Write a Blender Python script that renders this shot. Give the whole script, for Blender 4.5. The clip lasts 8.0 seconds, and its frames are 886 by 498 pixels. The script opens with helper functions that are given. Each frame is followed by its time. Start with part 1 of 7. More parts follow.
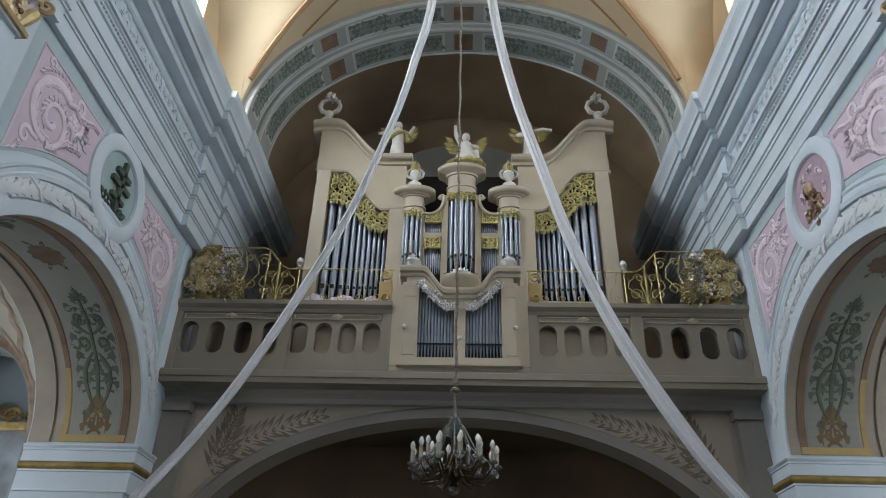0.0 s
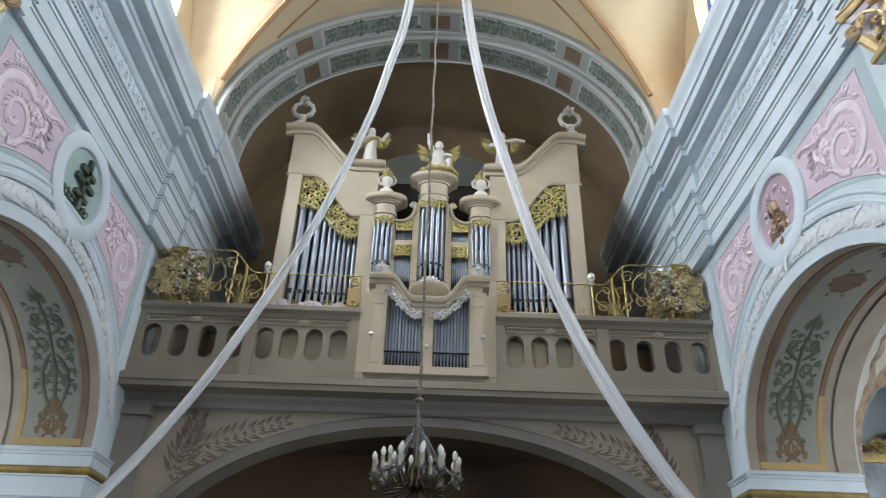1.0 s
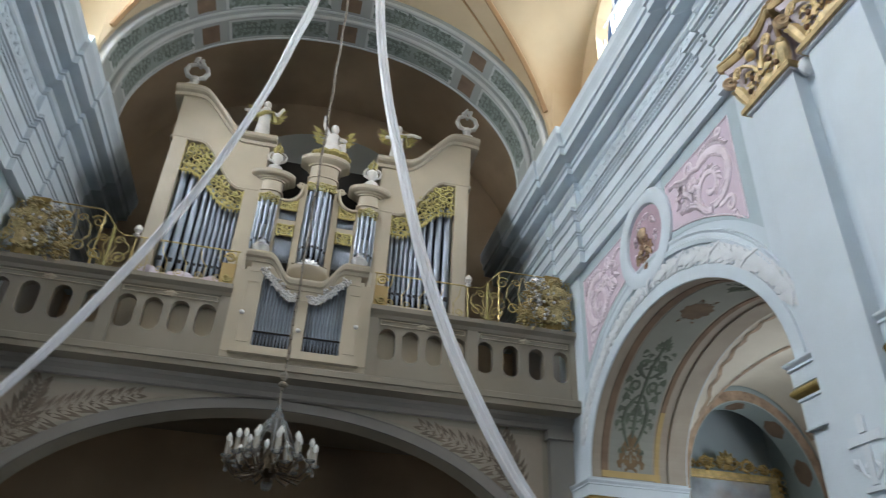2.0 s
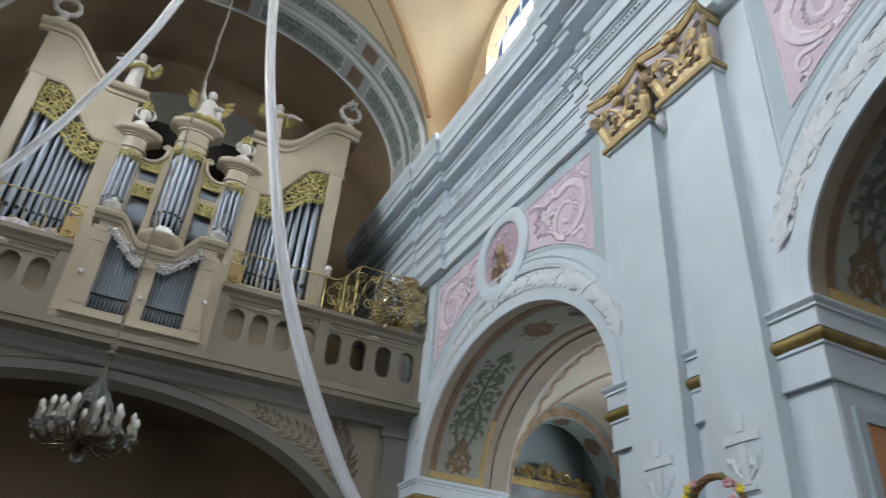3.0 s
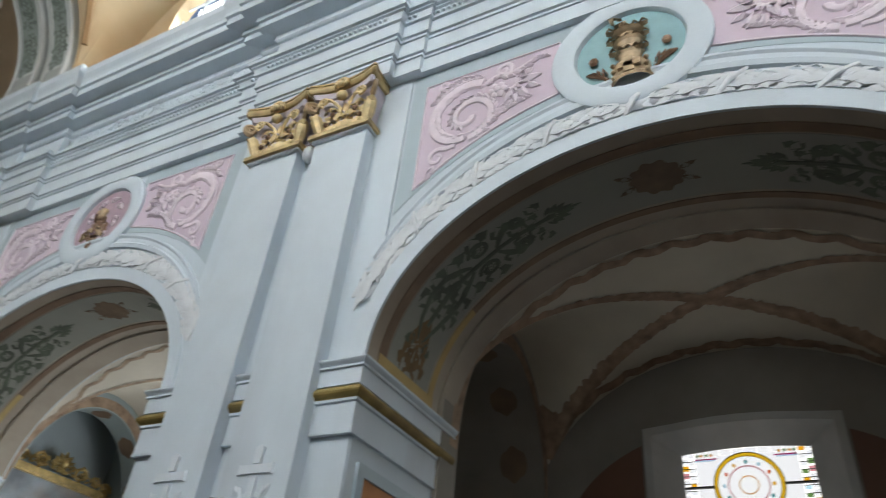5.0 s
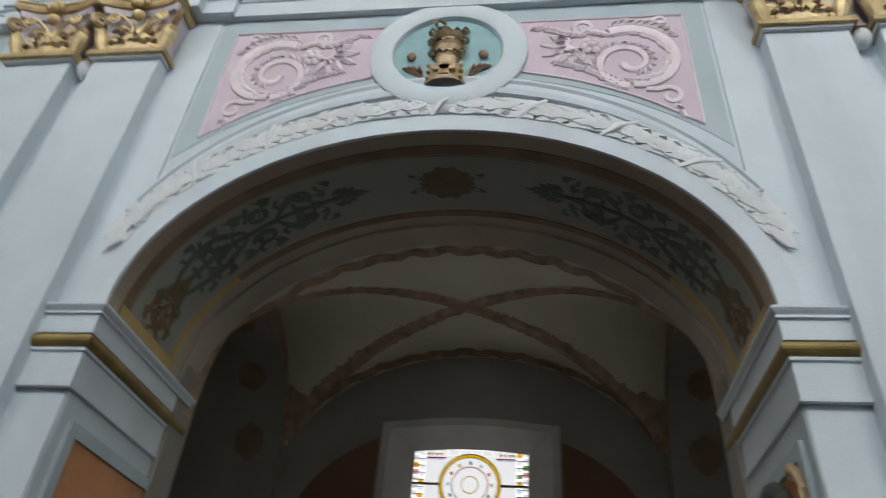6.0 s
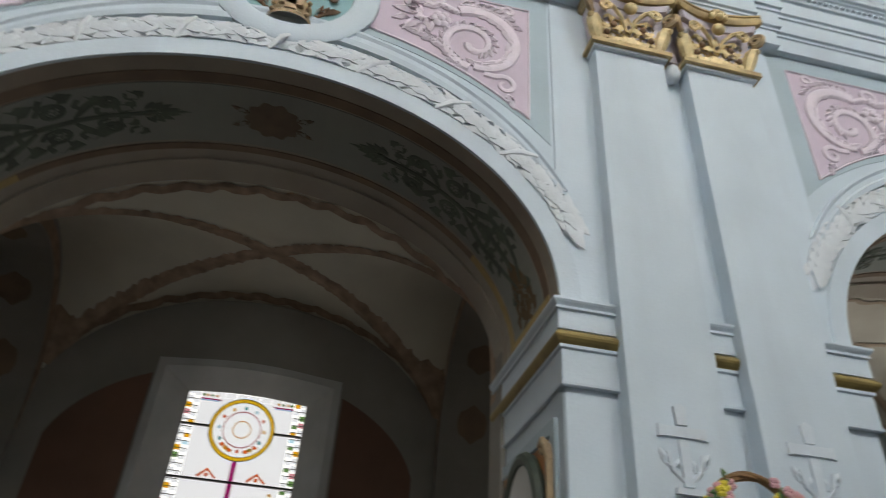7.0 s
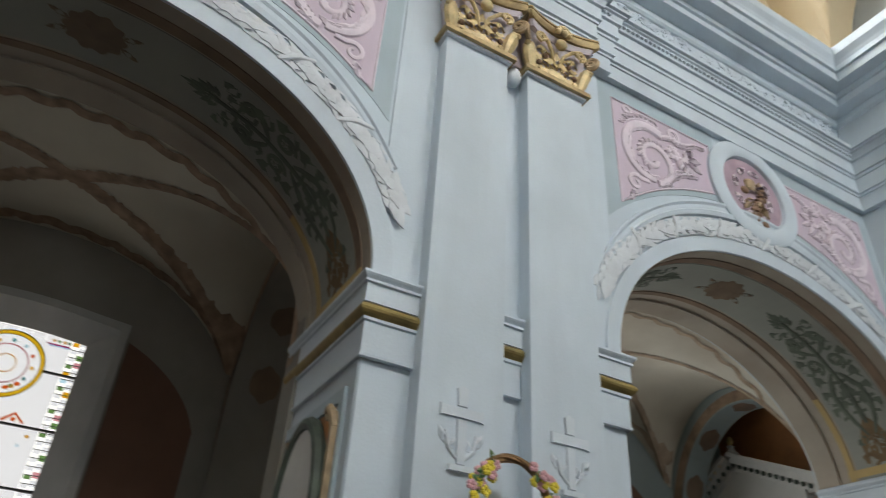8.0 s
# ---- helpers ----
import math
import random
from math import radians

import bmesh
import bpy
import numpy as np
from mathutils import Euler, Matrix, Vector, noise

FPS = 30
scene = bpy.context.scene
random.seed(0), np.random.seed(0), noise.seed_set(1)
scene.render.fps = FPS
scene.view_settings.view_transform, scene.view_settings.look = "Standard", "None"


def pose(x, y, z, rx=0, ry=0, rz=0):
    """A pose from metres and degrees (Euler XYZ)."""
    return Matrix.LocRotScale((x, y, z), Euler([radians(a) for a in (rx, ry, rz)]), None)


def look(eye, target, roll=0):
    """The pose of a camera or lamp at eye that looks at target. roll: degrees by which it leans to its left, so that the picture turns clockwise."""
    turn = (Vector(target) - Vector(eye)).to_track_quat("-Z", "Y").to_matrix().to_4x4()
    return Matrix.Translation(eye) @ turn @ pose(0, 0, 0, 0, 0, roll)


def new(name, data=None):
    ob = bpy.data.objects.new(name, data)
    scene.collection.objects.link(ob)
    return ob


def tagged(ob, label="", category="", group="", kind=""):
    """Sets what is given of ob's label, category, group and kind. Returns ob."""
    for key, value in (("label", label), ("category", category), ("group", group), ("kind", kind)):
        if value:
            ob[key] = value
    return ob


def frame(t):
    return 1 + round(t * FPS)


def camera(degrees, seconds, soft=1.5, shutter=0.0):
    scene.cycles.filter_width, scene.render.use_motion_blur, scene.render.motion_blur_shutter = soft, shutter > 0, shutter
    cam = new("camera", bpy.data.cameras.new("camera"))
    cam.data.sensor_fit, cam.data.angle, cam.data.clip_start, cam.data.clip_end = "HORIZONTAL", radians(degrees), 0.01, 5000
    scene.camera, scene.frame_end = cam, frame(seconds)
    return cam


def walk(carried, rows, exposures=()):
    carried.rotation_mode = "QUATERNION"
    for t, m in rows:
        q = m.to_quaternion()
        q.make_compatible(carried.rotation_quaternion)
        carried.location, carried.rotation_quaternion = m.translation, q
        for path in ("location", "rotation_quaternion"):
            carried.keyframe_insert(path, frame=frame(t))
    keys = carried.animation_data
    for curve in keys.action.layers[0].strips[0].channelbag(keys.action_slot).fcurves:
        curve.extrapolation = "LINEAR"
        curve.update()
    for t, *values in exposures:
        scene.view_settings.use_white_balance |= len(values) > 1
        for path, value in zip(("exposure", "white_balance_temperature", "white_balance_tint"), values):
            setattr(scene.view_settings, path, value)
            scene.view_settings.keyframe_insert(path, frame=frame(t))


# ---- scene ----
FOV = 64.6
cam = camera(FOV, 8.0, soft=1.0, shutter=0.4)
PATH = [
    (0.0, (0.083, -0.511, 1.700), (-0.0317, 0.8552, 0.5173), 1.61),
    (0.5, (0.092, -0.506, 1.722), (-0.0293, 0.8502, 0.5256), 1.61),
    (1.0, (0.121, -0.506, 1.733), (0.0079, 0.8501, 0.5266), 1.78),
    (1.2, (0.126, -0.510, 1.739), (0.0318, 0.8484, 0.5284), 2.02),
    (2.5, (0.150, -0.616, 1.727), (0.2649, 0.8142, 0.5166), 3.85),
    (3.0, (0.203, -0.711, 1.721), (0.3470, 0.7772, 0.5249), 4.76),
    (3.5, (0.262, -0.771, 1.734), (0.4597, 0.7213, 0.5181), 4.68),
    (4.0, (0.345, -0.764, 1.727), (0.5660, 0.6341, 0.5268), 6.32),
    (4.2, (0.373, -0.781, 1.729), (0.5995, 0.5881, 0.5429), 7.10),
    (5.5, (0.514, -0.896, 1.813), (0.7465, 0.2925, 0.5976), 5.51),
    (6.0, (0.568, -0.837, 1.832), (0.7929, 0.1274, 0.5959), 5.15),
    (6.5, (0.562, -0.812, 1.812), (0.8182, -0.0024, 0.5749), 4.77),
    (7.0, (0.567, -0.812, 1.791), (0.8103, -0.1454, 0.5676), 4.16),
    (7.5, (0.553, -0.829, 1.791), (0.7818, -0.2703, 0.5619), 4.08),
    (8.0, (0.528, -0.850, 1.777), (0.7420, -0.3868, 0.5476), 3.99),
]
EXPOSURES = [(0.0, -0.2, 6450, 10), (0.5, 0.38, 6450, 10), (1.0, 0.35, 6500, 10), (2.5, 0.06, 6550, 10), (4.0, 0.05, 6750, 10), (5.5, -0.1, 6900, 10), (8.0, -0.22, 7050, 10)]
walk(cam, [(t, look(e, (e[0] + d[0], e[1] + d[1], e[2] + d[2]), roll)) for t, e, d, roll in PATH], EXPOSURES)

# ---- world and light ----
world = bpy.data.worlds.new("world")
world.use_nodes = True
scene.world = world
wn, wl = world.node_tree.nodes, world.node_tree.links
sky = wn.new("ShaderNodeTexSky")
sky.sky_type, sky.sun_disc, sky.sun_elevation, sky.sun_rotation = "NISHITA", False, radians(40), radians(200)
wl.new(sky.outputs[0], wn["Background"].inputs[0])
wn["Background"].inputs[1].default_value = 0.15

W = 5.0                    # half the nave's clear width
BAYS = (7.65, 0.0, -7.65)  # middles of the arcade bays
ARCH_A, ARCH_B, SPRING = 2.55, 1.9, 4.6
IMPOST, DEPTH = 4.57, 1.7
WIN_Y, WIN_H = 1.05, 0.75


CLERESTORY = {7.65: (230, 540), 0.0: (375, 530), -7.65: (375, 570)}  # watts of the lamps added at the east and west windows


def daylight_lamp(name, eye, target, sx, sy, power, color=(0.88, 0.94, 1.0), spread=125):
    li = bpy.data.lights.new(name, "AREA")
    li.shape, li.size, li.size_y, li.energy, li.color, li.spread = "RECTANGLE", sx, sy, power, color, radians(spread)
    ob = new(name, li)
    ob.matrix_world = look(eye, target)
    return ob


# Added daylight lamps at the clerestory; only the northern bay's windows are in view
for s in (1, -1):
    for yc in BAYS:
        daylight_lamp("added_daylight", (s * 5.62, yc, 12.7), (s * -1.5, yc, 6.6), 2.0, 2.8, CLERESTORY[yc][0 if s > 0 else 1])
    # Lamps added at unseen aisle windows; the northern one turned toward the end wall
    daylight_lamp("added_daylight", (s * 9.55, 7.65, 3.9), (s * 5.0, 10.5, 3.6), 1.4, 2.4, 100, (0.88, 0.94, 1.0), 165)
    daylight_lamp("added_daylight", (s * 9.55, -7.65, 3.9), (s * 4.0, -7.65, 3.2), 1.4, 2.4, 88, (0.88, 0.94, 1.0), 165)
# Added fill lamp before the closed south wall, where no window stands
daylight_lamp("added_daylight", (0, -15.8, 10.5), (0, 0, 6.5), 4.5, 5.0, 50)


# ---- materials ----
def mat(name, color, rough=0.6, metal=0.0, var=0.10, scale=1.2, bump=0.15, grain=40.0, stain=None, stain_amt=0.0, island=0.0, streak=1.0):
    m = bpy.data.materials.new(name)
    m.use_nodes = True
    n, l = m.node_tree.nodes, m.node_tree.links
    b = n["Principled BSDF"]
    b.inputs["Roughness"].default_value, b.inputs["Metallic"].default_value = rough, metal
    tc = n.new("ShaderNodeTexCoord")
    big = n.new("ShaderNodeTexNoise")
    big.inputs["Scale"].default_value, big.inputs["Detail"].default_value = scale, 6.0
    fine = n.new("ShaderNodeTexNoise")
    fine.inputs["Scale"].default_value, fine.inputs["Detail"].default_value = grain, 4.0
    l.new(tc.outputs["Object"], big.inputs["Vector"])
    l.new(tc.outputs["Object"], fine.inputs["Vector"])
    r = n.new("ShaderNodeValToRGB")
    r.color_ramp.elements[0].position, r.color_ramp.elements[1].position = 0.3, 0.7
    r.color_ramp.elements[0].color = (*[c * (1 - var) for c in color], 1)
    r.color_ramp.elements[1].color = (*[min(1, c * (1 + var)) for c in color], 1)
    l.new(big.outputs[0], r.inputs[0])
    out = r.outputs[0]
    if stain:
        st = n.new("ShaderNodeTexNoise")
        st.inputs["Scale"].default_value, st.inputs["Detail"].default_value = scale * 0.45, 8.0
        mp = n.new("ShaderNodeMapping")
        mp.inputs["Scale"].default_value = (1 / streak ** 0.5, 1 / streak ** 0.5, streak)
        l.new(tc.outputs["Object"], mp.inputs["Vector"])
        l.new(mp.outputs[0], st.inputs["Vector"])
        sr = n.new("ShaderNodeValToRGB")
        sr.color_ramp.elements[0].position, sr.color_ramp.elements[1].position = 0.5, 0.72
        l.new(st.outputs[0], sr.inputs[0])
        k = n.new("ShaderNodeMath")
        k.operation = "MULTIPLY"
        k.inputs[1].default_value = stain_amt
        l.new(sr.outputs[0], k.inputs[0])
        mx = n.new("ShaderNodeMix")
        mx.data_type = "RGBA"
        l.new(k.outputs[0], mx.inputs["Factor"])
        l.new(out, mx.inputs["A"])
        mx.inputs["B"].default_value = (*stain, 1)
        out = mx.outputs["Result"]
    if island:
        gi = n.new("ShaderNodeNewGeometry")
        mr = n.new("ShaderNodeMapRange")
        mr.inputs["To Min"].default_value, mr.inputs["To Max"].default_value = 1 - island, 1 + island
        l.new(gi.outputs["Random Per Island"], mr.inputs["Value"])
        hs = n.new("ShaderNodeHueSaturation")
        l.new(mr.outputs[0], hs.inputs["Value"])
        l.new(out, hs.inputs["Color"])
        out = hs.outputs[0]
    l.new(out, b.inputs["Base Color"])
    rr = n.new("ShaderNodeMapRange")
    rr.inputs["To Min"].default_value, rr.inputs["To Max"].default_value = max(0.02, rough - 0.08), min(1, rough + 0.1)
    l.new(fine.outputs[0], rr.inputs["Value"])
    l.new(rr.outputs[0], b.inputs["Roughness"])
    if bump:
        bp = n.new("ShaderNodeBump")
        bp.inputs["Strength"].default_value, bp.inputs["Distance"].default_value = bump, 0.01
        l.new(fine.outputs[0], bp.inputs["Height"])
        l.new(bp.outputs[0], b.inputs["Normal"])
    return m


def glow(name, color, strength):
    m = bpy.data.materials.new(name)
    m.use_nodes = True
    n, l = m.node_tree.nodes, m.node_tree.links
    n.remove(n["Principled BSDF"])
    e = n.new("ShaderNodeEmission")
    e.inputs[0].default_value, e.inputs[1].default_value = (*color, 1), strength
    l.new(e.outputs[0], n["Material Output"].inputs[0])
    return m


def stained(name, color, clear=0.9):
    m = bpy.data.materials.new(name)
    m.use_nodes = True
    n, l = m.node_tree.nodes, m.node_tree.links
    b = n["Principled BSDF"]
    b.inputs["Base Color"].default_value, b.inputs["Roughness"].default_value = (*color, 1), 0.15
    t = n.new("ShaderNodeBsdfTransparent")
    t.inputs[0].default_value = (*color, 1)
    x = n.new("ShaderNodeMixShader")
    x.inputs[0].default_value = clear
    l.new(b.outputs[0], x.inputs[1])
    l.new(t.outputs[0], x.inputs[2])
    l.new(x.outputs[0], n["Material Output"].inputs[0])
    return m


M_WALL = mat("pale_blue_plaster", (0.56, 0.64, 0.70), 0.7, var=0.05, scale=0.8, stain=(0.44, 0.49, 0.53), stain_amt=0.5, streak=0.25)
M_TRIM = mat("pale_blue_stucco", (0.60, 0.68, 0.745), 0.6, var=0.05, scale=1.5, stain=(0.43, 0.48, 0.53), stain_amt=0.45, streak=0.3)
M_CROSS = mat("pale_stucco_relief", (0.64, 0.70, 0.755), 0.6, var=0.05, scale=3)
M_GREYBLUE = mat("grey_blue_paint", (0.42, 0.51, 0.56), 0.7, var=0.06)
M_WHITE = mat("white_stucco", (0.68, 0.715, 0.75), 0.6, var=0.06, scale=4, bump=0.3)
M_PINK = mat("pink_paint", (0.62, 0.51, 0.60), 0.7, var=0.05, scale=2)
M_PINKSTUCCO = mat("pale_pink_stucco", (0.76, 0.665, 0.73), 0.6, var=0.08, scale=6, bump=0.3)
M_GOLD = mat("gilding", (0.66, 0.50, 0.22), 0.34, metal=0.5, var=0.25, scale=9, bump=0.3, stain=(0.2, 0.12, 0.04), stain_amt=0.5)
M_OLDGOLD = mat("old_gold_paint", (0.30, 0.215, 0.07), 0.48, metal=0.3, var=0.25, scale=6, stain=(0.16, 0.11, 0.05), stain_amt=0.6)
M_OCHRE = mat("ochre_band", (0.43, 0.31, 0.13), 0.7, var=0.1, scale=3)
M_SAGE = mat("sage_painted_soffit", (0.275, 0.285, 0.25), 0.75, var=0.07, scale=1.5)
M_BUFF = mat("buff_painted_plaster", (0.40, 0.37, 0.30), 0.75, var=0.10, scale=1.0, stain=(0.3, 0.27, 0.22), stain_amt=0.4)
M_RIM = mat("grey_brown_painted_rib", (0.36, 0.315, 0.255), 0.75, var=0.12, scale=1.5, stain=(0.22, 0.15, 0.11), stain_amt=0.5)
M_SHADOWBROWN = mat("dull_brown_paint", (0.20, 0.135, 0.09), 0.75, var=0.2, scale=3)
M_LEAF = mat("dark_olive_paint", (0.10, 0.12, 0.09), 0.7, var=0.3, scale=5)
M_BROWN = mat("brown_paint", (0.16, 0.11, 0.07), 0.7, var=0.2, scale=5)
M_VAULT = mat("cream_vault_plaster", (0.62, 0.50, 0.33), 0.8, var=0.08, scale=0.6, stain=(0.46, 0.29, 0.14), stain_amt=0.85)
M_ROOT = mat("ochre_brown_paint", (0.165, 0.105, 0.048), 0.7, var=0.25, scale=6)
M_TEAL = mat("pale_teal_ground", (0.33, 0.44, 0.44), 0.7, var=0.1, scale=3)
M_VAULTLINE = mat("tan_painted_line", (0.36, 0.22, 0.11), 0.8, var=0.1)
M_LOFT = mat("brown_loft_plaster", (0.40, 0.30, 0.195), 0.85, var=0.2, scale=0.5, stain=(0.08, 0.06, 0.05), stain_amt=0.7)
M_GREYPAINT = mat("grey_painted_band", (0.36, 0.38, 0.37), 0.75, var=0.06, scale=1.2)
M_STONE = mat("grey_beige_parapet_paint", (0.255, 0.226, 0.177), 0.55, var=0.07, scale=1.3, stain=(0.25, 0.23, 0.2), stain_amt=0.4)
M_SPANDREL = mat("faded_beige_paint", (0.46, 0.40, 0.325), 0.75, var=0.12, scale=1.5, stain=(0.3, 0.26, 0.21), stain_amt=0.4)
# Wall colour darkened for the middle aisle bay, its dimness put into the tone
M_SHADEWALL = mat("shade_toned_aisle_wall", (0.24, 0.225, 0.195), 0.8, var=0.15, scale=1.2)
# Shade of the loft sides and the gallery underside sits in this grey
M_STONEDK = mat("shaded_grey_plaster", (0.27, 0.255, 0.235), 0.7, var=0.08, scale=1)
# Stucco colour darkened by soot and by the loft's shade together
M_SOOTSHADE = mat("sooty_shaded_blue_plaster", (0.42, 0.48, 0.53), 0.8, var=0.2, scale=1.2, stain=(0.06, 0.06, 0.06), stain_amt=0.9)
M_CARVE = mat("pale_gilt_carving", (0.44, 0.385, 0.15), 0.5, metal=0.25, var=0.25, scale=9, stain=(0.2, 0.15, 0.06), stain_amt=0.5)
M_ORGAN = mat("cream_painted_wood", (0.45, 0.395, 0.30), 0.45, var=0.05, scale=2, stain=(0.42, 0.37, 0.3), stain_amt=0.35, bump=0.08)
M_PIPE = mat("tin_pipe_metal", (0.26, 0.30, 0.355), 0.40, metal=0.75, var=0.12, scale=3, bump=0.05, island=0.12)
# Near-black for sheets that stand for shade in the organs, and a thin rail
M_DARK = mat("black_wood_and_shade", (0.02, 0.018, 0.016), 0.9, var=0.2)
M_FLOOR = mat("stone_floor", (0.045, 0.038, 0.032), 0.5, var=0.12)
M_ORANGE = mat("orange_marbled_paint", (0.55, 0.25, 0.10), 0.5, var=0.12, scale=4)
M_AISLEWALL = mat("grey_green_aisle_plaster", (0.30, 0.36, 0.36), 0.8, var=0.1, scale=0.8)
# Aisle plaster lightened: light on the north end wall put into it
M_ENDWALL = mat("lit_blue_grey_aisle_plaster", (0.42, 0.50, 0.53), 0.8, var=0.1, scale=0.8)
M_REDWALL = mat("russet_painted_wall", (0.165, 0.085, 0.055), 0.8, var=0.2, scale=1)
M_SILVER = mat("silvered_wood", (0.66, 0.66, 0.66), 0.3, metal=0.6, var=0.12, scale=8)
M_IRON = mat("gilt_wrought_iron", (0.46, 0.37, 0.16), 0.45, metal=0.5, var=0.3, scale=8)
M_RIBBON = mat("white_satin_cloth", (0.90, 0.91, 0.94), 0.55, var=0.05, scale=3, bump=0.2, grain=150)
M_ROPE = mat("dusty_chain", (0.22, 0.19, 0.15), 0.7, var=0.3, scale=20)
M_SKYGLOW = glow("bright_overcast_sky", (0.93, 0.97, 1.0), 4.0)
M_SKYLOW = glow("pale_sky_behind_glass", (0.95, 0.97, 1.0), 1.3)


# ---- mesh helpers ----
class G:
    """A growing mesh. T maps local points into the place."""

    def __init__(self, T=None):
        self.v, self.f, self.T = [], [], T or (lambda p: p)

    def add(self, vs, fs):
        o = len(self.v)
        self.v += [tuple(self.T(p)) for p in vs]
        self.f += [tuple(i + o for i in q) for q in fs]
        return self

    def box(self, a, b):
        (x0, y0, z0), (x1, y1, z1) = a, b
        return self.add([(x0, y0, z0), (x1, y0, z0), (x1, y1, z0), (x0, y1, z0), (x0, y0, z1), (x1, y0, z1), (x1, y1, z1), (x0, y1, z1)],
                        [(0, 3, 2, 1), (4, 5, 6, 7), (0, 1, 5, 4), (1, 2, 6, 5), (2, 3, 7, 6), (3, 0, 4, 7)])

    def grid(self, rows, close_u=False, close_v=False):
        nu, nv = len(rows), len(rows[0])
        fs = []
        for i in range(nu if close_u else nu - 1):
            for j in range(nv if close_v else nv - 1):
                a, b = i, (i + 1) % nu
                c, d = j, (j + 1) % nv
                fs.append((a * nv + c, b * nv + c, b * nv + d, a * nv + d))
        return self.add([p for r in rows for p in r], fs)

    def tube(self, pts, r, n=6, closed=False, flat=1.0):
        """A round bar through pts; r is one radius or one for each point."""
        pts = [Vector(p) for p in pts]
        k = len(pts)
        rs = r if isinstance(r, (list, tuple)) else [r] * k
        up, rows = None, []
        for i in range(k):
            a = pts[(i - 1) % k] if closed or i else pts[i]
            b = pts[(i + 1) % k] if closed or i < k - 1 else pts[i]
            d = (b - a)
            d = d.normalized() if d.length > 1e-9 else Vector((0, 0, 1))
            if up is None:
                up = d.orthogonal().normalized() if abs(d.z) > 0.99 or flat == 1.0 else Vector((0, 0, 1))
            if flat != 1.0:
                up = Vector((0, 0, 1))
            side = d.cross(up)
            side = side.normalized() if side.length > 1e-6 else d.orthogonal().normalized()
            up2 = side.cross(d).normalized()
            up = up2
            rows.append([tuple(pts[i] + side * (math.cos(t) * rs[i]) + up2 * (math.sin(t) * rs[i] * flat)) for t in [2 * math.pi * j / n for j in range(n)]])
        o = len(self.v)
        self.grid(rows, closed, True)
        if not closed:
            self.f.append(tuple(o + j for j in range(n)))
            self.f.append(tuple(o + (k - 1) * n + j for j in range(n)))
        return self

    def ball(self, c, r, n=8, m=5):
        rx, ry, rz = r if isinstance(r, (list, tuple)) else (r, r, r)
        rows = []
        for i in range(m + 1):
            t = math.pi * (0.02 + 0.96 * i / m)
            rows.append([(c[0] + rx * math.sin(t) * math.cos(2 * math.pi * j / n), c[1] + ry * math.sin(t) * math.sin(2 * math.pi * j / n), c[2] + rz * math.cos(t)) for j in range(n)])
        o = len(self.v)
        self.grid(rows, False, True)
        self.f.append(tuple(o + j for j in range(n)))
        self.f.append(tuple(o + m * n + j for j in range(n)))
        return self

    def lathe(self, c, prof, n=16):
        o = len(self.v)
        self.grid([[(c[0] + r * math.cos(2 * math.pi * j / n), c[1] + r * math.sin(2 * math.pi * j / n), c[2] + z) for j in range(n)] for r, z in prof], False, True)
        self.f.append(tuple(o + j for j in range(n)))
        self.f.append(tuple(o + (len(prof) - 1) * n + j for j in range(n)))
        return self

    def leaf(self, u, v, ang, length, width, d=0.0, thick=0.02, lobes=False):
        """A leaf lying on the local u, v plane, risen along d."""
        ca, sa = math.cos(ang), math.sin(ang)
        if lobes:
            out = [(0, 0.1), (0.2, 0.5), (0.3, 0.28), (0.45, 0.55), (0.58, 0.3), (0.72, 0.4), (1, 0)]
        else:
            out = [(0, 0.12), (0.25, 0.42), (0.55, 0.5), (0.82, 0.28), (1, 0)]
        top = [(t * length, h * width) for t, h in out]
        bot = [(t * length, -h * width) for t, h in out[:-1]][::-1]
        ring = top + bot
        P = lambda a, b, h: (u + a * ca - b * sa, v + a * sa + b * ca, d + h)
        n = len(ring)
        vs = [P(a, b, 0) for a, b in ring] + [P(a, b, thick * 0.5) for a, b in ring] + [P(length * 0.15, 0, thick), P(length * 0.6, 0, thick * 1.3)]
        fs = [(i, (i + 1) % n, n + (i + 1) % n, n + i) for i in range(n)]
        for i in range(n):
            a, b = ring[i][0], ring[(i + 1) % n][0]
            k = 2 * n + (0 if (a + b) / 2 < length * 0.4 else 1)
            fs.append((n + i, n + (i + 1) % n, k))
        return self.add(vs, fs)

    def sweep(self, path, prof):
        """A profile of (d, z) along a mitred plan path of (x, y); d is to the path's left."""
        P = [Vector((p[0], p[1])) for p in path]
        rows = []
        for i, p in enumerate(P):
            a = (p - P[i - 1]).normalized() if i else None
            b = (P[i + 1] - p).normalized() if i < len(P) - 1 else None
            na = Vector((-a.y, a.x)) if a else None
            nb = Vector((-b.y, b.x)) if b else None
            if na is None:
                m = nb
            elif nb is None:
                m = na
            else:
                m = (na + nb)
                m = m / max(0.2, m.dot(na))
            rows.append([(p.x + m.x * d, p.y + m.y * d, z) for d, z in prof])
        o = len(self.v)
        self.grid(rows, False, True)
        k = len(prof)
        self.f.append(tuple(o + j for j in range(k)))
        self.f.append(tuple(o + (len(P) - 1) * k + j for j in range(k)))
        return self


SMALLWORK = {"garland", "scrollwork", "vine", "leaves", "foliage", "carving", "tower_carving", "flat_carving", "leaf_ornament", "leafwork"}


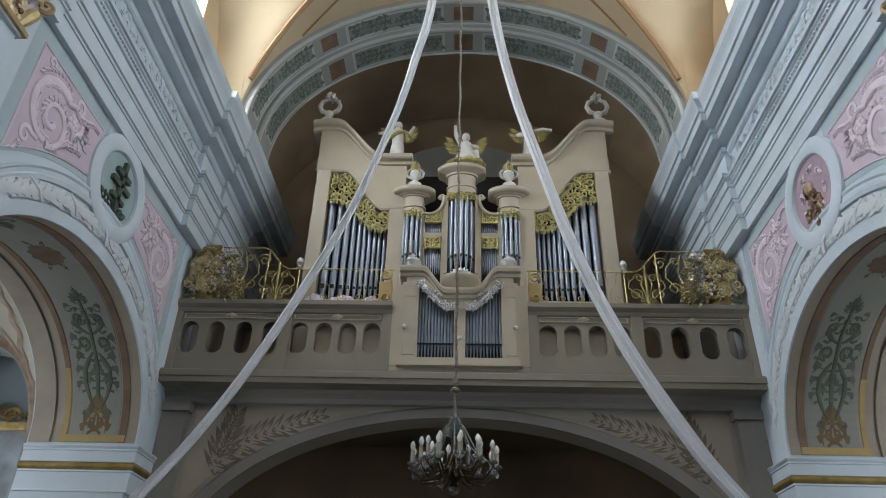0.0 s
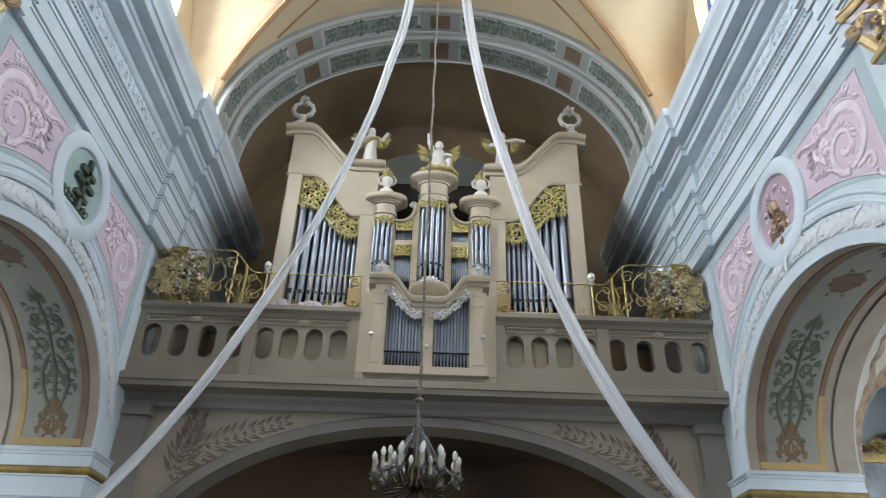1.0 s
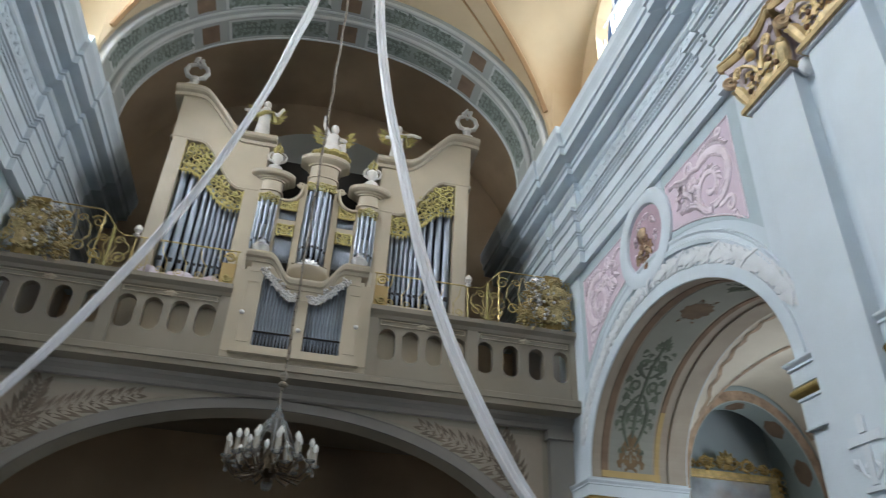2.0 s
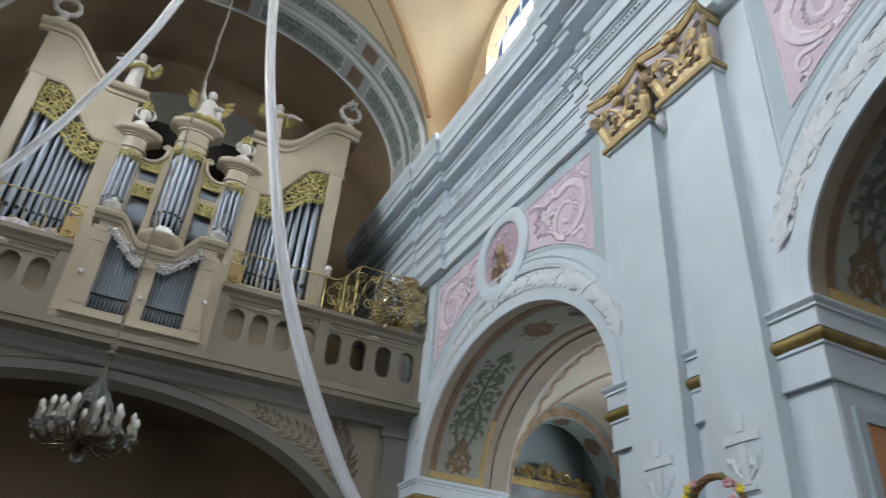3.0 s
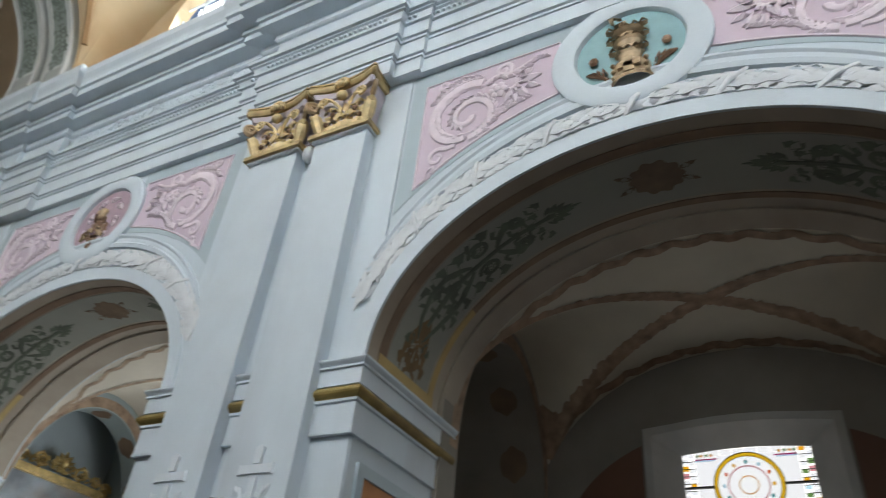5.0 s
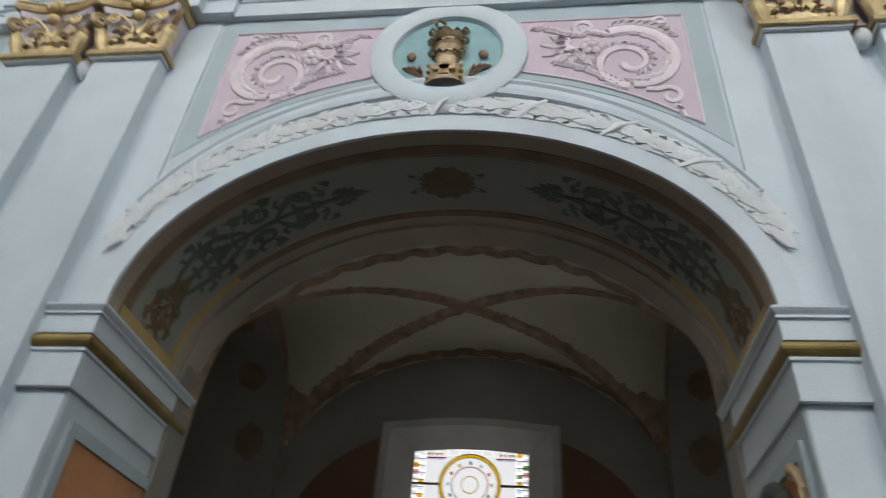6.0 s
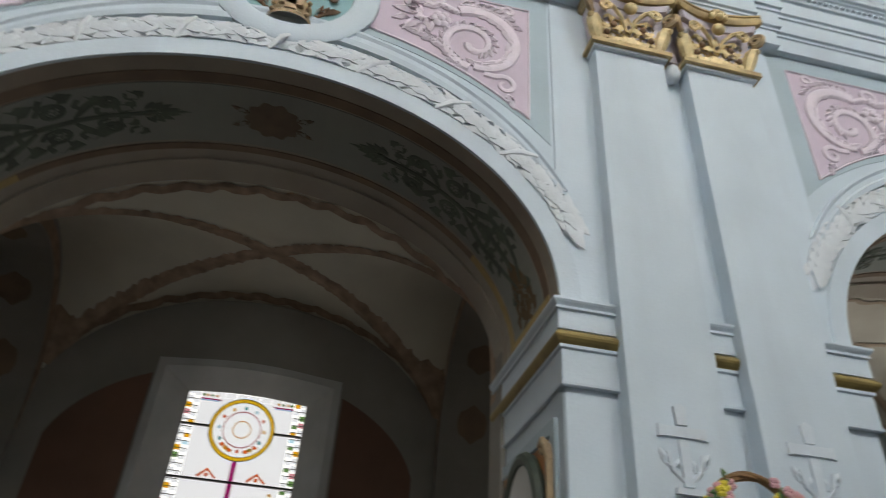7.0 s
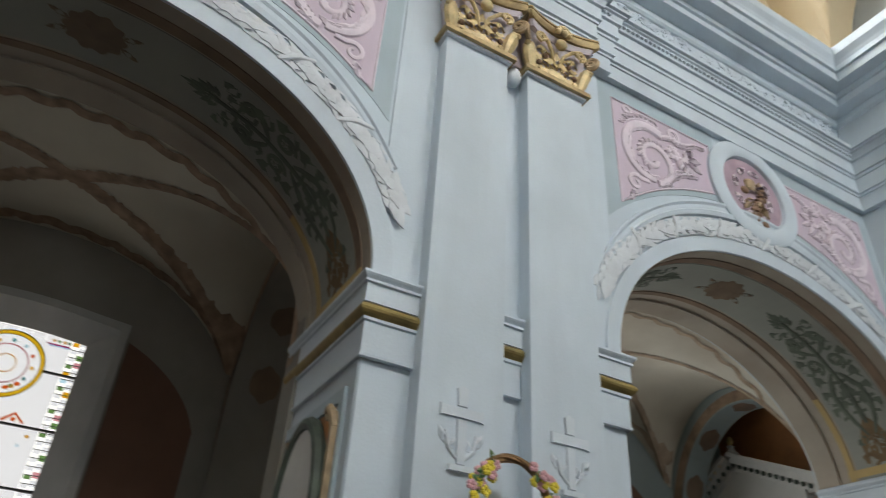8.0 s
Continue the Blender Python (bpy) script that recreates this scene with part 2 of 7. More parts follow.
def part(name, g, material, parent=None, label="", smooth=False):
    me = bpy.data.meshes.new(name)
    me.from_pydata(g.v, [], g.f)
    bm = bmesh.new()
    bm.from_mesh(me)
    if name.startswith("wall") or name == "slotted_wall":
        bmesh.ops.remove_doubles(bm, verts=bm.verts[:], dist=1e-5)
    bmesh.ops.recalc_face_normals(bm, faces=bm.faces[:])
    bm.to_mesh(me)
    bm.free()
    if smooth:
        me.shade_smooth()
        me.set_sharp_from_angle(angle=radians(40))
    me.materials.append(material)
    ob = new(name, me)
    if parent is not None:
        ob.parent = parent
        ob.matrix_parent_inverse = parent.matrix_basis.inverted()
    if label:
        ob["label"] = label
    if name in SMALLWORK:
        ob["kind"] = "stuff"
    return ob


def thing(name, label, category, at=(0, 0, 0), group="", kind=""):
    ob = new(name)
    ob.empty_display_size = 0.1
    ob.matrix_basis = Matrix.Translation(at)
    return tagged(ob, label, category, group, kind)


def struct(name, g, material, label, category, smooth=False):
    return tagged(part(name, g, material, None, "", smooth), label, category, "", "structure")


def on_wall(s):
    """Local (u along the wall, v up, d out of it) on the nave wall of side s."""
    return lambda p: (s * (W - p[2]), p[0], p[1])


def ell(yc, a, b, th, z0=SPRING):
    return yc + a * math.cos(th), z0 + b * math.sin(th)


def arch_z(y, yc, a=ARCH_A, b=ARCH_B, z0=SPRING):
    q = 1 - ((y - yc) / a) ** 2
    return z0 + b * math.sqrt(max(0.0, q))


def arcade(g, u0, u1, ztop, d0, d1, bays, a, b, z0, P):
    """A wall of u, depth and height with arched openings down to the floor. P maps (u, depth, z)."""
    cuts = []
    for yc in bays:
        cuts.append([yc - a * math.cos(math.pi * i / 36) for i in range(37)])
    edge = u0
    for yc, c in zip(bays, cuts):
        if c[0] > edge + 1e-6:
            g.add([P(*q) for q in ((edge, d0, 0), (c[0], d0, 0), (c[0], d0, ztop), (edge, d0, ztop), (edge, d1, 0), (c[0], d1, 0), (c[0], d1, ztop), (edge, d1, ztop))],
                  [(0, 1, 2, 3), (4, 5, 6, 7), (0, 3, 7, 4), (1, 2, 6, 5), (3, 2, 6, 7)])
        for i in range(36):
            ya, yb = c[i], c[i + 1]
            za, zb = arch_z(ya, yc, a, b, z0), arch_z(yb, yc, a, b, z0)
            if i == 0:
                za = z0
            if i == 35:
                zb = z0
            g.add([P(*q) for q in ((ya, d0, za), (yb, d0, zb), (yb, d0, ztop), (ya, d0, ztop), (ya, d1, za), (yb, d1, zb), (yb, d1, ztop), (ya, d1, ztop))],
                  [(0, 1, 2, 3), (4, 5, 6, 7), (0, 1, 5, 4), (3, 2, 6, 7)])
        edge = c[-1]
    if u1 > edge + 1e-6:
        g.add([P(*q) for q in ((edge, d0, 0), (u1, d0, 0), (u1, d0, ztop), (edge, d0, ztop), (edge, d1, 0), (u1, d1, 0), (u1, d1, ztop), (edge, d1, ztop))],
              [(0, 1, 2, 3), (4, 5, 6, 7), (0, 3, 7, 4), (1, 2, 6, 5), (3, 2, 6, 7)])
    return g


SIDE = {1: "east", -1: "west"}
Y_END, Y_BACK = -16.5, 14.2

# ---- the large structure ----
struct("floor", G().box((-12, Y_END - 0.4, -0.3), (12, Y_BACK + 0.4, 0)), M_FLOOR, "grey stone church floor", "floor")

PIERS = [(2.56, 5.09), (-5.09, -2.56), (10.21, 11.3)]
PILASTERS = [(3.07, 3.80), (4.05, 4.78)]
PROFILE = [(0.08, 8.33), (0.08, 8.56), (0.10, 8.565), (0.10, 8.60), (0.13, 8.61), (0.13, 8.85), (0.15, 8.855), (0.15, 8.90), (0.18, 8.91), (0.18, 9.13), (0.215, 9.14), (0.22, 9.17), (0.24, 9.24), (0.27, 9.255), (0.27, 9.28), (0.31, 9.285), (0.31, 9.35), (0.12, 9.37), (0.12, 9.40), (0.09, 9.41),
           (0.09, 9.93), (0.12, 9.94), (0.15, 9.97), (0.15, 10.07), (0.20, 10.08), (0.35, 10.10), (0.35, 10.22), (0.39, 10.23), (0.39, 10.32), (0.58, 10.34), (0.58, 10.50), (0.62, 10.51),
           (0.62, 10.60), (0.64, 10.66), (0.69, 10.76), (0.69, 10.93), (-0.10, 11.0), (-0.10, 8.33)]

for s in (1, -1):
    g = arcade(G(), Y_END, 11.3, 11.0, W, W + DEPTH, sorted(BAYS), ARCH_A, ARCH_B, SPRING, lambda u, d, z: (s * d, u, z))
    struct("wall_" + SIDE[s], g, M_WALL, "pale blue plastered nave arcade wall with round arches", "wall")
    # pier strips, a little proud of the arched fields
    for a, b in PIERS:
        struct("pier_strip_" + SIDE[s], G(on_wall(s)).box((a, 0, 0.0), (b, 8.34, 0.02)), M_TRIM, "pale blue flat pier strip between the arches", "wall strip")
    # entablature, breaking forward over the pilasters
    pts, lvl = [(1.6, -14.0), (1.6, -10.22), (0.0, -10.22)], 0.0
    steps = []
    for yc in (-3.825, 3.825):
        steps += [(yc - 1.33, 0.06), (yc - 0.97, 0.16), (yc + 0.97, 0.06), (yc + 1.33, 0.0)]
    steps += [(9.78, 0.10), (10.9, 0.16)]
    for y, d in steps:
        pts += [(lvl, y), (d, y)]
        lvl = d
    pts.append((lvl, 12.7))
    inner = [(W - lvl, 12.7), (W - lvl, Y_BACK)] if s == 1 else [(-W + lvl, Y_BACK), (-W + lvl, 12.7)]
    # the stretch behind the arch takes the colour with shade and soot in it
    struct("cornice_loft_" + SIDE[s], G().sweep(inner, PROFILE), M_SOOTSHADE, "dark blue-grey loft entablature, soot and loft shade in its colour", "cornice")
    if s == 1:
        path = [(W - d, y) for d, y in pts]
    else:
        path = [(-W + d, y) for d, y in pts][::-1]
    struct("cornice_" + SIDE[s], G().sweep(path, PROFILE), M_TRIM, "pale blue moulded stucco entablature with a deep cornice", "cornice")
    # upper wall with an arched window in each bay
    g = G()
    P = lambda u, d, z: (s * d, u, z)
    for yc in BAYS:
        ys = [yc - 3.825, yc - WIN_Y] + [yc - WIN_Y * math.cos(math.pi * i / 12) for i in range(1, 12)] + [yc + WIN_Y, yc + 3.825]
        for i in range(len(ys) - 1):
            ya, yb = ys[i], ys[i + 1]
            if i in (0, len(ys) - 2):
                g.box((s * 5.05 if s > 0 else -5.32, ya, 10.9), (5.32 if s > 0 else -5.05, yb, 16.2))
            else:
                za, zb = arch_z(ya, yc, WIN_Y, 0.9, 13.2), arch_z(yb, yc, WIN_Y, 0.9, 13.2)
                g.add([P(*q) for q in ((ya, 5.05, za), (yb, 5.05, zb), (yb, 5.05, 16.2), (ya, 5.05, 16.2), (ya, 5.32, za), (yb, 5.32, zb), (yb, 5.32, 16.2), (ya, 5.32, 16.2))],
                      [(0, 1, 2, 3), (4, 5, 6, 7), (0, 1, 5, 4), (3, 2, 6, 7)])
    for a, b in ((Y_END, -11.475), (11.475, Y_BACK)):
        g.box((min(s * 5.05, s * 5.6), a, 10.9), (max(s * 5.05, s * 5.6), b, 16.2))
    struct("wall_upper_" + SIDE[s], g, M_VAULT, "cream clerestory wall above the cornice", "wall")

# vault over the nave: a barrel with lunettes
def barrel_z(x):
    return 11.0 + 3.55 * math.sqrt(max(0.0, 1 - (x / 4.42) ** 2))


def vault_z(x, y):
    z = barrel_z(x)
    for yc in BAYS:
        q = 1 - ((y - yc) / 2.1) ** 2
        if q > 0:
            z = max(z, 11.5 + 2.75 * math.sqrt(q))
    return z


xs = [-5.05] + [4.42 * math.sin(math.pi * (i / 60 - 0.5)) for i in range(61)] + [5.05]
ys = [Y_END + 0.1 * i for i in range(int((10.4 - Y_END) / 0.1) + 1)]
struct("ceiling", G().grid([[(x, y, vault_z(x, y)) for x in xs] for y in ys]), M_VAULT, "cream plastered nave vault with painted groins", "ceiling", True)
struct("roof", G().box((-6, Y_END - 0.4, 16.3), (6, Y_BACK + 0.4, 16.6)), M_LOFT, "plain closing roof above the vault", "roof")


def arch_band(y0, y1, a, b, z0, a2, b2, n=48):
    """A solid arched band across the nave, between an inner and an outer ellipse."""
    g = G()
    rows = []
    for i in range(n + 1):
        t = math.pi * i / n
        c, q = math.cos(t), math.sin(t)
        rows.append([(a * c, y0, z0 + b * q), (a2 * c, y0, z0 + b2 * q), (a2 * c, y1, z0 + b2 * q), (a * c, y1, z0 + b * q)])
    return g.grid(rows, False, True)


struct("transverse_arch_front", arch_band(9.9, 10.55, 4.3, 3.45, 10.95, 5.0, 5.0), M_GREYPAINT, "grey painted transverse arch before the organ loft", "arch")
struct("transverse_arch_inner", arch_band(10.55, 11.3, 4.18, 3.3, 10.95, 5.0, 5.0), M_GREYPAINT, "grey painted stepped inner transverse arch", "arch")
struct("transverse_arch_chancel", arch_band(-12.0, -10.4, 3.7, 3.6, 10.95, 5.0, 5.0), M_GREYPAINT, "grey painted transverse arch of the chancel", "arch")
# painted panels on the transverse arch: sage fields with leaves, brown squares between
M_PANEL = mat("sage_grey_panel", (0.25, 0.29, 0.27), 0.75, var=0.1, scale=2)
M_LEAFSOFT = mat("soft_olive_paint", (0.15, 0.18, 0.155), 0.75, var=0.25, scale=4)
M_PANELLINE = mat("pale_painted_line", (0.52, 0.54, 0.53), 0.75, var=0.06)
for a, b, y0, y1 in ((4.3, 3.45, 9.9, 10.55), (4.18, 3.3, 10.55, 11.3)):
    def AT(p, a=a, b=b):
        t = p[0] / 3.9
        return ((a - p[2]) * math.cos(t), p[1], 10.95 + (b - p[2]) * math.sin(t))
    L = math.pi * 3.9
    long_panels = ((0.14, 0.70), (0.94, 1.45), (1.69, 2.20), (2.44, 3.0))
    for k, (t0, t1) in enumerate(long_panels):
        u0, u1 = t0 * 3.9, t1 * 3.9
        pn = thing("arch_panel", "sage painted panel with leaf ornament on the transverse arch", "painted panel", AT(((u0 + u1) / 2, y0, 0)), "painted panels of the transverse arch", "structure")
        n = 16
        us = [u0 + (u1 - u0) * i / n for i in range(n + 1)]
        part("field", G(AT).grid([[(u, y0 + 0.15, 0.006), (u, y1 - 0.13, 0.006)] for u in us]), M_PANEL, pn)
        part("line", G(AT).grid([[(u, y0 + 0.10, 0.003), (u, y1 - 0.08, 0.003)] for u in [u0 - 0.06 + (u1 - u0 + 0.12) * i / n for i in range(n + 1)]]), M_PANELLINE, pn)
        g = G(lambda p: AT((p[0], p[1], 0.007 + p[2] * 0.1)))
        rr = random.Random(k)
        um, ym = (u0 + u1) / 2, (y0 + y1) / 2
        for e in (-1, 1):
            for q in range(9):
                uu = um + e * (0.06 + 0.40 * (u1 - u0) * q / 8)
                for sd in (-1, 1):
                    g.leaf(uu, ym, (0 if e > 0 else math.pi) + sd * rr.uniform(0.4, 1.1), rr.uniform(0.20, 0.30), 0.13, 0.0, 0.02, True)
        part("leaf_ornament", g, M_LEAFSOFT, pn)
    for t in (0.82, math.pi / 2, math.pi - 0.82):
        u = t * 3.9
        struct("arch_square", G(AT).grid([[(u + d, y0 + 0.15, 0.005), (u + d, y1 - 0.13, 0.005)] for d in (-0.2, 0, 0.2)]), M_SHADOWBROWN, "brown painted square on the transverse arch", "painted panel")
    for yy, rad in ((y0 + 0.015, 0.045), (y1 - 0.03, 0.03)):
        struct("arch_roll", G(AT).tube([(L * i / 64, yy, 0.0) for i in range(65)], rad, 6), M_PANELLINE, "pale rounded edge of the transverse arch", "moulding", True)
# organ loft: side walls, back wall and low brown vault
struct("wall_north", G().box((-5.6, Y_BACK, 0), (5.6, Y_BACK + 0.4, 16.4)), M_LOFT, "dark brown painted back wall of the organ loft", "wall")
g = G()
us = [-1.7 + 3.4 * i / 20 for i in range(21)]
zt = lambda u: 13.0 + 0.85 * math.sqrt(max(0.0, 1 - (u / 1.7) ** 2))
g.grid([[(u, Y_BACK, 8.0), (u, Y_BACK - 0.03, 8.0), (u, Y_BACK - 0.03, zt(u)), (u, Y_BACK, zt(u))] for u in us])
struct("loft_niche", g, M_GREYPAINT, "grey plastered arched field on the back wall of the loft", "wall panel")
for s in (1, -1):
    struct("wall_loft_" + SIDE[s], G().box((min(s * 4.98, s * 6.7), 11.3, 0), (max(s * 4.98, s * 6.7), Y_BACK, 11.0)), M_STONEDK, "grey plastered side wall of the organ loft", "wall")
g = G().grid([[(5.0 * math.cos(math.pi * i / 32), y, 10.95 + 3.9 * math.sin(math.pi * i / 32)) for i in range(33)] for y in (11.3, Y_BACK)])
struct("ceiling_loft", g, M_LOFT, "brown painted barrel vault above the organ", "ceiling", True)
for s in (1, -1):
    struct("chancel_pier_" + SIDE[s], G().box((min(s * 3.4, s * 5.02), -14.0, 0), (max(s * 3.4, s * 5.02), -10.22, 11.0)), M_TRIM, "pale blue plastered chancel pier", "pier")
struct("wall_south", G().box((-6.8, Y_END - 0.4, 0), (6.8, Y_END, 16.4)), M_WALL, "plain pale plaster end wall", "wall")

# gallery floor and the arched wall that carries it
struct("gallery_floor", G().box((-W, 10.42, 5.72), (W, Y_BACK, 5.95)), M_STONE, "grey painted gallery floor slab", "gallery floor")
g = arcade(G(), -W, W, 5.72, 11.0, 11.5, [0.0], 4.35, 2.4, 2.95, lambda u, d, z: (u, d, z))
struct("wall_gallery_arch", g, M_BUFF, "buff painted wall with a wide depressed arch under the gallery", "wall")


# ---- nave wall: pilasters, imposts, stucco ----
M_LILAC = mat("lilac_paint", (0.60, 0.54, 0.60), 0.6, var=0.08, scale=4)
M_GILTBROWN = mat("brownish_gilding", (0.47, 0.35, 0.17), 0.45, metal=0.25, var=0.22, scale=8, stain=(0.22, 0.14, 0.07), stain_amt=0.5)
M_CAPGOLD = mat("pale_worn_gilding", (0.72, 0.57, 0.31), 0.42, metal=0.25, var=0.22, scale=10, bump=0.25, stain=(0.36, 0.24, 0.12), stain_amt=0.45)
M_TIARA = mat("pale_bronze_gilding", (0.42, 0.31, 0.19), 0.45, metal=0.3, var=0.25, scale=14)
M_TURQ = mat("turquoise_paint", (0.27, 0.45, 0.48), 0.7, var=0.08, scale=4)
M_MAUVE = mat("mauve_paint", (0.42, 0.31, 0.37), 0.7, var=0.15, scale=4)
M_EMBLEM = mat("brown_gilt_relief", (0.22, 0.13, 0.08), 0.5, metal=0.2, var=0.3, scale=10)
M_DKGREEN = mat("dark_bronze_green", (0.07, 0.09, 0.07), 0.5, var=0.3, scale=8)


def mir(s):
    return lambda p: (s * p[0], p[1], p[2])


def spiral(cx, cy, r0, r1, a0, turns, n=26, d=0.02, flip=1):
    return [(cx + flip * (r0 + (r1 - r0) * i / n) * math.cos(a0 + 2 * math.pi * turns * i / n), cy + (r0 + (r1 - r0) * i / n) * math.sin(a0 + 2 * math.pi * turns * i / n), d) for i in range(n + 1)]


def scroll(g, cx, cy, r, flip=1, a0=-1.2, turns=1.6, thick=0.04, leaves=9, rnd=None):
    """A leafy stucco scroll lying on the wall."""
    pts = spiral(cx, cy, r, r * 0.16, a0, turns, 30, 0.018, flip)
    g.tube(pts, [thick * (1 - 0.6 * i / 30) for i in range(31)], 6)
    for k in range(leaves):
        i = int(1 + k * 22 / max(1, leaves))
        p, q = pts[i], pts[i + 1]
        a = math.atan2(q[1] - p[1], q[0] - p[0])
        side = -flip if k % 3 else flip
        j = rnd.uniform(-0.2, 0.2) if rnd else 0
        g.leaf(p[0], p[1], a + side * (0.7 + j), r * 0.55, r * 0.32, 0.005, 0.05, True)
    g.ball((cx, cy, 0.03), (r * 0.17, r * 0.17, 0.035), 8, 4)
    for k in range(6):
        a = k * math.pi / 3
        g.leaf(cx + math.cos(a) * r * 0.1, cy + math.sin(a) * r * 0.1, a, r * 0.24, r * 0.16, 0.02, 0.04)


def acanthus(g, pts, r0, r1, size, side, rnd):
    """A stucco stem through pts with overlapping lobed leaves along one side."""
    n = len(pts)
    if r0:
        g.tube(pts, [r0 + (r1 - r0) * i / (n - 1) for i in range(n)], 7)
    length = sum((Vector(pts[i + 1]) - Vector(pts[i])).length for i in range(n - 1))
    m = max(3, int(length / (size * 0.50)))
    for k in range(m):
        f = (k + 0.3) / m * (n - 1)
        i = min(n - 2, int(f))
        a, b = Vector(pts[i]), Vector(pts[i + 1])
        q = a.lerp(b, f - i)
        an = math.atan2(b.y - a.y, b.x - a.x) + side * (0.50 + rnd.uniform(-0.15, 0.15))
        ln = size * (0.75 + 0.4 * math.sin(math.pi * (k + 0.6) / (m + 0.4)))
        g.leaf(q.x, q.y, an, ln, ln * 0.42, 0.0, 0.07)


def capital_parts(pil, s, u0, u1):
    """A composite capital: leafy lilac bell, corner volutes and a concave gilt abacus."""
    um, hw = (u0 + u1) / 2, (u1 - u0) / 2
    T = on_wall(s)
    z0, z1 = 7.61, 8.13

    def bell(k, q):
        return 0.20 + 0.09 * q * q * (0.6 + 0.4 * k * k)

    g = G(T)
    rows = []
    for i in range(9):
        q = i / 8
        w, z = hw * (0.97 + 0.14 * q * q), z0 + (z1 - z0) * i / 8
        rows.append([(um - w, z, 0.03)] + [(um + w * k, z, bell(k, q)) for k in [-1 + j / 4 for j in range(9)]] + [(um + w, z, 0.03)])
    g.grid(rows)
    cap = part("capital", g, M_LILAC, pil, "lilac capital body with gilt leaves", True)
    g = G(T).box((um - hw - 0.065, 7.52, 0.03), (um + hw + 0.065, 7.575, 0.275)).box((um - hw - 0.04, 7.575, 0.03), (um + hw + 0.04, 7.62, 0.245))
    part("astragal", g, M_GILTBROWN, cap, "dark gold astragal moulding")
    part("fillet", G(T).box((um - hw - 0.03, 7.49, 0.03), (um + hw + 0.03, 7.52, 0.235)), M_WHITE, cap, "white fillet under the astragal")
    # plan of the abacus: concave front and sides, cut corners
    ks = [-1 + j / 8 for j in range(17)]

    def plan(o):
        w = hw + 0.085 + o
        front = [(um + (w - 0.03) * k, 0.30 + o + 0.085 * abs(k) ** 2.0) for k in ks]
        side = [(0.36 + o, 0.0), (0.28 + o, 0.03), (0.20, 0.045), (0.03, 0.05)]
        return [(um - w + q, d) for d, q in side[::-1]] + front + [(um + w - q, d) for d, q in side]

    def slab(lo, hi):
        g = G(T)
        a, b = plan(lo[0]), plan(hi[0])
        n = len(a)
        g.add([(u, lo[1], d) for u, d in a] + [(u, hi[1], d) for u, d in b], [tuple(range(n))[::-1], tuple(range(n, 2 * n))] + [(i, i + 1, n + i + 1, n + i) for i in range(n - 1)])
        return g

    part("abacus_fillet", slab((-0.03, 8.12), (0.0, 8.20)), M_LILAC, cap, "lilac abacus fillet")
    g = G(T)
    prof = [(-0.01, 8.195), (0.025, 8.20), (0.045, 8.225), (0.052, 8.26), (0.04, 8.295), (0.03, 8.30), (0.05, 8.305), (0.05, 8.33), (-0.05, 8.332)]
    g.grid([[(u, z, d) for u, d in plan(o)] for o, z in prof])
    part("abacus", g, M_GILTBROWN, cap, "dark gold concave abacus", True)
    # leaves, berries and tendrils on the bell
    rnd = random.Random(5)
    F = lambda p: T((p[0], p[1], p[2] + bell(max(-1, min(1, (p[0] - um) / hw)), max(0, min(1, (p[1] - z0) / (z1 - z0))))))
    g = G(F)
    for e in (-1, 1):
        for k, (u, z, a, ln, wd) in enumerate(((0.05, 7.69, 0.35, 0.24, 0.14), (0.12, 7.68, 1.0, 0.22, 0.12), (0.20, 7.69, -0.15, 0.25, 0.13), (0.26, 7.70, 0.7, 0.18, 0.10), (0.10, 7.86, 0.8, 0.20, 0.10), (0.24, 7.86, 0.2, 0.18, 0.10), (0.17, 7.90, -0.5, 0.14, 0.08))):
            g.leaf(um + e * u, z - 0.04, math.pi / 2 - e * (a - 0.3), ln * 1.1, wd * 1.15, 0.0, 0.032, True)
        g.tube([(um + e * 0.02, 7.80, 0.02), (um + e * 0.07, 7.96, 0.04), (um + e * 0.17, 8.06, 0.06), (um + e * 0.26, 8.08, 0.08)], [0.016, 0.022, 0.022, 0.02], 6)
    g.leaf(um, 7.64, math.pi / 2, 0.38, 0.17, 0.0, 0.045, True)
    part("leaves", g, M_CAPGOLD, cap, "gilt acanthus leaves", True)
    g = G(F)
    for u, z in ((-0.16, 7.87), (0.16, 7.87), (-0.24, 7.74), (0.24, 7.74)):
        g.ball((um + u, z, 0.03), (0.034, 0.036, 0.028), 10, 6)
    part("berries", g, M_EMBLEM, cap, "dark brown berries between the leaves", True)
    for e in (-1, 1):
        # volute seen from the front, and the corner scroll leaning out on the diagonal
        g = G(T)
        g.tube([(q[0], q[1], 0.335) for q in spiral(um + e * 0.265, 8.035, 0.075, 0.015, -1.57, 1.9, 22, 0.0, e)], [0.020 * (1 - 0.35 * i / 22) for i in range(23)], 6)
        part("volute", g, M_CAPGOLD, cap, "gilt front volute")
        D = lambda r, z: (um + e * (hw - 0.06 + 0.72 * r), z, 0.17 + 0.72 * r)
        g = G(T)
        g.tube([D(0.03, 7.62), D(0.07, 7.74), D(0.11, 7.84), D(0.15, 7.89), D(0.175, 7.87), D(0.17, 7.84)], [0.05, 0.075, 0.078, 0.06, 0.04, 0.015], 8)
        part("corner_leaf", g, M_CAPGOLD, cap, "gilt corner leaf", True)
        g = G(T)
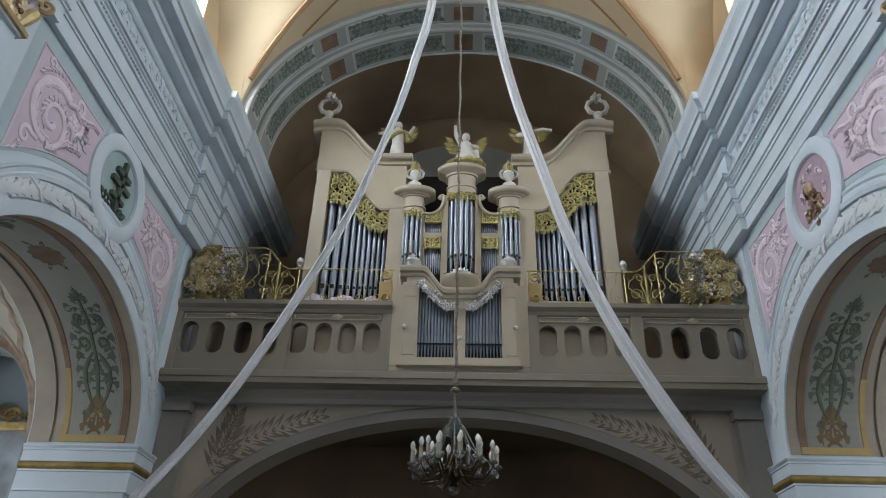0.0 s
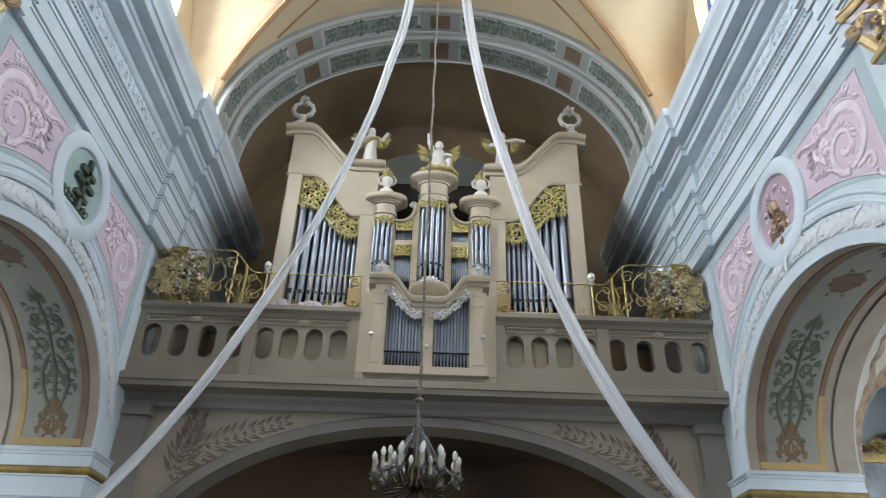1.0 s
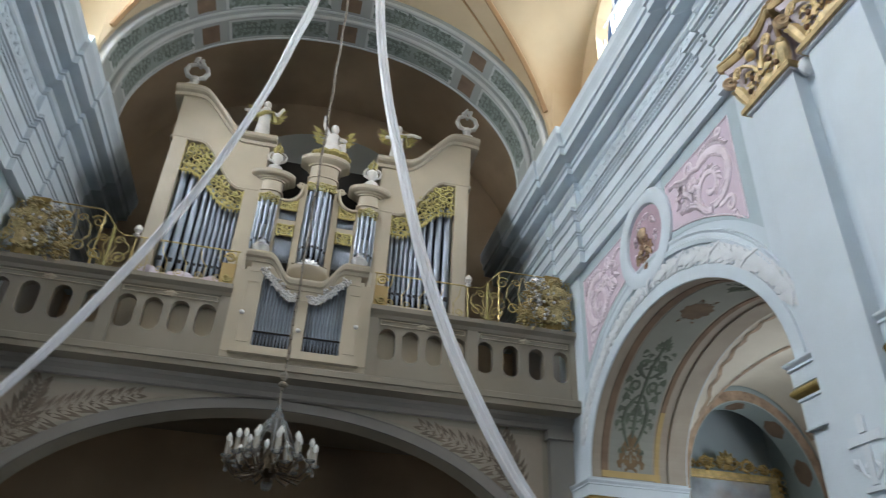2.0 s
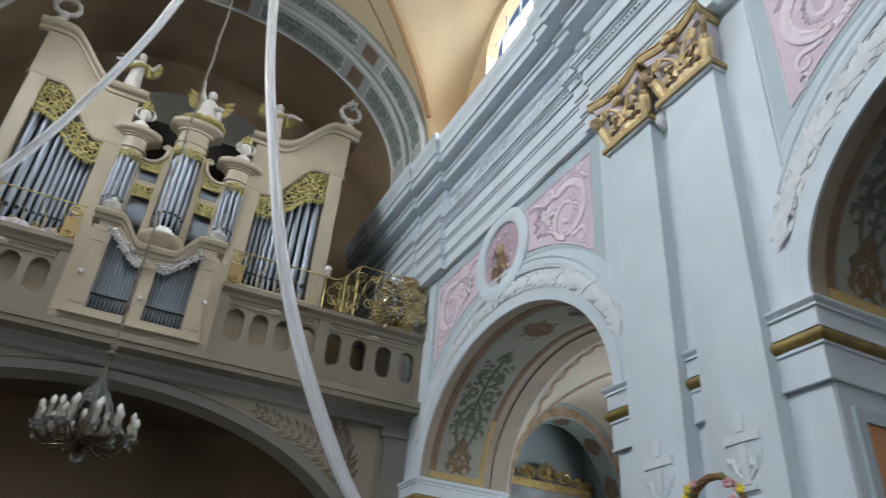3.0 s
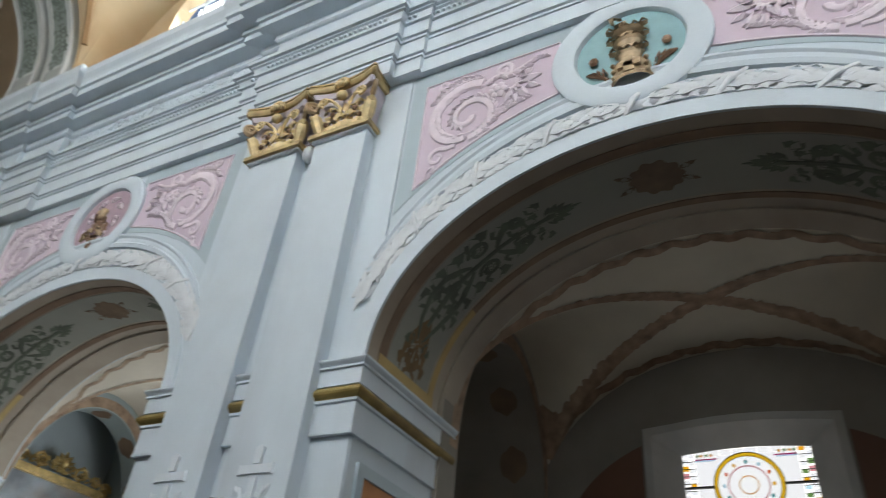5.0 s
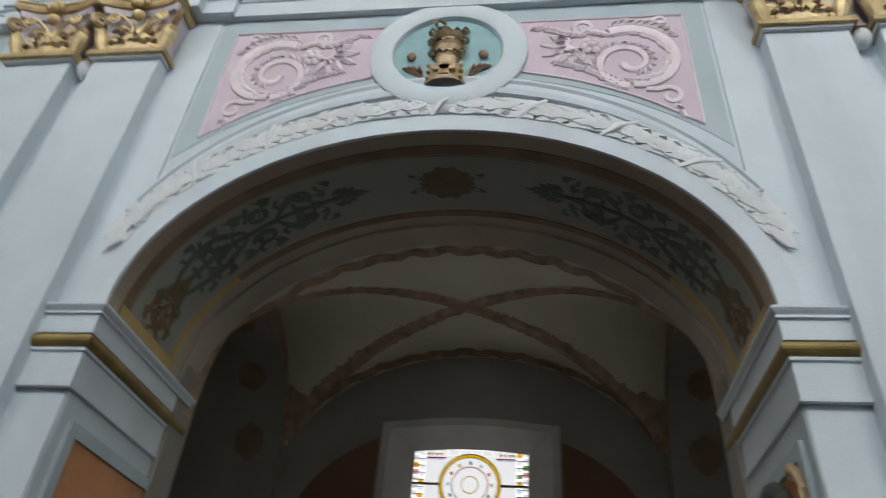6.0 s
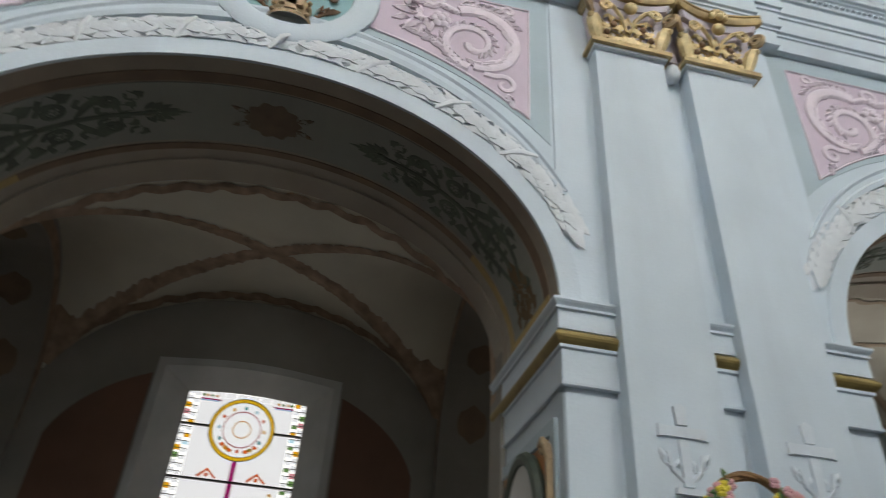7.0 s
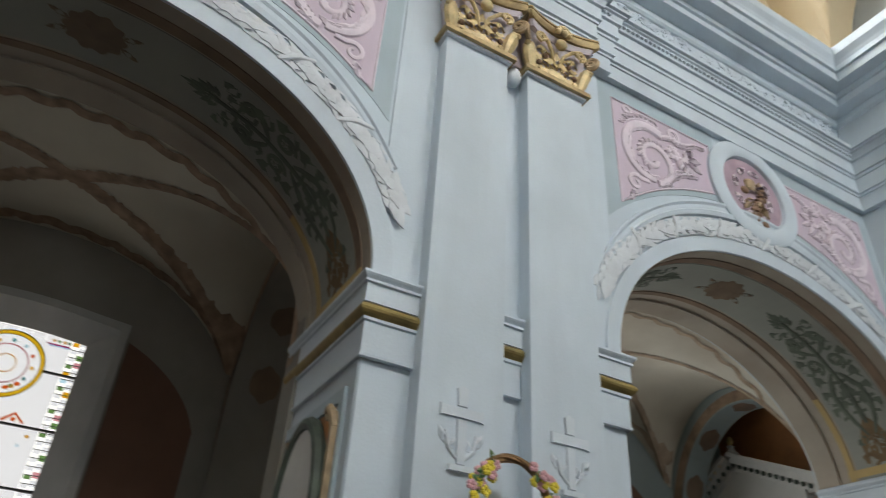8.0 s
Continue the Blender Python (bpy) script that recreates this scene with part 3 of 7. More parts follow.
        g.tube([D(0.19 + 0.085 * (1 - 0.8 * i / 20) * math.cos(-2.2 + 0.55 * i), 8.045 + 0.085 * (1 - 0.8 * i / 20) * math.sin(-2.2 + 0.55 * i)) for i in range(21)], [0.036 - 0.0008 * i for i in range(21)], 6)
        part("corner_scroll", g, M_TIARA, cap, "brownish gilt corner scroll", True)
    g = G(T).ball((um, 8.06, 0.335), (0.075, 0.07, 0.06), 10, 6)
    for k in range(7):
        a = math.pi * k / 6
        g.ball((um + 0.075 * math.cos(a), 8.20 + 0.075 * math.sin(a), 0.385), (0.04, 0.04, 0.035), 7, 5)
    g.ball((um, 8.19, 0.40), (0.05, 0.045, 0.04), 8, 5)
    part("rosette", g, M_CAPGOLD, cap, "gilt bud with a leaf crown on the abacus", True)


for s in (1, -1):
    for mid in (3.825, -3.825):
        for off in (-0.495, 0.495):
            u = mid + off
            pil = thing("pilaster", "tall pale blue pilaster with a gilt and lilac capital", "pilaster", (s * 4.9, u, 0), "paired pilasters of the nave", "structure")
            g = G(on_wall(s)).box((u - 0.365, 0.5, 0.0), (u + 0.365, 7.6, 0.19)).box((u - 0.42, 0, 0.0), (u + 0.42, 0.5, 0.25))
            part("shaft", g, M_TRIM, pil)
            capital_parts(pil, s, u - 0.365, u + 0.365)
            if off < 0:
                part("link", G(on_wall(s)).box((mid - 0.14, 7.68, 0.03), (mid + 0.14, 8.2, 0.09)), M_LILAC, pil, "lilac ground between the capitals")
                part("boss", G(on_wall(s)).ball((mid, 7.45, 0.11), (0.085, 0.13, 0.09), 8, 6), M_WHITE, pil, "white stucco boss", True)
            if mid > -5:
                # raised stucco cross with a plant at its foot
                cr = thing("stucco_cross", "pale blue raised stucco cross with a leafy foot", "wall relief", (s * 4.8, u, 3.2), "crosses on the pilasters")
                g = G(lambda p: on_wall(s)((u + p[0], p[1], 0.187 + p[2])))
                def bar(o):
                    k = len(o)
                    cx, cz = sum(p[0] for p in o) / k, sum(p[1] for p in o) / k
                    g.add([(x, z, 0) for x, z in o] + [(cx + (x - cx) * 0.95, cz + (z - cz) * 0.97, 0.022) for x, z in o], [tuple(range(k, 2 * k))] + [(i, (i + 1) % k, k + (i + 1) % k, k + i) for i in range(k)])
                bar([(-0.035, 3.21), (0.035, 3.21), (0.04, 3.538), (-0.04, 3.538)])
                bar([(-0.19, 3.54), (-0.15, 3.548), (0.15, 3.548), (0.19, 3.54), (0.19, 3.632), (0.15, 3.625), (-0.15, 3.625), (-0.19, 3.632)])
                bar([(-0.04, 3.635), (0.04, 3.635), (0.05, 3.77), (0.0, 3.80), (-0.05, 3.77)])
                g.box((-0.10, 3.16, 0), (0.10, 3.20, 0.035))
                for e in (-1, 1):
                    g.tube([(e * 0.03, 3.25, 0.006), (e * 0.10, 3.32, 0.006), (e * 0.13, 3.44, 0.006)], [0.014, 0.02, 0.016], 6)
                    g.leaf(e * 0.12, 3.34, math.pi / 2 - e * 0.5, 0.14, 0.06, 0, 0.018)
                    g.leaf(e * 0.08, 3.30, math.pi / 2 + e * 0.3, 0.11, 0.05, 0, 0.018)
                part("cross", g, M_CROSS, cr)
    # imposts of the arcade
    FAS = [(0.0, 3.875), (0.022, 3.885), (0.024, 3.905), (0.014, 3.91), (0.012, 4.165), (0.03, 4.175), (0.03, 4.2), (0.0, 4.2)]
    TOR = [(0.0, 4.2)] + [(0.03 + 0.045 * math.sin(math.pi * i / 6), 4.2 + 0.115 * i / 6) for i in range(7)] + [(0.0, 4.315)]
    TOP = [(0.0, 4.315), (0.04, 4.32), (0.04, 4.48), (0.06, 4.485), (0.06, 4.505), (0.052, 4.51), (0.075, 4.535), (0.085, 4.55), (0.085, 4.57), (0.0, 4.575)]
    runs = []
    for yc in BAYS:
        j0, j1 = yc - 2.545, yc + 2.545
        runs += [[(6.68, j1), (4.955, j1), (4.955, j1 + (0.52 if yc < 7 else 1.05))], [(4.955, j0 - (0.52 if yc > -7 else 0.02)), (4.955, j0), (6.68, j0)]]
    for mid in (3.825, -3.825):
        runs.append([(4.955, mid - 0.025 - 0.1), (4.955, mid + 0.025 + 0.1)])
    for r in runs:
        im = thing("impost", "pale blue moulded impost with a gilt roll", "moulding", (s * 4.9, r[0][1], 3.9), "imposts of the arcade", "structure")
        part("lower_band", G(mir(s)).sweep(r, FAS), M_TRIM, im)
        part("gilt_roll", G(mir(s)).sweep(r, TOR), M_OLDGOLD, im, "old gold roll moulding")
        part("upper_band", G(mir(s)).sweep(r, TOP), M_TRIM, im)
    # orange painted panels on the jambs
    for yc in BAYS:
        for e in (-1, 1):
            y = yc + e * 2.55
            pn = thing("jamb_panel", "orange marbled panel in a grey-blue frame on the pier jamb", "wall panel", (s * 5.8, y, 2.0), "jamb panels", "structure")
            part("field", G(mir(s)).box((5.22, min(y, y - e * 0.008), 0.6), (6.48, max(y, y - e * 0.008), 3.6)), M_ORANGE, pn)
            g = G(mir(s))
            for a, b in (((5.12, 0.5), (5.22, 3.7)), ((6.48, 0.5), (6.58, 3.7)), ((5.22, 3.6), (6.48, 3.7)), ((5.22, 0.5), (6.48, 0.6))):
                g.box((a[0], min(y, y - e * 0.03), a[1]), (b[0], max(y, y - e * 0.03), b[1]))
            part("frame", g, M_GREYBLUE, pn)

    for bi, yc in enumerate(BAYS):
        T0 = on_wall(s)
        T = lambda p: T0((yc + p[0], p[1], p[2]))
        rnd = random.Random(7 + bi + (10 if s < 0 else 0))
        # archivolt mouldings and laurel garland
        av = thing("archivolt", "pale blue arch moulding with a white laurel garland", "arch moulding", (s * W, yc, SPRING), "arch mouldings of the arcade", "structure")
        g = G(T)
        prof = [(0.0, 0.0), (0.0, 0.03), (0.17, 0.045), (0.18, 0.02), (0.20, 0.0)]
        rows = []
        for i in range(61):
            t = math.pi * i / 60
            rows.append([((ARCH_A + o) * math.cos(t), SPRING + (ARCH_B + o) * math.sin(t), d) for o, d in prof])
        part("inner_band", g.grid(rows), M_TRIM, av)
        g = G(T)
        prof = [(0.50, 0.0), (0.51, 0.04), (0.57, 0.055), (0.60, 0.03), (0.66, 0.03), (0.69, 0.05), (0.72, 0.05), (0.73, 0.0)]
        rows = []
        for i in range(61):
            t = math.radians(25 + 130 * i / 60)
            rows.append([((ARCH_A + 0.45 * o) * math.cos(t) * 1.02, SPRING + (ARCH_B + o) * math.sin(t), d) for o, d in prof])
        part("outer_band", g.grid(rows), M_TRIM, av)
        g = G(T)
        a0, a1 = math.radians(22.5), math.radians(157.5)
        base = [(2.86 * math.cos(a0 + (a1 - a0) * i / 60), SPRING + 2.22 * math.sin(a0 + (a1 - a0) * i / 60), 0.03) for i in range(61)]
        g = G(lambda p: T((p[0], p[1], p[2] * 0.45)))
        g.tube(base, [0.045 + 0.04 * min(1, min(i, 60 - i) / 6) for i in range(61)], 8)
        n = 46
        for i in range(n):
            t = a0 + (a1 - a0) * (i + 0.5) / n
            dirn = 1 if t > math.pi / 2 else -1
            tan = t + math.pi / 2 * dirn
            u, v = 2.86 * math.cos(t), SPRING + 2.22 * math.sin(t)
            for off, da, ht in ((-0.085, -0.26, 0.075), (0.085, 0.26, 0.075), (0.0, 0.0, 0.11)):
                sh = 0.07 * dirn if off == 0 else 0.0
                g.leaf(u + off * math.cos(t) - sh * math.sin(t), v + off * math.sin(t) + sh * math.cos(t) * 0.8, tan + da * dirn + rnd.uniform(-0.16, 0.16), rnd.uniform(0.30, 0.36), 0.15, ht, 0.05)
        for i in range(1, 8):
            t = a0 + (a1 - a0) * i / 8
            q = [(t + 0.035 * k, 0.14 * k, 0.09 + 0.09 * (1 - abs(k))) for k in (-1, 0, 1)]
            g.tube([((2.86 + o) * math.cos(a), SPRING + (2.22 + o) * math.sin(a), d) for a, o, d in q], [0.022, 0.034, 0.022], 6)
        for e in (-1, 1):
            t = math.pi / 2 + e * (a1 - a0) / 2
            u, v = 2.86 * math.cos(t), SPRING + 2.22 * math.sin(t)
            for da, ln in ((-0.45, 0.26), (0.0, 0.36), (0.45, 0.24)):
                g.leaf(u, v, t + e * (math.pi / 2 + da), ln, 0.12, 0.03, 0.06)
        part("garland", g, M_WHITE, av, "white stucco laurel garland", True)
        # medallion over the crown
        md = thing("medallion", ("round turquoise medallion with a gilt tiara relief" if bi == 1 else "round mauve medallion with a brown gilt emblem relief" if s > 0 else "round green medallion with a dark cross relief"), "medallion", (s * W, yc, 7.61), "medallions of the arcade", "structure")
        zc = 7.61
        g = G(T)
        prof = [(0.80, 0.0), (0.80, 0.05), (0.77, 0.07), (0.60, 0.075), (0.56, 0.06), (0.54, 0.02), (0.54, 0.0)]
        g.grid([[(r * math.cos(2 * math.pi * i / 48), zc + r * math.sin(2 * math.pi * i / 48), d) for r, d in prof] for i in range(48)], True)
        part("ring", g, M_TRIM, md, "", True)
        g = G(T).add([(0, zc, 0.012)] + [(0.55 * math.cos(2 * math.pi * i / 48), zc + 0.55 * math.sin(2 * math.pi * i / 48), 0.012) for i in range(48)], [(0, 1 + i, 1 + (i + 1) % 48) for i in range(48)])
        part("ground", g, M_TURQ if bi == 1 else M_MAUVE if s > 0 else M_TEAL, md)
        g = G(T)
        if bi == 1:
            for k, (z0, z1, w0, w1) in enumerate(((7.10, 7.34, 0.19, 0.18), (7.36, 7.52, 0.10, 0.15), (7.56, 7.70, 0.11, 0.17), (7.76, 7.86, 0.10, 0.17))):
                rows = []
                for z, w in ((z0, w0), (z0 + 0.03, w0 * 1.08), (z0 + 0.05, w0), (z1 - 0.03, (w0 + w1) / 2), (z1, w1)):
                    rows.append([(w * math.cos(math.pi * j / 10), z, 0.015 + 0.13 * w / 0.2 * math.sin(math.pi * j / 10)) for j in range(11)])
                g.grid(rows)
                for j in range(5 if k else 0):
                    u = -w1 + w1 * j / 2
                    g.leaf(u, z1 - 0.02, math.pi / 2, 0.10, 0.08, 0.06, 0.05, True)
            g.leaf(0.0, 7.92, 0.8, 0.26, 0.1, 0.05, 0.06, True)
            g.box((-0.05, 7.14, 0.12), (0.05, 7.33, 0.16)).box((-0.11, 7.2, 0.12), (0.11, 7.27, 0.16))
            for u in (-0.16, 0.16):
                for z in (7.14, 7.23, 7.32):
                    g.ball((u, z, 0.1), 0.025, 6, 4)
            part("tiara", g, M_TIARA, md, "gilt tiara relief")
            for e in (-1, 1):
                g = G(T)
                for k in range(5):
                    g.leaf(e * (0.22 + 0.02 * k), 7.2 + 0.03 * k, math.pi / 2 - e * (0.25 + 0.22 * k), 0.24 - 0.02 * k, 0.05, 0.02, 0.03)
                g.ball((e * 0.36, 7.55, 0.04), (0.05, 0.06, 0.03), 8, 5)
                part("sprig", g, M_EMBLEM, md, "dark leafy sprig")
        elif s > 0:
            g = G(lambda p: T((p[0], p[1], p[2] * 0.5)))
            for k in range(7):
                a = rnd.uniform(0.9, 2.2)
                u, v = rnd.uniform(-0.12, 0.12), 7.16 + 0.075 * k
                g.leaf(u - 0.1 * math.cos(a), v, a + rnd.uniform(-0.9, 0.9), 0.26, 0.15, 0.03, 0.08, True)
                g.ball((rnd.uniform(-0.15, 0.15), v, 0.05), (rnd.uniform(0.05, 0.09), 0.06, 0.05), 7, 4)
            part("emblem", g, M_EMBLEM, md, "dark brown relief")
            g = G(T)
            g.grid([[(0.04 + 0.10 * f * math.cos(math.pi * j / 8), 7.62 + h, 0.03 + 0.06 * f * math.sin(math.pi * j / 8)) for j in range(9)] for h, f in ((0.0, 0.5), (0.03, 0.8), (0.14, 1.0), (0.17, 0.85))])
            g.leaf(-0.02, 7.46, -2.2, 0.26, 0.10, 0.04, 0.05, True).leaf(0.10, 7.46, -0.9, 0.26, 0.10, 0.04, 0.05, True)
            part("gilt_emblem", g, M_TIARA, md, "gilt relief in the middle")
            g = G(T)
            for k in range(8):
                a = k * 0.785
                g.leaf(0.3 * math.cos(a), zc + 0.36 * math.sin(a), a + 1.6, 0.2, 0.1, 0.015, 0.03, True)
            part("leafwork", g, M_PINKSTUCCO, md, "pale pink leaf relief")
        else:
            g.box((-0.04, 7.22, 0.02), (0.04, 8.06, 0.08)).box((-0.2, 7.8, 0.02), (0.2, 7.88, 0.08)).box((-0.26, 7.62, 0.02), (0.26, 7.7, 0.08)).box((-0.18, 7.4, 0.02), (0.18, 7.47, 0.08))
            part("emblem", g, M_DKGREEN, md, "dark green cross relief")
            g = G(T)
            for k in range(7):
                g.leaf(-0.25 + 0.08 * k, 7.2 + 0.02 * abs(k - 3), math.pi / 2 + 0.3 * (3 - k), 0.2, 0.1, 0.02, 0.03, True)
            part("leafwork", g, M_DKGREEN, md, "dark leaf relief")
        # pink spandrel fields with stucco scrolls
        for e in (-1, 1):
            pn = thing("stucco_panel", "pink spandrel panel with pale stucco acanthus scrolls", "wall panel", (s * W, yc + e * 1.5, 7.3), "pink spandrel panels", "structure")
            us = [0.72 + (2.32 - 0.72) * i / 14 for i in range(15)]
            low = [SPRING + 2.78 * math.sqrt(max(0, 1 - (u / 3.2) ** 2)) for u in us]
            g = G(T)
            rows = [[(e * u, zl, 0.0), (e * u, zl, 0.012), (e * u, 8.06, 0.012), (e * u, 8.06, 0.0)] for u, zl in zip(us, low)]
            part("field", g.grid(rows, False, False), M_PINK, pn)
            uw = [0.6 + (2.53 - 0.6) * i / 14 for i in range(15)]
            g = G(T)
            g.grid([[(e * u, SPRING + 2.66 * math.sqrt(max(0, 1 - (u / 3.2) ** 2)), 0.0), (e * u, SPRING + 2.66 * math.sqrt(max(0, 1 - (u / 3.2) ** 2)), 0.006), (e * u, 8.33, 0.006), (e * u, 8.33, 0.0)] for u in uw])
            part("surround", g, M_GREYBLUE, pn, "grey-blue painted surround")
            g = G(T)
            edge = [(e * u, zl - 0.02, 0.012) for u, zl in zip(us, low)]
            ring = edge + [(e * 2.33, 8.08, 0.012), (e * 0.72, 8.08, 0.012)]
            g.tube(ring, 0.015, 5, True)
            part("border", g, M_PINKSTUCCO, pn, "pale pink raised border")
            g = G(lambda p: T((0.72 * e + (p[0] - 0.72 * e) * 0.94, p[1], p[2] * 0.42 + 0.012)))
            SC = lambda pts: [(e * u, v, d) for u, v, d in pts]
            arc = lambda cu, cv, r0, r1, a0, a1, n=22: [(cu + (r0 + (r1 - r0) * i / n) * math.cos(math.radians(a0 + (a1 - a0) * i / n)), cv + (r0 + (r1 - r0) * i / n) * math.sin(math.radians(a0 + (a1 - a0) * i / n)), 0.02) for i in range(n + 1)]
            # the great C scroll with its inner curl
            big = arc(1.87, 7.40, 0.47, 0.36, 118, -95, 26)
            curl = arc(1.82, 7.36, 0.35, 0.05, -95, -520, 34)
            acanthus(g, SC(big), 0.075, 0.05, 0.22, -e, rnd)
            acanthus(g, SC(curl[:26]), 0.055, 0.035, 0.15, e, rnd)
            g.tube(SC(curl[24:]), [0.036 + 0.002 * i for i in range(11)], 7)
            # upper stem with a small curl, running to the medallion
            acanthus(g, SC([(1.66, 7.78, 0.02), (1.50, 7.86, 0.02), (1.34, 7.84, 0.02), (1.18, 7.88, 0.02), (1.02, 7.96, 0.02), (0.88, 7.97, 0.02)]), 0.04, 0.015, 0.13, e, rnd)
            g.tube(SC(arc(1.40, 7.93, 0.12, 0.03, 250, -220, 24)), [0.034 - 0.0006 * i for i in range(25)], 6)
            acanthus(g, SC(arc(1.87, 7.40, 0.57, 0.52, 112, 40, 10)), 0.02, 0.012, 0.15, e, rnd)
            # palmette of long leaves
            for k, (an, ln) in enumerate(((150, 0.26), (178, 0.32), (205, 0.34), (232, 0.34), (258, 0.30), (284, 0.22))):
                a = math.radians(an)
                g.leaf(e * (1.30 + 0.05 * math.cos(a)), 7.66 + 0.05 * math.sin(a), a if e > 0 else math.pi - a, ln, 0.11, 0.0, 0.09, k % 2 == 0)
            # flower where the stems meet, lower leaf and corner curl
            for k in range(6):
                g.ball((e * (1.46 + 0.075 * math.cos(k * 1.047)), 7.62 + 0.075 * math.sin(k * 1.047), 0.05), (0.05, 0.05, 0.05), 7, 4)
            g.ball((e * 1.46, 7.62, 0.09), (0.045, 0.045, 0.05), 7, 4)
            acanthus(g, SC([(1.75, 7.02, 0.02), (1.58, 7.16, 0.02), (1.42, 7.30, 0.02), (1.24, 7.38, 0.02), (1.10, 7.42, 0.02)]), 0.045, 0.012, 0.12, e, rnd)
            acanthus(g, SC([(1.75, 7.02, 0.02), (1.58, 7.16, 0.02), (1.42, 7.30, 0.02), (1.24, 7.38, 0.02)]), 0.0, 0.0, 0.10, -e, rnd)
            g.tube(SC([(1.95, 6.97, 0.02), (2.08, 6.96, 0.02)] + arc(2.17, 6.87, 0.12, 0.03, 120, -260, 20)), [0.036 - 0.0008 * i for i in range(23)], 6)
            g.leaf(e * 2.20, 6.76, -1.2 if e > 0 else math.pi + 1.2, 0.20, 0.09, 0.0, 0.06, True)
            g.tube(SC(arc(2.20, 7.98, 0.08, 0.02, 200, -160, 14)), 0.024, 6)
            part("scrollwork", g, M_PINKSTUCCO, pn, "pale pink stucco scrolls and leaves", True)
        # painted soffit: sage field, ochre border, vine leaves, rosette
        sf = thing("arch_soffit", "sage green painted arch soffit with dark vine ornament and ochre border", "arch soffit", (s * 5.8, yc, 6.0), "painted soffits of the arcade", "structure")
        R = 2.25

        def ST(p):
            t = p[0] / R
            return (s * (W + p[1]), yc + (ARCH_A - p[2]) * math.cos(t), SPRING + (ARCH_B - p[2]) * math.sin(t))

        L = math.pi * R
        us = [0.02 + (L - 0.04) * i / 48 for i in range(49)]
        for nm, v0, v1, d, m in (("edge_band", 0.0, 1.68, 0.004, M_RIM), ("field", 0.30, 1.06, 0.009, M_SAGE), ("rib", 1.34, 1.66, 0.03, M_RIM)):
            part(nm, G(ST).grid([[(u, v0, 0), (u, v0, d), (u, v1, d), (u, v1, 0)] for u in us]), m, sf)
        g = G(ST)
        v = 0.16
        part("outer_border", G(ST).grid([[(u, v, 0), (u, v, 0.013), (u, v + 0.115, 0.013), (u, v + 0.12, 0)] for u in us]), M_SHADOWBROWN, sf, "brown painted border")
        v = 1.10
        strip = lambda q: [[(u, v, 0), (u, v, 0.013), (u, v + 0.085, 0.013), (u, v + 0.09, 0)] for u in q]
        part("inner_border", G(ST).grid(strip(us[9:40])), M_SHADOWBROWN, sf, "dull brown painted border")
        g.grid(strip(us[:10]))
        g.grid(strip(us[39:]))
        for u in (0.04, L - 0.18):
            g.box((u, 0.165, 0), (u + 0.12, 1.195, 0.017))
        part("border", g, M_OCHRE, sf, "ochre painted border")
        g = G(ST)
        ros = [(0.225 + 0.018 * math.cos(10 * 2 * math.pi * k / 64)) for k in range(64)]
        g.add([(L / 2, 0.675, 0.016)] + [(L / 2 + r * math.cos(2 * math.pi * k / 64), 0.675 + r * math.sin(2 * math.pi * k / 64), 0.013) for k, r in enumerate(ros)], [(0, 1 + k, 1 + (k + 1) % 64) for k in range(64)])
        for sx in (-1, 1):
            for sy in (-1, 1):
                g.leaf(L / 2 + sx * 0.2, 0.675 + sy * 0.06, math.atan2(sy * 0.5, sx), 0.16, 0.06, 0.011, 0.006, True)
        part("rosette", g, M_BROWN, sf, "brown painted rosette")
        for e in (0, 1):
            UP = lambda p: ST((p[0] if e == 0 else L - p[0], 0.675 + p[1] * 0.80, 0.010 + p[2] * 0.2))
            # jagged root leaf
            g = G(UP)
            for k in range(4):
                for sd in (-1, 1):
                    g.leaf(0.24 + k * 0.11, sd * 0.03, sd * (1.2 - 0.22 * k), 0.31 - 0.03 * k, 0.24, 0.0, 0.02, True)
            g.leaf(0.22, 0, 0.0, 0.72, 0.40, 0.0, 0.03, True)
            part("root_leaf", g, M_ROOT, sf, "ochre-brown painted root leaf")
            g = G(UP)
            g.tube([(0.8 + 0.2 * i, 0.008 * math.sin(i * 1.7), 0.01) for i in range(10)], [0.046 - 0.0015 * i for i in range(10)], 5)
            for sd in (-1, 1):
                g.tube([(0.62, sd * 0.05, 0.01), (0.85, sd * 0.17, 0.01), (1.10, sd * 0.25, 0.01), (1.34, sd * 0.24, 0.01), (1.52, sd * 0.13, 0.01), (1.62, sd * 0.05, 0.01)], [0.02, 0.035, 0.045, 0.045, 0.035, 0.02], 6)
                g.tube(spiral(1.78, sd * 0.19, 0.13, 0.05, math.pi * (1 if sd > 0 else 1), 1.2, 18, 0.01), 0.028, 5)
                g.tube(spiral(2.22, sd * 0.20, 0.10, 0.02, math.pi, 1.3, 16, 0.01), 0.03, 5)
                g.tube([(1.95, sd * 0.04, 0.01), (2.06, sd * 0.20, 0.01), (2.14, sd * 0.30, 0.01)], [0.02, 0.045, 0.02], 5)
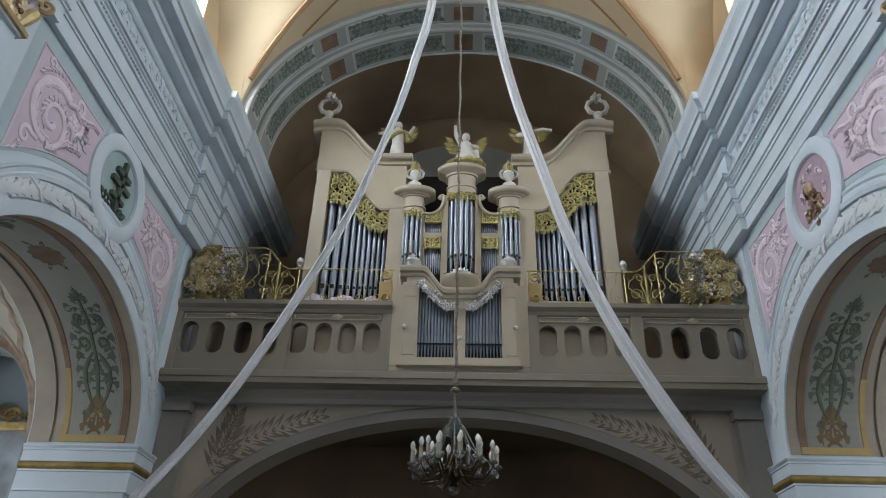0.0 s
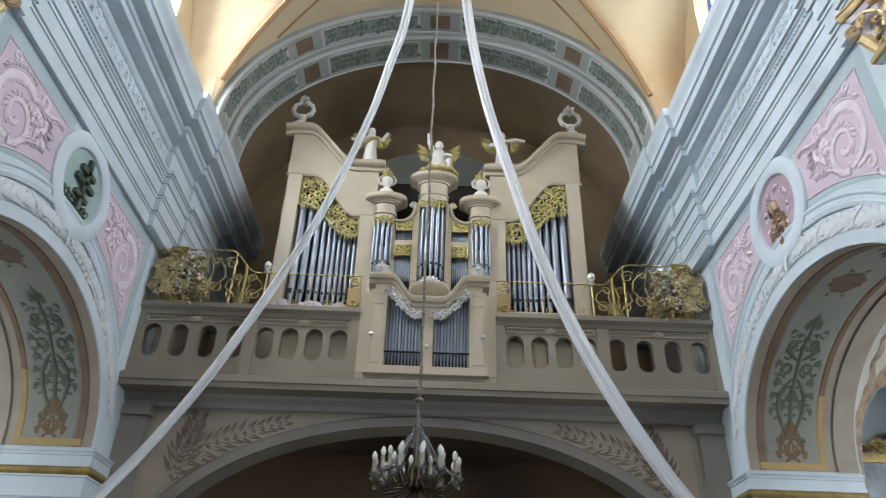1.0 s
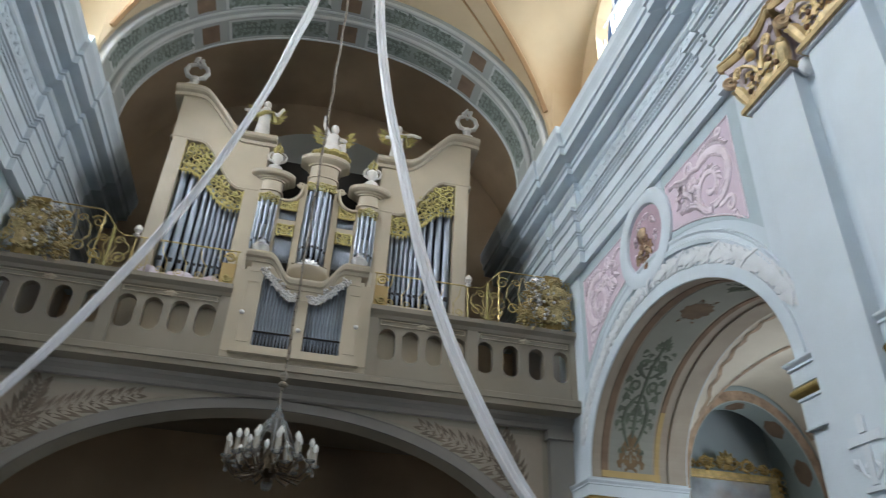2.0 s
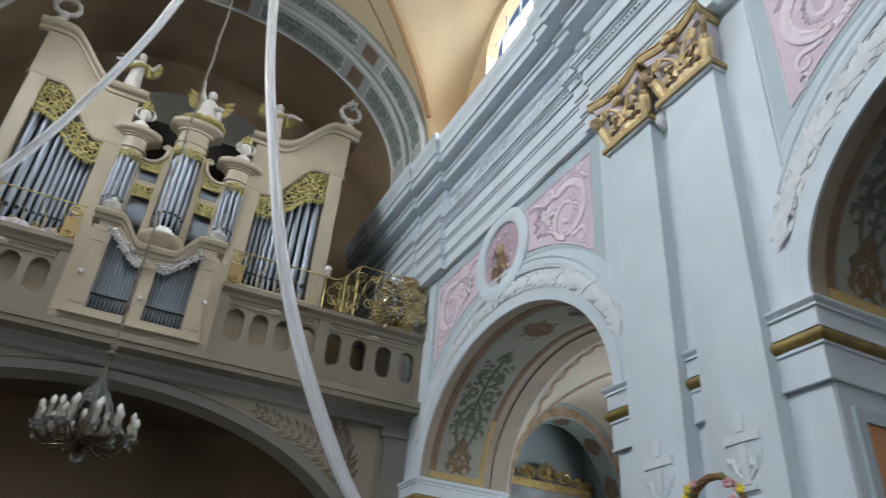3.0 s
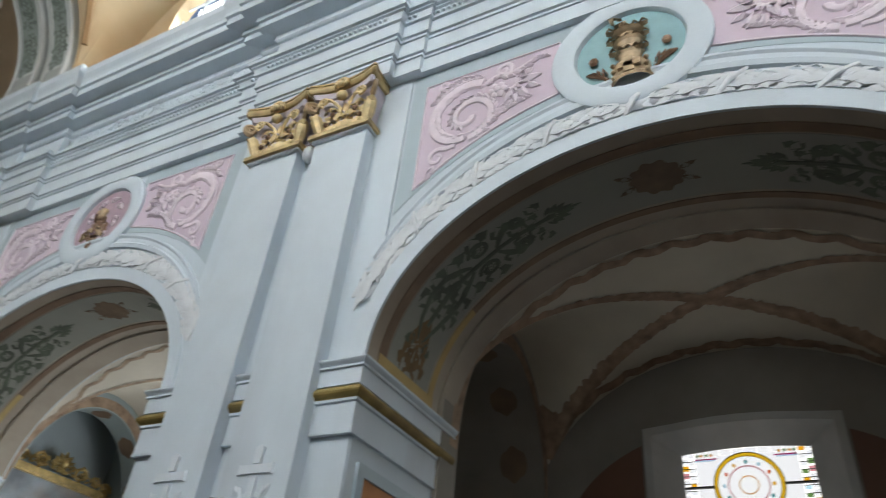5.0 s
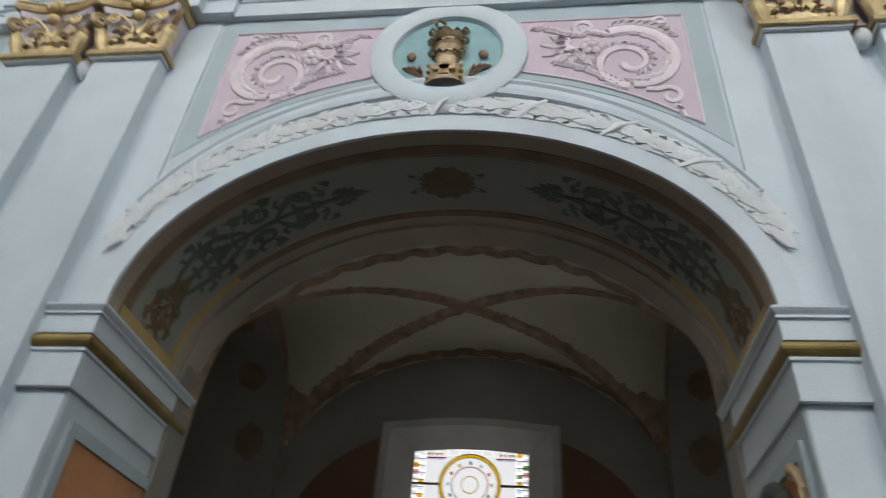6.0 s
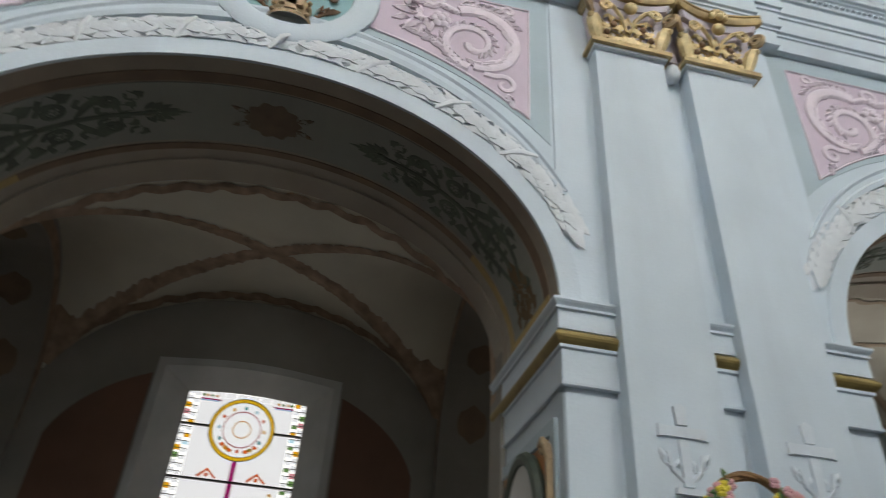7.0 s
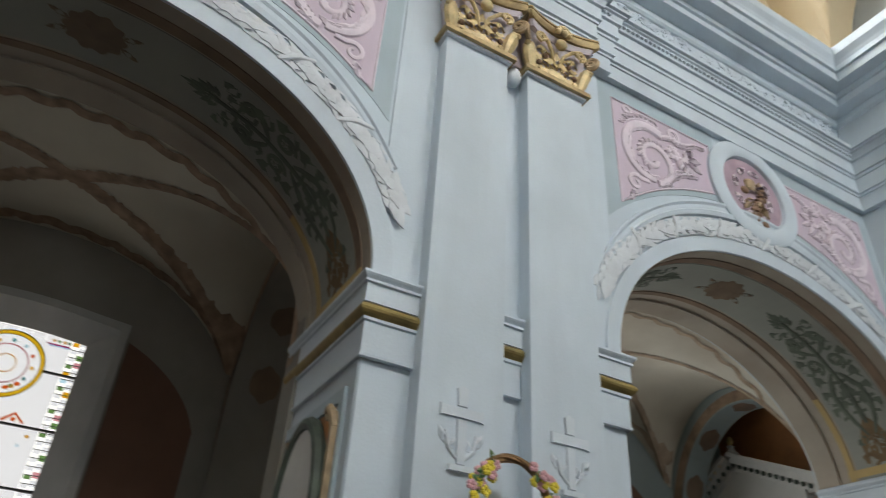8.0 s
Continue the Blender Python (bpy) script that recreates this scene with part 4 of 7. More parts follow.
                for u, v, an, ln, wd_ in ((0.60, 0.10, 1.9, 0.16, 0.09), (0.95, 0.22, 0.9, 0.20, 0.12), (1.15, 0.26, 0.5, 0.22, 0.12), (1.3, 0.22, 0.35, 0.30, 0.13), (0.98, 0.02, 0.7, 0.22, 0.10), (1.12, 0.02, 0.9, 0.18, 0.08), (1.42, 0.06, -2.4, 0.22, 0.09), (1.5, 0.14, -2.6, 0.24, 0.11), (1.66, 0.30, 0.3, 0.26, 0.12), (1.95, 0.22, 0.2, 0.22, 0.11), (2.12, 0.06, 0.6, 0.20, 0.10), (2.3, 0.04, 0.8, 0.16, 0.08), (2.36, 0.24, 0.5, 0.14, 0.09)):
                    g.leaf(u, sd * v, sd * an, ln * 1.3, wd_ * 1.7, 0.0, 0.03, True)
                for q in range(4):
                    g.leaf(1.78 + 0.02 * math.cos(q * 1.57), sd * 0.19 + 0.02 * math.sin(q * 1.57), q * 1.57 + 0.4, 0.085, 0.07, 0.0, 0.03)
                for q in range(4):
                    g.leaf(2.52, 0, sd * (0.18 + 0.36 * q), 0.27 - 0.03 * q, 0.085, 0.0, 0.03)
            g.leaf(2.50, 0, 0, 0.36, 0.07, 0.0, 0.03)
            part("vine", g, M_LEAF, sf, "dark green painted acanthus stem with a palmette")
    # leafy relief along the frieze
    rnd = random.Random(3)
    g = G(lambda p: on_wall(s)((p[0], p[1], p[2] * 0.6 + 0.09)))
    y = -10.2
    while y < 9.7:
        near_p = any(abs(y - m) < 1.35 for m in (3.825, -3.825))
        if not near_p:
            for k in range(4):
                g.leaf(y, 9.68 + rnd.uniform(-0.1, 0.1), rnd.choice((0.2, 2.9, 1.2, 1.9, -0.6)) + rnd.uniform(-0.4, 0.4), rnd.uniform(0.2, 0.36), 0.15, 0.0, 0.03, True)
        y += 0.19
    tagged(part("frieze_ornament", g, M_TRIM), "pale blue stucco leafwork along the frieze", "frieze", "", "stuff")

# bead roll below the frieze
for s in (1, -1):
    g = G(on_wall(s))
    y = -10.1
    while y < 9.7:
        d = 0.16 if any(abs(y - m) < 0.97 for m in (3.825, -3.825)) else 0.06 if any(abs(y - m) < 1.33 for m in (3.825, -3.825)) else 0.0
        g.ball((y, 9.20, 0.235 + d), (0.034, 0.028, 0.03), 6, 4)
        y += 0.075
    tagged(part("bead_roll", g, M_TRIM, None, "", True), "pale blue stucco bead moulding below the frieze", "moulding", "", "stuff")

# painted lines on the vault groins
for s in (1, -1):
    for yc in BAYS[:2]:
        for e in (-1, 1):
            pts = []
            for i in range(30):
                y = yc + e * 2.08 * (1 - i / 30)
                zl = 11.5 + 2.75 * math.sqrt(max(0, 1 - ((y - yc) / 2.1) ** 2))
                q = (zl - 11.0) / 3.55
                if q >= 1:
                    break
                pts.append((s * 4.42 * math.sqrt(1 - q * q), y, zl - 0.005))
            g = G().tube(pts, 0.06, 5)
            struct("groin_line", g, M_VAULTLINE, "tan painted line along a vault groin", "painted line")
            pts = [(p[0] - s * 0.55, p[1] + e * 0.25, vault_z(p[0] - s * 0.55, p[1] + e * 0.25) - 0.002) for p in pts[2:]]
            struct("groin_line", G().tube(pts, 0.03, 4), M_VAULTLINE, "tan painted line beside a vault groin", "painted line")

# windows of the upper wall; the two southern bays repeat the northern one, unseen
for s in (1, -1):
    for yc in BAYS:
        wd = thing("clerestory_window", "arched clerestory window, white with daylight", "window", (s * 5.4, yc, 12), "clerestory windows", "structure")
        g = G()
        for k in range(5):
            y = yc - WIN_Y + k * WIN_Y / 2
            g.box((min(s * 5.22, s * 5.26), y - 0.02, 10.9), (max(s * 5.22, s * 5.26), y + 0.02, arch_z(y, yc, WIN_Y, 0.9, 13.2)))
        for k in range(5):
            z = 11.1 + k * 0.6
            g.box((min(s * 5.21, s * 5.25), yc - WIN_Y, z - 0.015), (max(s * 5.21, s * 5.25), yc + WIN_Y, z + 0.015))
        part("window_bars", g, M_TRIM, wd)
        g = G().box((min(s * 5.75, s * 5.8), yc - 1.6, 10.6), (max(s * 5.75, s * 5.8), yc + 1.6, 14.6))
        struct("backdrop", g, M_SKYGLOW, "bright overcast sky outside a window", "sky")

# ---- aisles ----
AX, AH, AY, AXW = 8.05, 1.42, 2.57, 9.4
M_AISLEVAULT = mat("dim_cream_aisle_vault", (0.58, 0.55, 0.46), 0.85, var=0.12, scale=0.8, stain=(0.36, 0.3, 0.22), stain_amt=0.5)
M_CREAMVAULT = mat("stained_cream_aisle_vault", (0.60, 0.56, 0.47), 0.85, var=0.12, scale=0.8, stain=(0.3, 0.22, 0.14), stain_amt=0.6)
M_RIBPAINT = mat("russet_painted_rib", (0.33, 0.235, 0.165), 0.85, var=0.35, scale=6)
M_RIBSOFT = mat("faded_russet_paint", (0.38, 0.29, 0.21), 0.85, var=0.3, scale=5)
M_WINSTONE = mat("grey_window_stone", (0.44, 0.44, 0.42), 0.7, var=0.12, scale=2)
M_LEAD = mat("lead_came", (0.05, 0.05, 0.05), 0.5, var=0.1)
GLASS = {k: stained("glass_" + k, c) for k, c in dict(white=(0.92, 0.93, 0.95), yellow=(0.85, 0.62, 0.10), gold=(0.90, 0.70, 0.12), green=(0.38, 0.52, 0.30), amber=(0.85, 0.35, 0.06), blue=(0.74, 0.88, 0.94), magenta=(0.62, 0.08, 0.38), pink=(0.8, 0.55, 0.58), teal=(0.25, 0.6, 0.62)).items()}


def aisle_z(x, y, yc):
    zy = 4.6 + 1.94 * math.sqrt(max(0, 1 - ((y - yc) / AY) ** 2))
    zx = 4.6 + 1.94 * math.sqrt(max(0, 1 - ((x - AX) / AH) ** 2))
    return max(zy, zx)


for s in (1, -1):
    for bi, yc in enumerate(BAYS):
        xs = [6.6 + (9.5 - 6.6) * i / 44 for i in range(45)]
        ys = [yc - AY + 2 * AY * i / 80 for i in range(81)]
        struct("ceiling_aisle", G().grid([[(s * x, y, aisle_z(x, y, yc)) for x in xs] for y in ys]), M_AISLEVAULT if bi == 1 else M_CREAMVAULT, "dim cream groin vault of the aisle", "ceiling", True)

        def painted(pts, w, seed):
            """A painted band with a ragged leafy edge, lying on the vault along plan points."""
            rnd = random.Random(seed)
            g, rows = G(), []
            for i, (x, y) in enumerate(pts):
                a, b = pts[max(0, i - 1)], pts[min(len(pts) - 1, i + 1)]
                d = Vector((b[0] - a[0], b[1] - a[1])).normalized()
                w0, w1 = w * rnd.uniform(0.75, 1.15), w * rnd.uniform(0.75, 1.15)
                row = []
                for q in (-w0, -w0 * 0.5, 0.0, w1 * 0.5, w1):
                    px, py = min(9.39, max(6.71, x - d.y * q)), y + d.x * q
                    row.append((s * px, py, aisle_z(px, py, yc) - 0.012))
                rows.append(row)
            return g.grid(rows)

        for ex in (-1, 1):
            for ey in (-1, 1):
                pts = [(AX + ex * AH * t, yc + ey * AY * t) for t in [0.98 * i / 70 for i in range(71)]]
                struct("painted_rib", painted(pts, 0.11 if bi == 1 else 0.06, int(ex * 2 + ey + 9)), M_RIBPAINT if bi == 1 else M_RIBSOFT, "russet painted leafy band along a vault groin", "painted rib")
        # painted bands along the lunettes and the crown
        for xb, w in ((9.22, 0.10), (6.86, 0.07)):
            pts = [(xb + 0.03 * math.sin(k * 0.9), yc - AY * 0.98 + 1.96 * AY * k / 90) for k in range(91)]
            struct("painted_band", painted(pts, w if bi == 1 else w * 0.5, int(xb * 10)), M_RIBPAINT if bi == 1 else M_RIBSOFT, "wavy russet painted band along the aisle vault", "painted band")
        # outer wall with a deep window
        g = G(mir(s))
        g.box((AXW, yc - 3.825, 0), (10.1, yc - 1.05, 7.2)).box((AXW, yc + 1.05, 0), (10.1, yc + 3.825, 7.2))
        g.box((AXW, yc - 1.05, 0), (10.1, yc + 1.05, 2.3)).box((AXW, yc - 1.05, 5.55), (10.1, yc + 1.05, 7.2))
        struct("wall_aisle_" + SIDE[s], g, M_SHADEWALL if bi == 1 else M_AISLEWALL, "outer aisle wall with the bay's dimness in its colour" if bi == 1 else "grey-green plastered outer aisle wall", "wall")
        for e in (-1, 1):
            struct("russet_panel", G(mir(s)).grid([[(AXW - 0.006, yc + e * q, 0.0), (AXW - 0.006, yc + e * q, 4.1 + 1.45 * math.sqrt(max(0, 1 - (q / 2.25) ** 2)))] for q in [1.2 + 1.0 * i / 16 for i in range(17)]]), M_REDWALL, "dark russet painted panel beside the aisle window", "painted panel")
        wd = thing("stained_window", "leaded stained glass window with a roundel in a deep stone embrasure", "window", (s * 9.6, yc, 2.4), "stained glass windows", "structure")
        g = G(mir(s))
        n = 8
        outer = [(AXW - 0.03, yc + 1.07, 2.28), (AXW - 0.03, yc + 1.07, 5.44)] + [(AXW - 0.03, yc + 1.07 - 2.14 * i / n, 5.44 + 0.09 * math.sin(math.pi * i / n)) for i in range(1, n)] + [(AXW - 0.03, yc - 1.07, 5.44), (AXW - 0.03, yc - 1.07, 2.28)]
        inner = [(9.68, yc + 0.76, 2.5), (9.68, yc + 0.76, 5.26)] + [(9.68, yc + 0.76 - 1.52 * i / n, 5.26 + 0.05 * math.sin(math.pi * i / n)) for i in range(1, n)] + [(9.68, yc - 0.76, 5.26), (9.68, yc - 0.76, 2.5)]
        rim = [(AXW - 0.03, yc + (1.17 if p[1] > yc else -1.17) if abs(p[1] - yc) > 1.06 else p[1], p[2] + (0.1 if p[2] > 5 else -0.1)) for p in outer]
        g.grid([rim, outer, inner], False, True)
        part("stone_surround", g, M_WINSTONE, wd, "grey splayed stone embrasure")
        # coloured panes between lead cames
        rnd = random.Random(11)
        def pane(y0, y1, z0, z1, col, x=9.70):
            o = part("pane", G(mir(s)).box((x, min(y0, y1), z0), (x + 0.008, max(y0, y1), z1)), GLASS[col], wd)
            o.visible_shadow = False
            return o
        ztop, zr = 5.32, 4.84
        rows_z = [2.5, 2.83, 3.50, 4.17, 4.84, ztop]
        for k in range(5):
            for e in (-1, 1):
                pane(yc, yc + e * 0.60, rows_z[k], rows_z[k + 1] - (0.0 if k < 4 else 0.09), "white")
        for e in (-1, 1):
            for k in range(30):
                z = 2.5 + k * 0.094
                pane(yc + e * 0.61, yc + e * 0.685, z, z + 0.05, rnd.choice(("white", "white", "yellow", "white", "green", "white", "blue")))
                pane(yc + e * 0.69, yc + e * 0.765, z + 0.02, z + 0.085, rnd.choice(("white", "yellow", "white", "white", "green", "white", "pink")))
            # red and blue strips and corner leaves of the top border
            pane(yc + e * 0.33, yc + e * 0.60, 5.185, 5.20, "magenta", 9.689)
            pane(yc + e * 0.36, yc + e * 0.60, 5.165, 5.182, "blue", 9.689)
            for q, col in ((0.40, "yellow"), (0.46, "green"), (0.52, "yellow"), (0.57, "green")):
                part("pane", G(mir(s)).ball((9.69, yc + e * q, 5.24), (0.003, 0.024, 0.02), 6, 4), GLASS[col], wd).visible_shadow = False
        for k in range(8):
            y = yc - 0.6 + k * 0.15
            pane(y + 0.004, y + 0.146, ztop - 0.085, ztop - 0.015, "white")

        def ring(r, w, nm, col):
            o = part(nm, G(mir(s)).grid([[(x, yc + q * math.cos(t), zr + q * math.sin(t)) for x, q in ((9.684, r - w), (9.684, r + w), (9.690, r + w), (9.690, r - w))] for t in [2 * math.pi * i / 40 for i in range(40)]], True, True), GLASS[col], wd)
            o.visible_shadow = False
        ring(0.385, 0.024, "roundel_border", "gold")
        ring(0.235, 0.008, "roundel_ring", "pink")
        ring(0.11, 0.006, "roundel_ring", "yellow")
        for k in range(12):
            a = k * 0.5236
            part("pane", G(mir(s)).ball((9.684, yc + 0.285 * math.cos(a), zr + 0.285 * math.sin(a)), (0.003, 0.026, 0.026), 6, 4), GLASS[("blue", "amber", "gold", "teal")[k % 4]], wd).visible_shadow = False
        pane(yc - 0.03, yc + 0.03, 2.5, 4.43, "magenta", 9.688)
        for e in (-1, 1):
            for k in range(3):
                zb = 2.86 + 0.67 * k
                g = G(mir(s)).tube([(9.688, yc + e * 0.30 - 0.11, zb), (9.688, yc + e * 0.30, zb + 0.10), (9.688, yc + e * 0.30 + 0.11, zb)], 0.018, 4).ball((9.688, yc + e * 0.30, zb + 0.03), (0.003, 0.03, 0.025), 6, 4)
                part("pane", g, GLASS["amber" if k != 1 else "yellow"], wd).visible_shadow = False
            for q in (0.10, 0.15, 0.2):
                part("pane", G(mir(s)).ball((9.69, yc + e * q, zr - 0.30 + q * q * 2.2), (0.003, 0.036, 0.026), 7, 4), GLASS["amber" if q != 0.15 else "yellow"], wd).visible_shadow = False
        for k in range(16):
            y, z = rnd.uniform(-0.5, 0.5), rnd.uniform(2.6, 4.3)
            if abs(y) > 0.1:
                part("pane", G(mir(s)).ball((9.69, yc + y, z), (0.003, rnd.uniform(0.015, 0.03), rnd.uniform(0.012, 0.025)), 6, 4), GLASS[rnd.choice(("yellow", "teal", "pink", "blue", "gold"))], wd).visible_shadow = False
        g = G(mir(s))
        for z in rows_z[:-1]:
            if z > 4.8:
                for e in (-1, 1):
                    g.box((9.68, yc + (0.40 if e > 0 else -0.77), z - 0.011), (9.72, yc + (0.77 if e > 0 else -0.40), z + 0.011))
            else:
                g.box((9.68, yc - 0.77, z - 0.011), (9.72, yc + 0.77, z + 0.011))
        for y in (-0.77, 0.77):
            g.box((9.68, yc + y - 0.009, 2.5), (9.72, yc + y + 0.009, ztop))
        for k in range(29):
            for e in (-1, 1):
                g.box((9.685, yc + e * 0.688 - 0.08, 2.54 + k * 0.094), (9.70, yc + e * 0.688 + 0.08, 2.546 + k * 0.094))
        g.tube([(9.69, yc + 0.408 * math.cos(2 * math.pi * i / 40), zr + 0.408 * math.sin(2 * math.pi * i / 40)) for i in range(40)], 0.007, 4, True)
        g.tube([(9.69, yc + 0.36 * math.cos(2 * math.pi * i / 40), zr + 0.36 * math.sin(2 * math.pi * i / 40)) for i in range(40)], 0.004, 4, True)
        part("lead_cames", g, M_LEAD, wd, "dark lead bars")
        struct("backdrop", G(mir(s)).box((10.25, yc - 1.6, 1.6), (10.3, yc + 1.6, 6.0)), M_SKYLOW, "bright overcast sky outside a window", "sky")
    # cross arches that divide the aisle, and its end walls
    for y0, y1 in ((2.50, 5.15), (-5.15, -2.50), (10.25, 10.75), (-10.75, -10.25)):
        ca, cr = (7.86, 1.40) if y0 < -10 else (AX, 1.28)
        g = arcade(G(), 6.4, AXW, 7.2, y0, y1, [ca], cr, 1.85, 4.4, lambda u, d, z: (s * u, d, z))
        # the middle arches get the colour darkened for shade
        struct("wall_aisle_arch", g, M_AISLEWALL if y1 > 10 or y0 < -10 else M_SHADEWALL, "dim painted cross arch of the aisle", "wall")
        # dark painted cartouches on the soffit, and a russet band round the mouth of the arch
        AS = lambda p: (s * (ca + (cr - p[2]) * math.cos(p[0])), p[1], 4.4 + (1.85 - p[2]) * math.sin(p[0]))
        for ym in ((y0 + 0.42, y1 - 0.42) if y1 - y0 > 1 else ((y0 + y1) / 2,)):
            for t in (0.42, 0.95, math.pi / 2, math.pi - 0.95, math.pi - 0.42):
                g = G(AS).add([(t, ym, 0.008)] + [(t + (0.13 + 0.015 * math.cos(6 * a)) * math.cos(a), ym + 0.2 * math.sin(a), 0.006) for a in [2 * math.pi * k / 24 for k in range(24)]], [(0, 1 + k, 1 + (k + 1) % 24) for k in range(24)])
                struct("painted_cartouche", g, M_SHADOWBROWN, "dark brown painted cartouche on the aisle arch", "painted ornament")
        for yf in (y0 - 0.006, y1 + 0.006):
            g = G().grid([[(s * (ca + (cr + o) * math.cos(t)), yf, 4.4 + (1.85 + o) * math.sin(t)) for o in (0.02, 0.20)] for t in [math.pi * k / 32 for k in range(33)]])
            struct("painted_band", g, M_RIBPAINT, "russet painted line round the aisle arch", "painted band")
    for y, e in ((11.6, 1), (-11.6, -1)):
        struct("wall_aisle_end", G(mir(s)).box((6.6, min(y, y + e * 0.4), 0), (10.1, max(y, y + e * 0.4), 7.2)), M_ENDWALL if e > 0 else M_ORANGE, "plastered end wall of the aisle", "wall")
    struct("roof_aisle", G(mir(s)).box((5.6, Y_END - 0.4, 7.2), (10.4, Y_BACK + 0.4, 7.5)), M_LOFT, "plain aisle roof", "roof")
    struct("wall_aisle_closing", G(mir(s)).box((9.4, -16.9, 0), (10.1, -11.47, 7.2)).box((9.4, 11.47, 0), (10.1, 14.6, 7.2)), M_AISLEWALL, "plain closing aisle wall", "wall")


# ---- gallery parapet ----
def slot_wall(g, x0, x1, z0, z1, slots, zb, zt, y0, y1):
    """A wall slab with upright round-ended slots; slots are (middle, half width)."""
    P = lambda x, y, z: (x, y, z)
    edge = x0

    def col(a, b, za0, za1, zb0, zb1):
        g.add([(a, y0, za0), (b, y0, zb0), (b, y0, zb1), (a, y0, za1), (a, y1, za0), (b, y1, zb0), (b, y1, zb1), (a, y1, za1)],
              [(0, 1, 2, 3), (4, 5, 6, 7), (0, 1, 5, 4), (3, 2, 6, 7)])

    for c, h in slots:
        g.box((edge, y0, z0), (c - h, y1, z1))
        n = 8
        for i in range(n):
            ta, tb = math.pi * (1 - i / n), math.pi * (1 - (i + 1) / n)
            a, b = c + h * math.cos(ta), c + h * math.cos(tb)
            qa, qb = h * math.sin(ta), h * math.sin(tb)
            col(a, b, z0, zb + h - qa, z0, zb + h - qb)
            col(a, b, zt - h + qa, z1, zt - h + qb, z1)
        edge = c + h
    g.box((edge, y0, z0), (x1, y1, z1))
    return g


LEDGE = [(0.0, 5.72), (0.06, 5.74), (0.10, 5.80), (0.16, 5.82), (0.16, 5.92), (0.10, 5.95), (0.0, 5.97)]
RAIL = [(0.0, 7.04), (0.03, 7.06), (0.05, 7.12), (0.10, 7.16), (0.12, 7.18), (0.12, 7.26), (-0.25, 7.27), (-0.25, 7.04)]
for s in (1, -1):
    pr = thing("parapet", "grey-beige painted gallery parapet with upright oval openings", "parapet", (s * 3, 10.6, 5.95), "gallery parapets", "structure")
    x0, x1 = 1.18, W
    slots = [(c, 0.15) for c in (1.52, 1.94, 2.36, 2.78, 3.28, 3.76, 4.24, 4.70)]
    g = slot_wall(G(mir(s)), x0, x1, 5.95, 7.05, slots, 6.29, 6.88, 10.57, 10.72)
    part("slotted_wall", g, M_STONE, pr)
    for a, b in ((1.18, 1.34), (2.94, 3.14), (4.87, 5.0)):
        part("post", G(mir(s)).box((a, 10.53, 5.95), (b, 10.57, 7.05)), M_STONE, pr)
    part("top_rail", G().sweep([(min(s * x0, s * x1), 10.57), (max(s * x0, s * x1), 10.57)][::-1], [(d, z) for d, z in RAIL]), M_STONE, pr)
    for a, b in ((1.38, 2.90), (3.18, 4.84)):
        g = G(mir(s))
        for p, q in (((a, 6.93), (b, 6.945)), ((a, 7.015), (b, 7.03)), ((a, 6.945), (a + 0.015, 7.015)), ((b - 0.015, 6.945), (b, 7.015))):
            g.box((p[0], 10.545, p[1]), (q[0], 10.57, q[1]))
        m = (a + b) / 2
        g.add([(m - 0.12, 10.54, 6.98), (m, 10.53, 6.92), (m + 0.12, 10.54, 6.98), (m, 10.53, 7.04), (m, 10.51, 6.98)], [(0, 1, 4), (1, 2, 4), (2, 3, 4), (3, 0, 4)])
        part("fillet_frame", g, M_ORGAN, pr, "pale fillet frame with a diamond")
    # low cream boarding behind the inner openings
    bd = thing("case_base", "cream painted boarding of the organ base behind the parapet", "boarding", (s * 2, 10.95, 5.95), "", "structure")
    part("boards", G(mir(s)).box((1.2, 10.735, 5.95), (2.66, 10.775, 7.03)), M_ORGAN, bd)
struct("gallery_ledge", G().sweep([(W, 10.55), (-W, 10.55)], LEDGE), M_STONE, "grey painted moulded ledge below the parapet", "ledge")
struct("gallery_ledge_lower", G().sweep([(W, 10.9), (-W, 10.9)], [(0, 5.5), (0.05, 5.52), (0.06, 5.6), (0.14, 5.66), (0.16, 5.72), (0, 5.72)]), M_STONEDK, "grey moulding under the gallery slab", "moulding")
# arch moulding, corner piers and painted palms on the wall under the gallery
g = G()
rows = []
for i in range(61):
    t = math.pi * i / 60
    rows.append([((4.35 + o) * math.cos(t), 11.0 - d, 2.95 + (2.4 + o * 0.75) * math.sin(t)) for o, d in ((0.0, 0.0), (0.0, 0.05), (0.20, 0.06), (0.22, 0.03), (0.26, 0.0))])
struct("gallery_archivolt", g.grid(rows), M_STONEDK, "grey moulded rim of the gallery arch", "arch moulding")
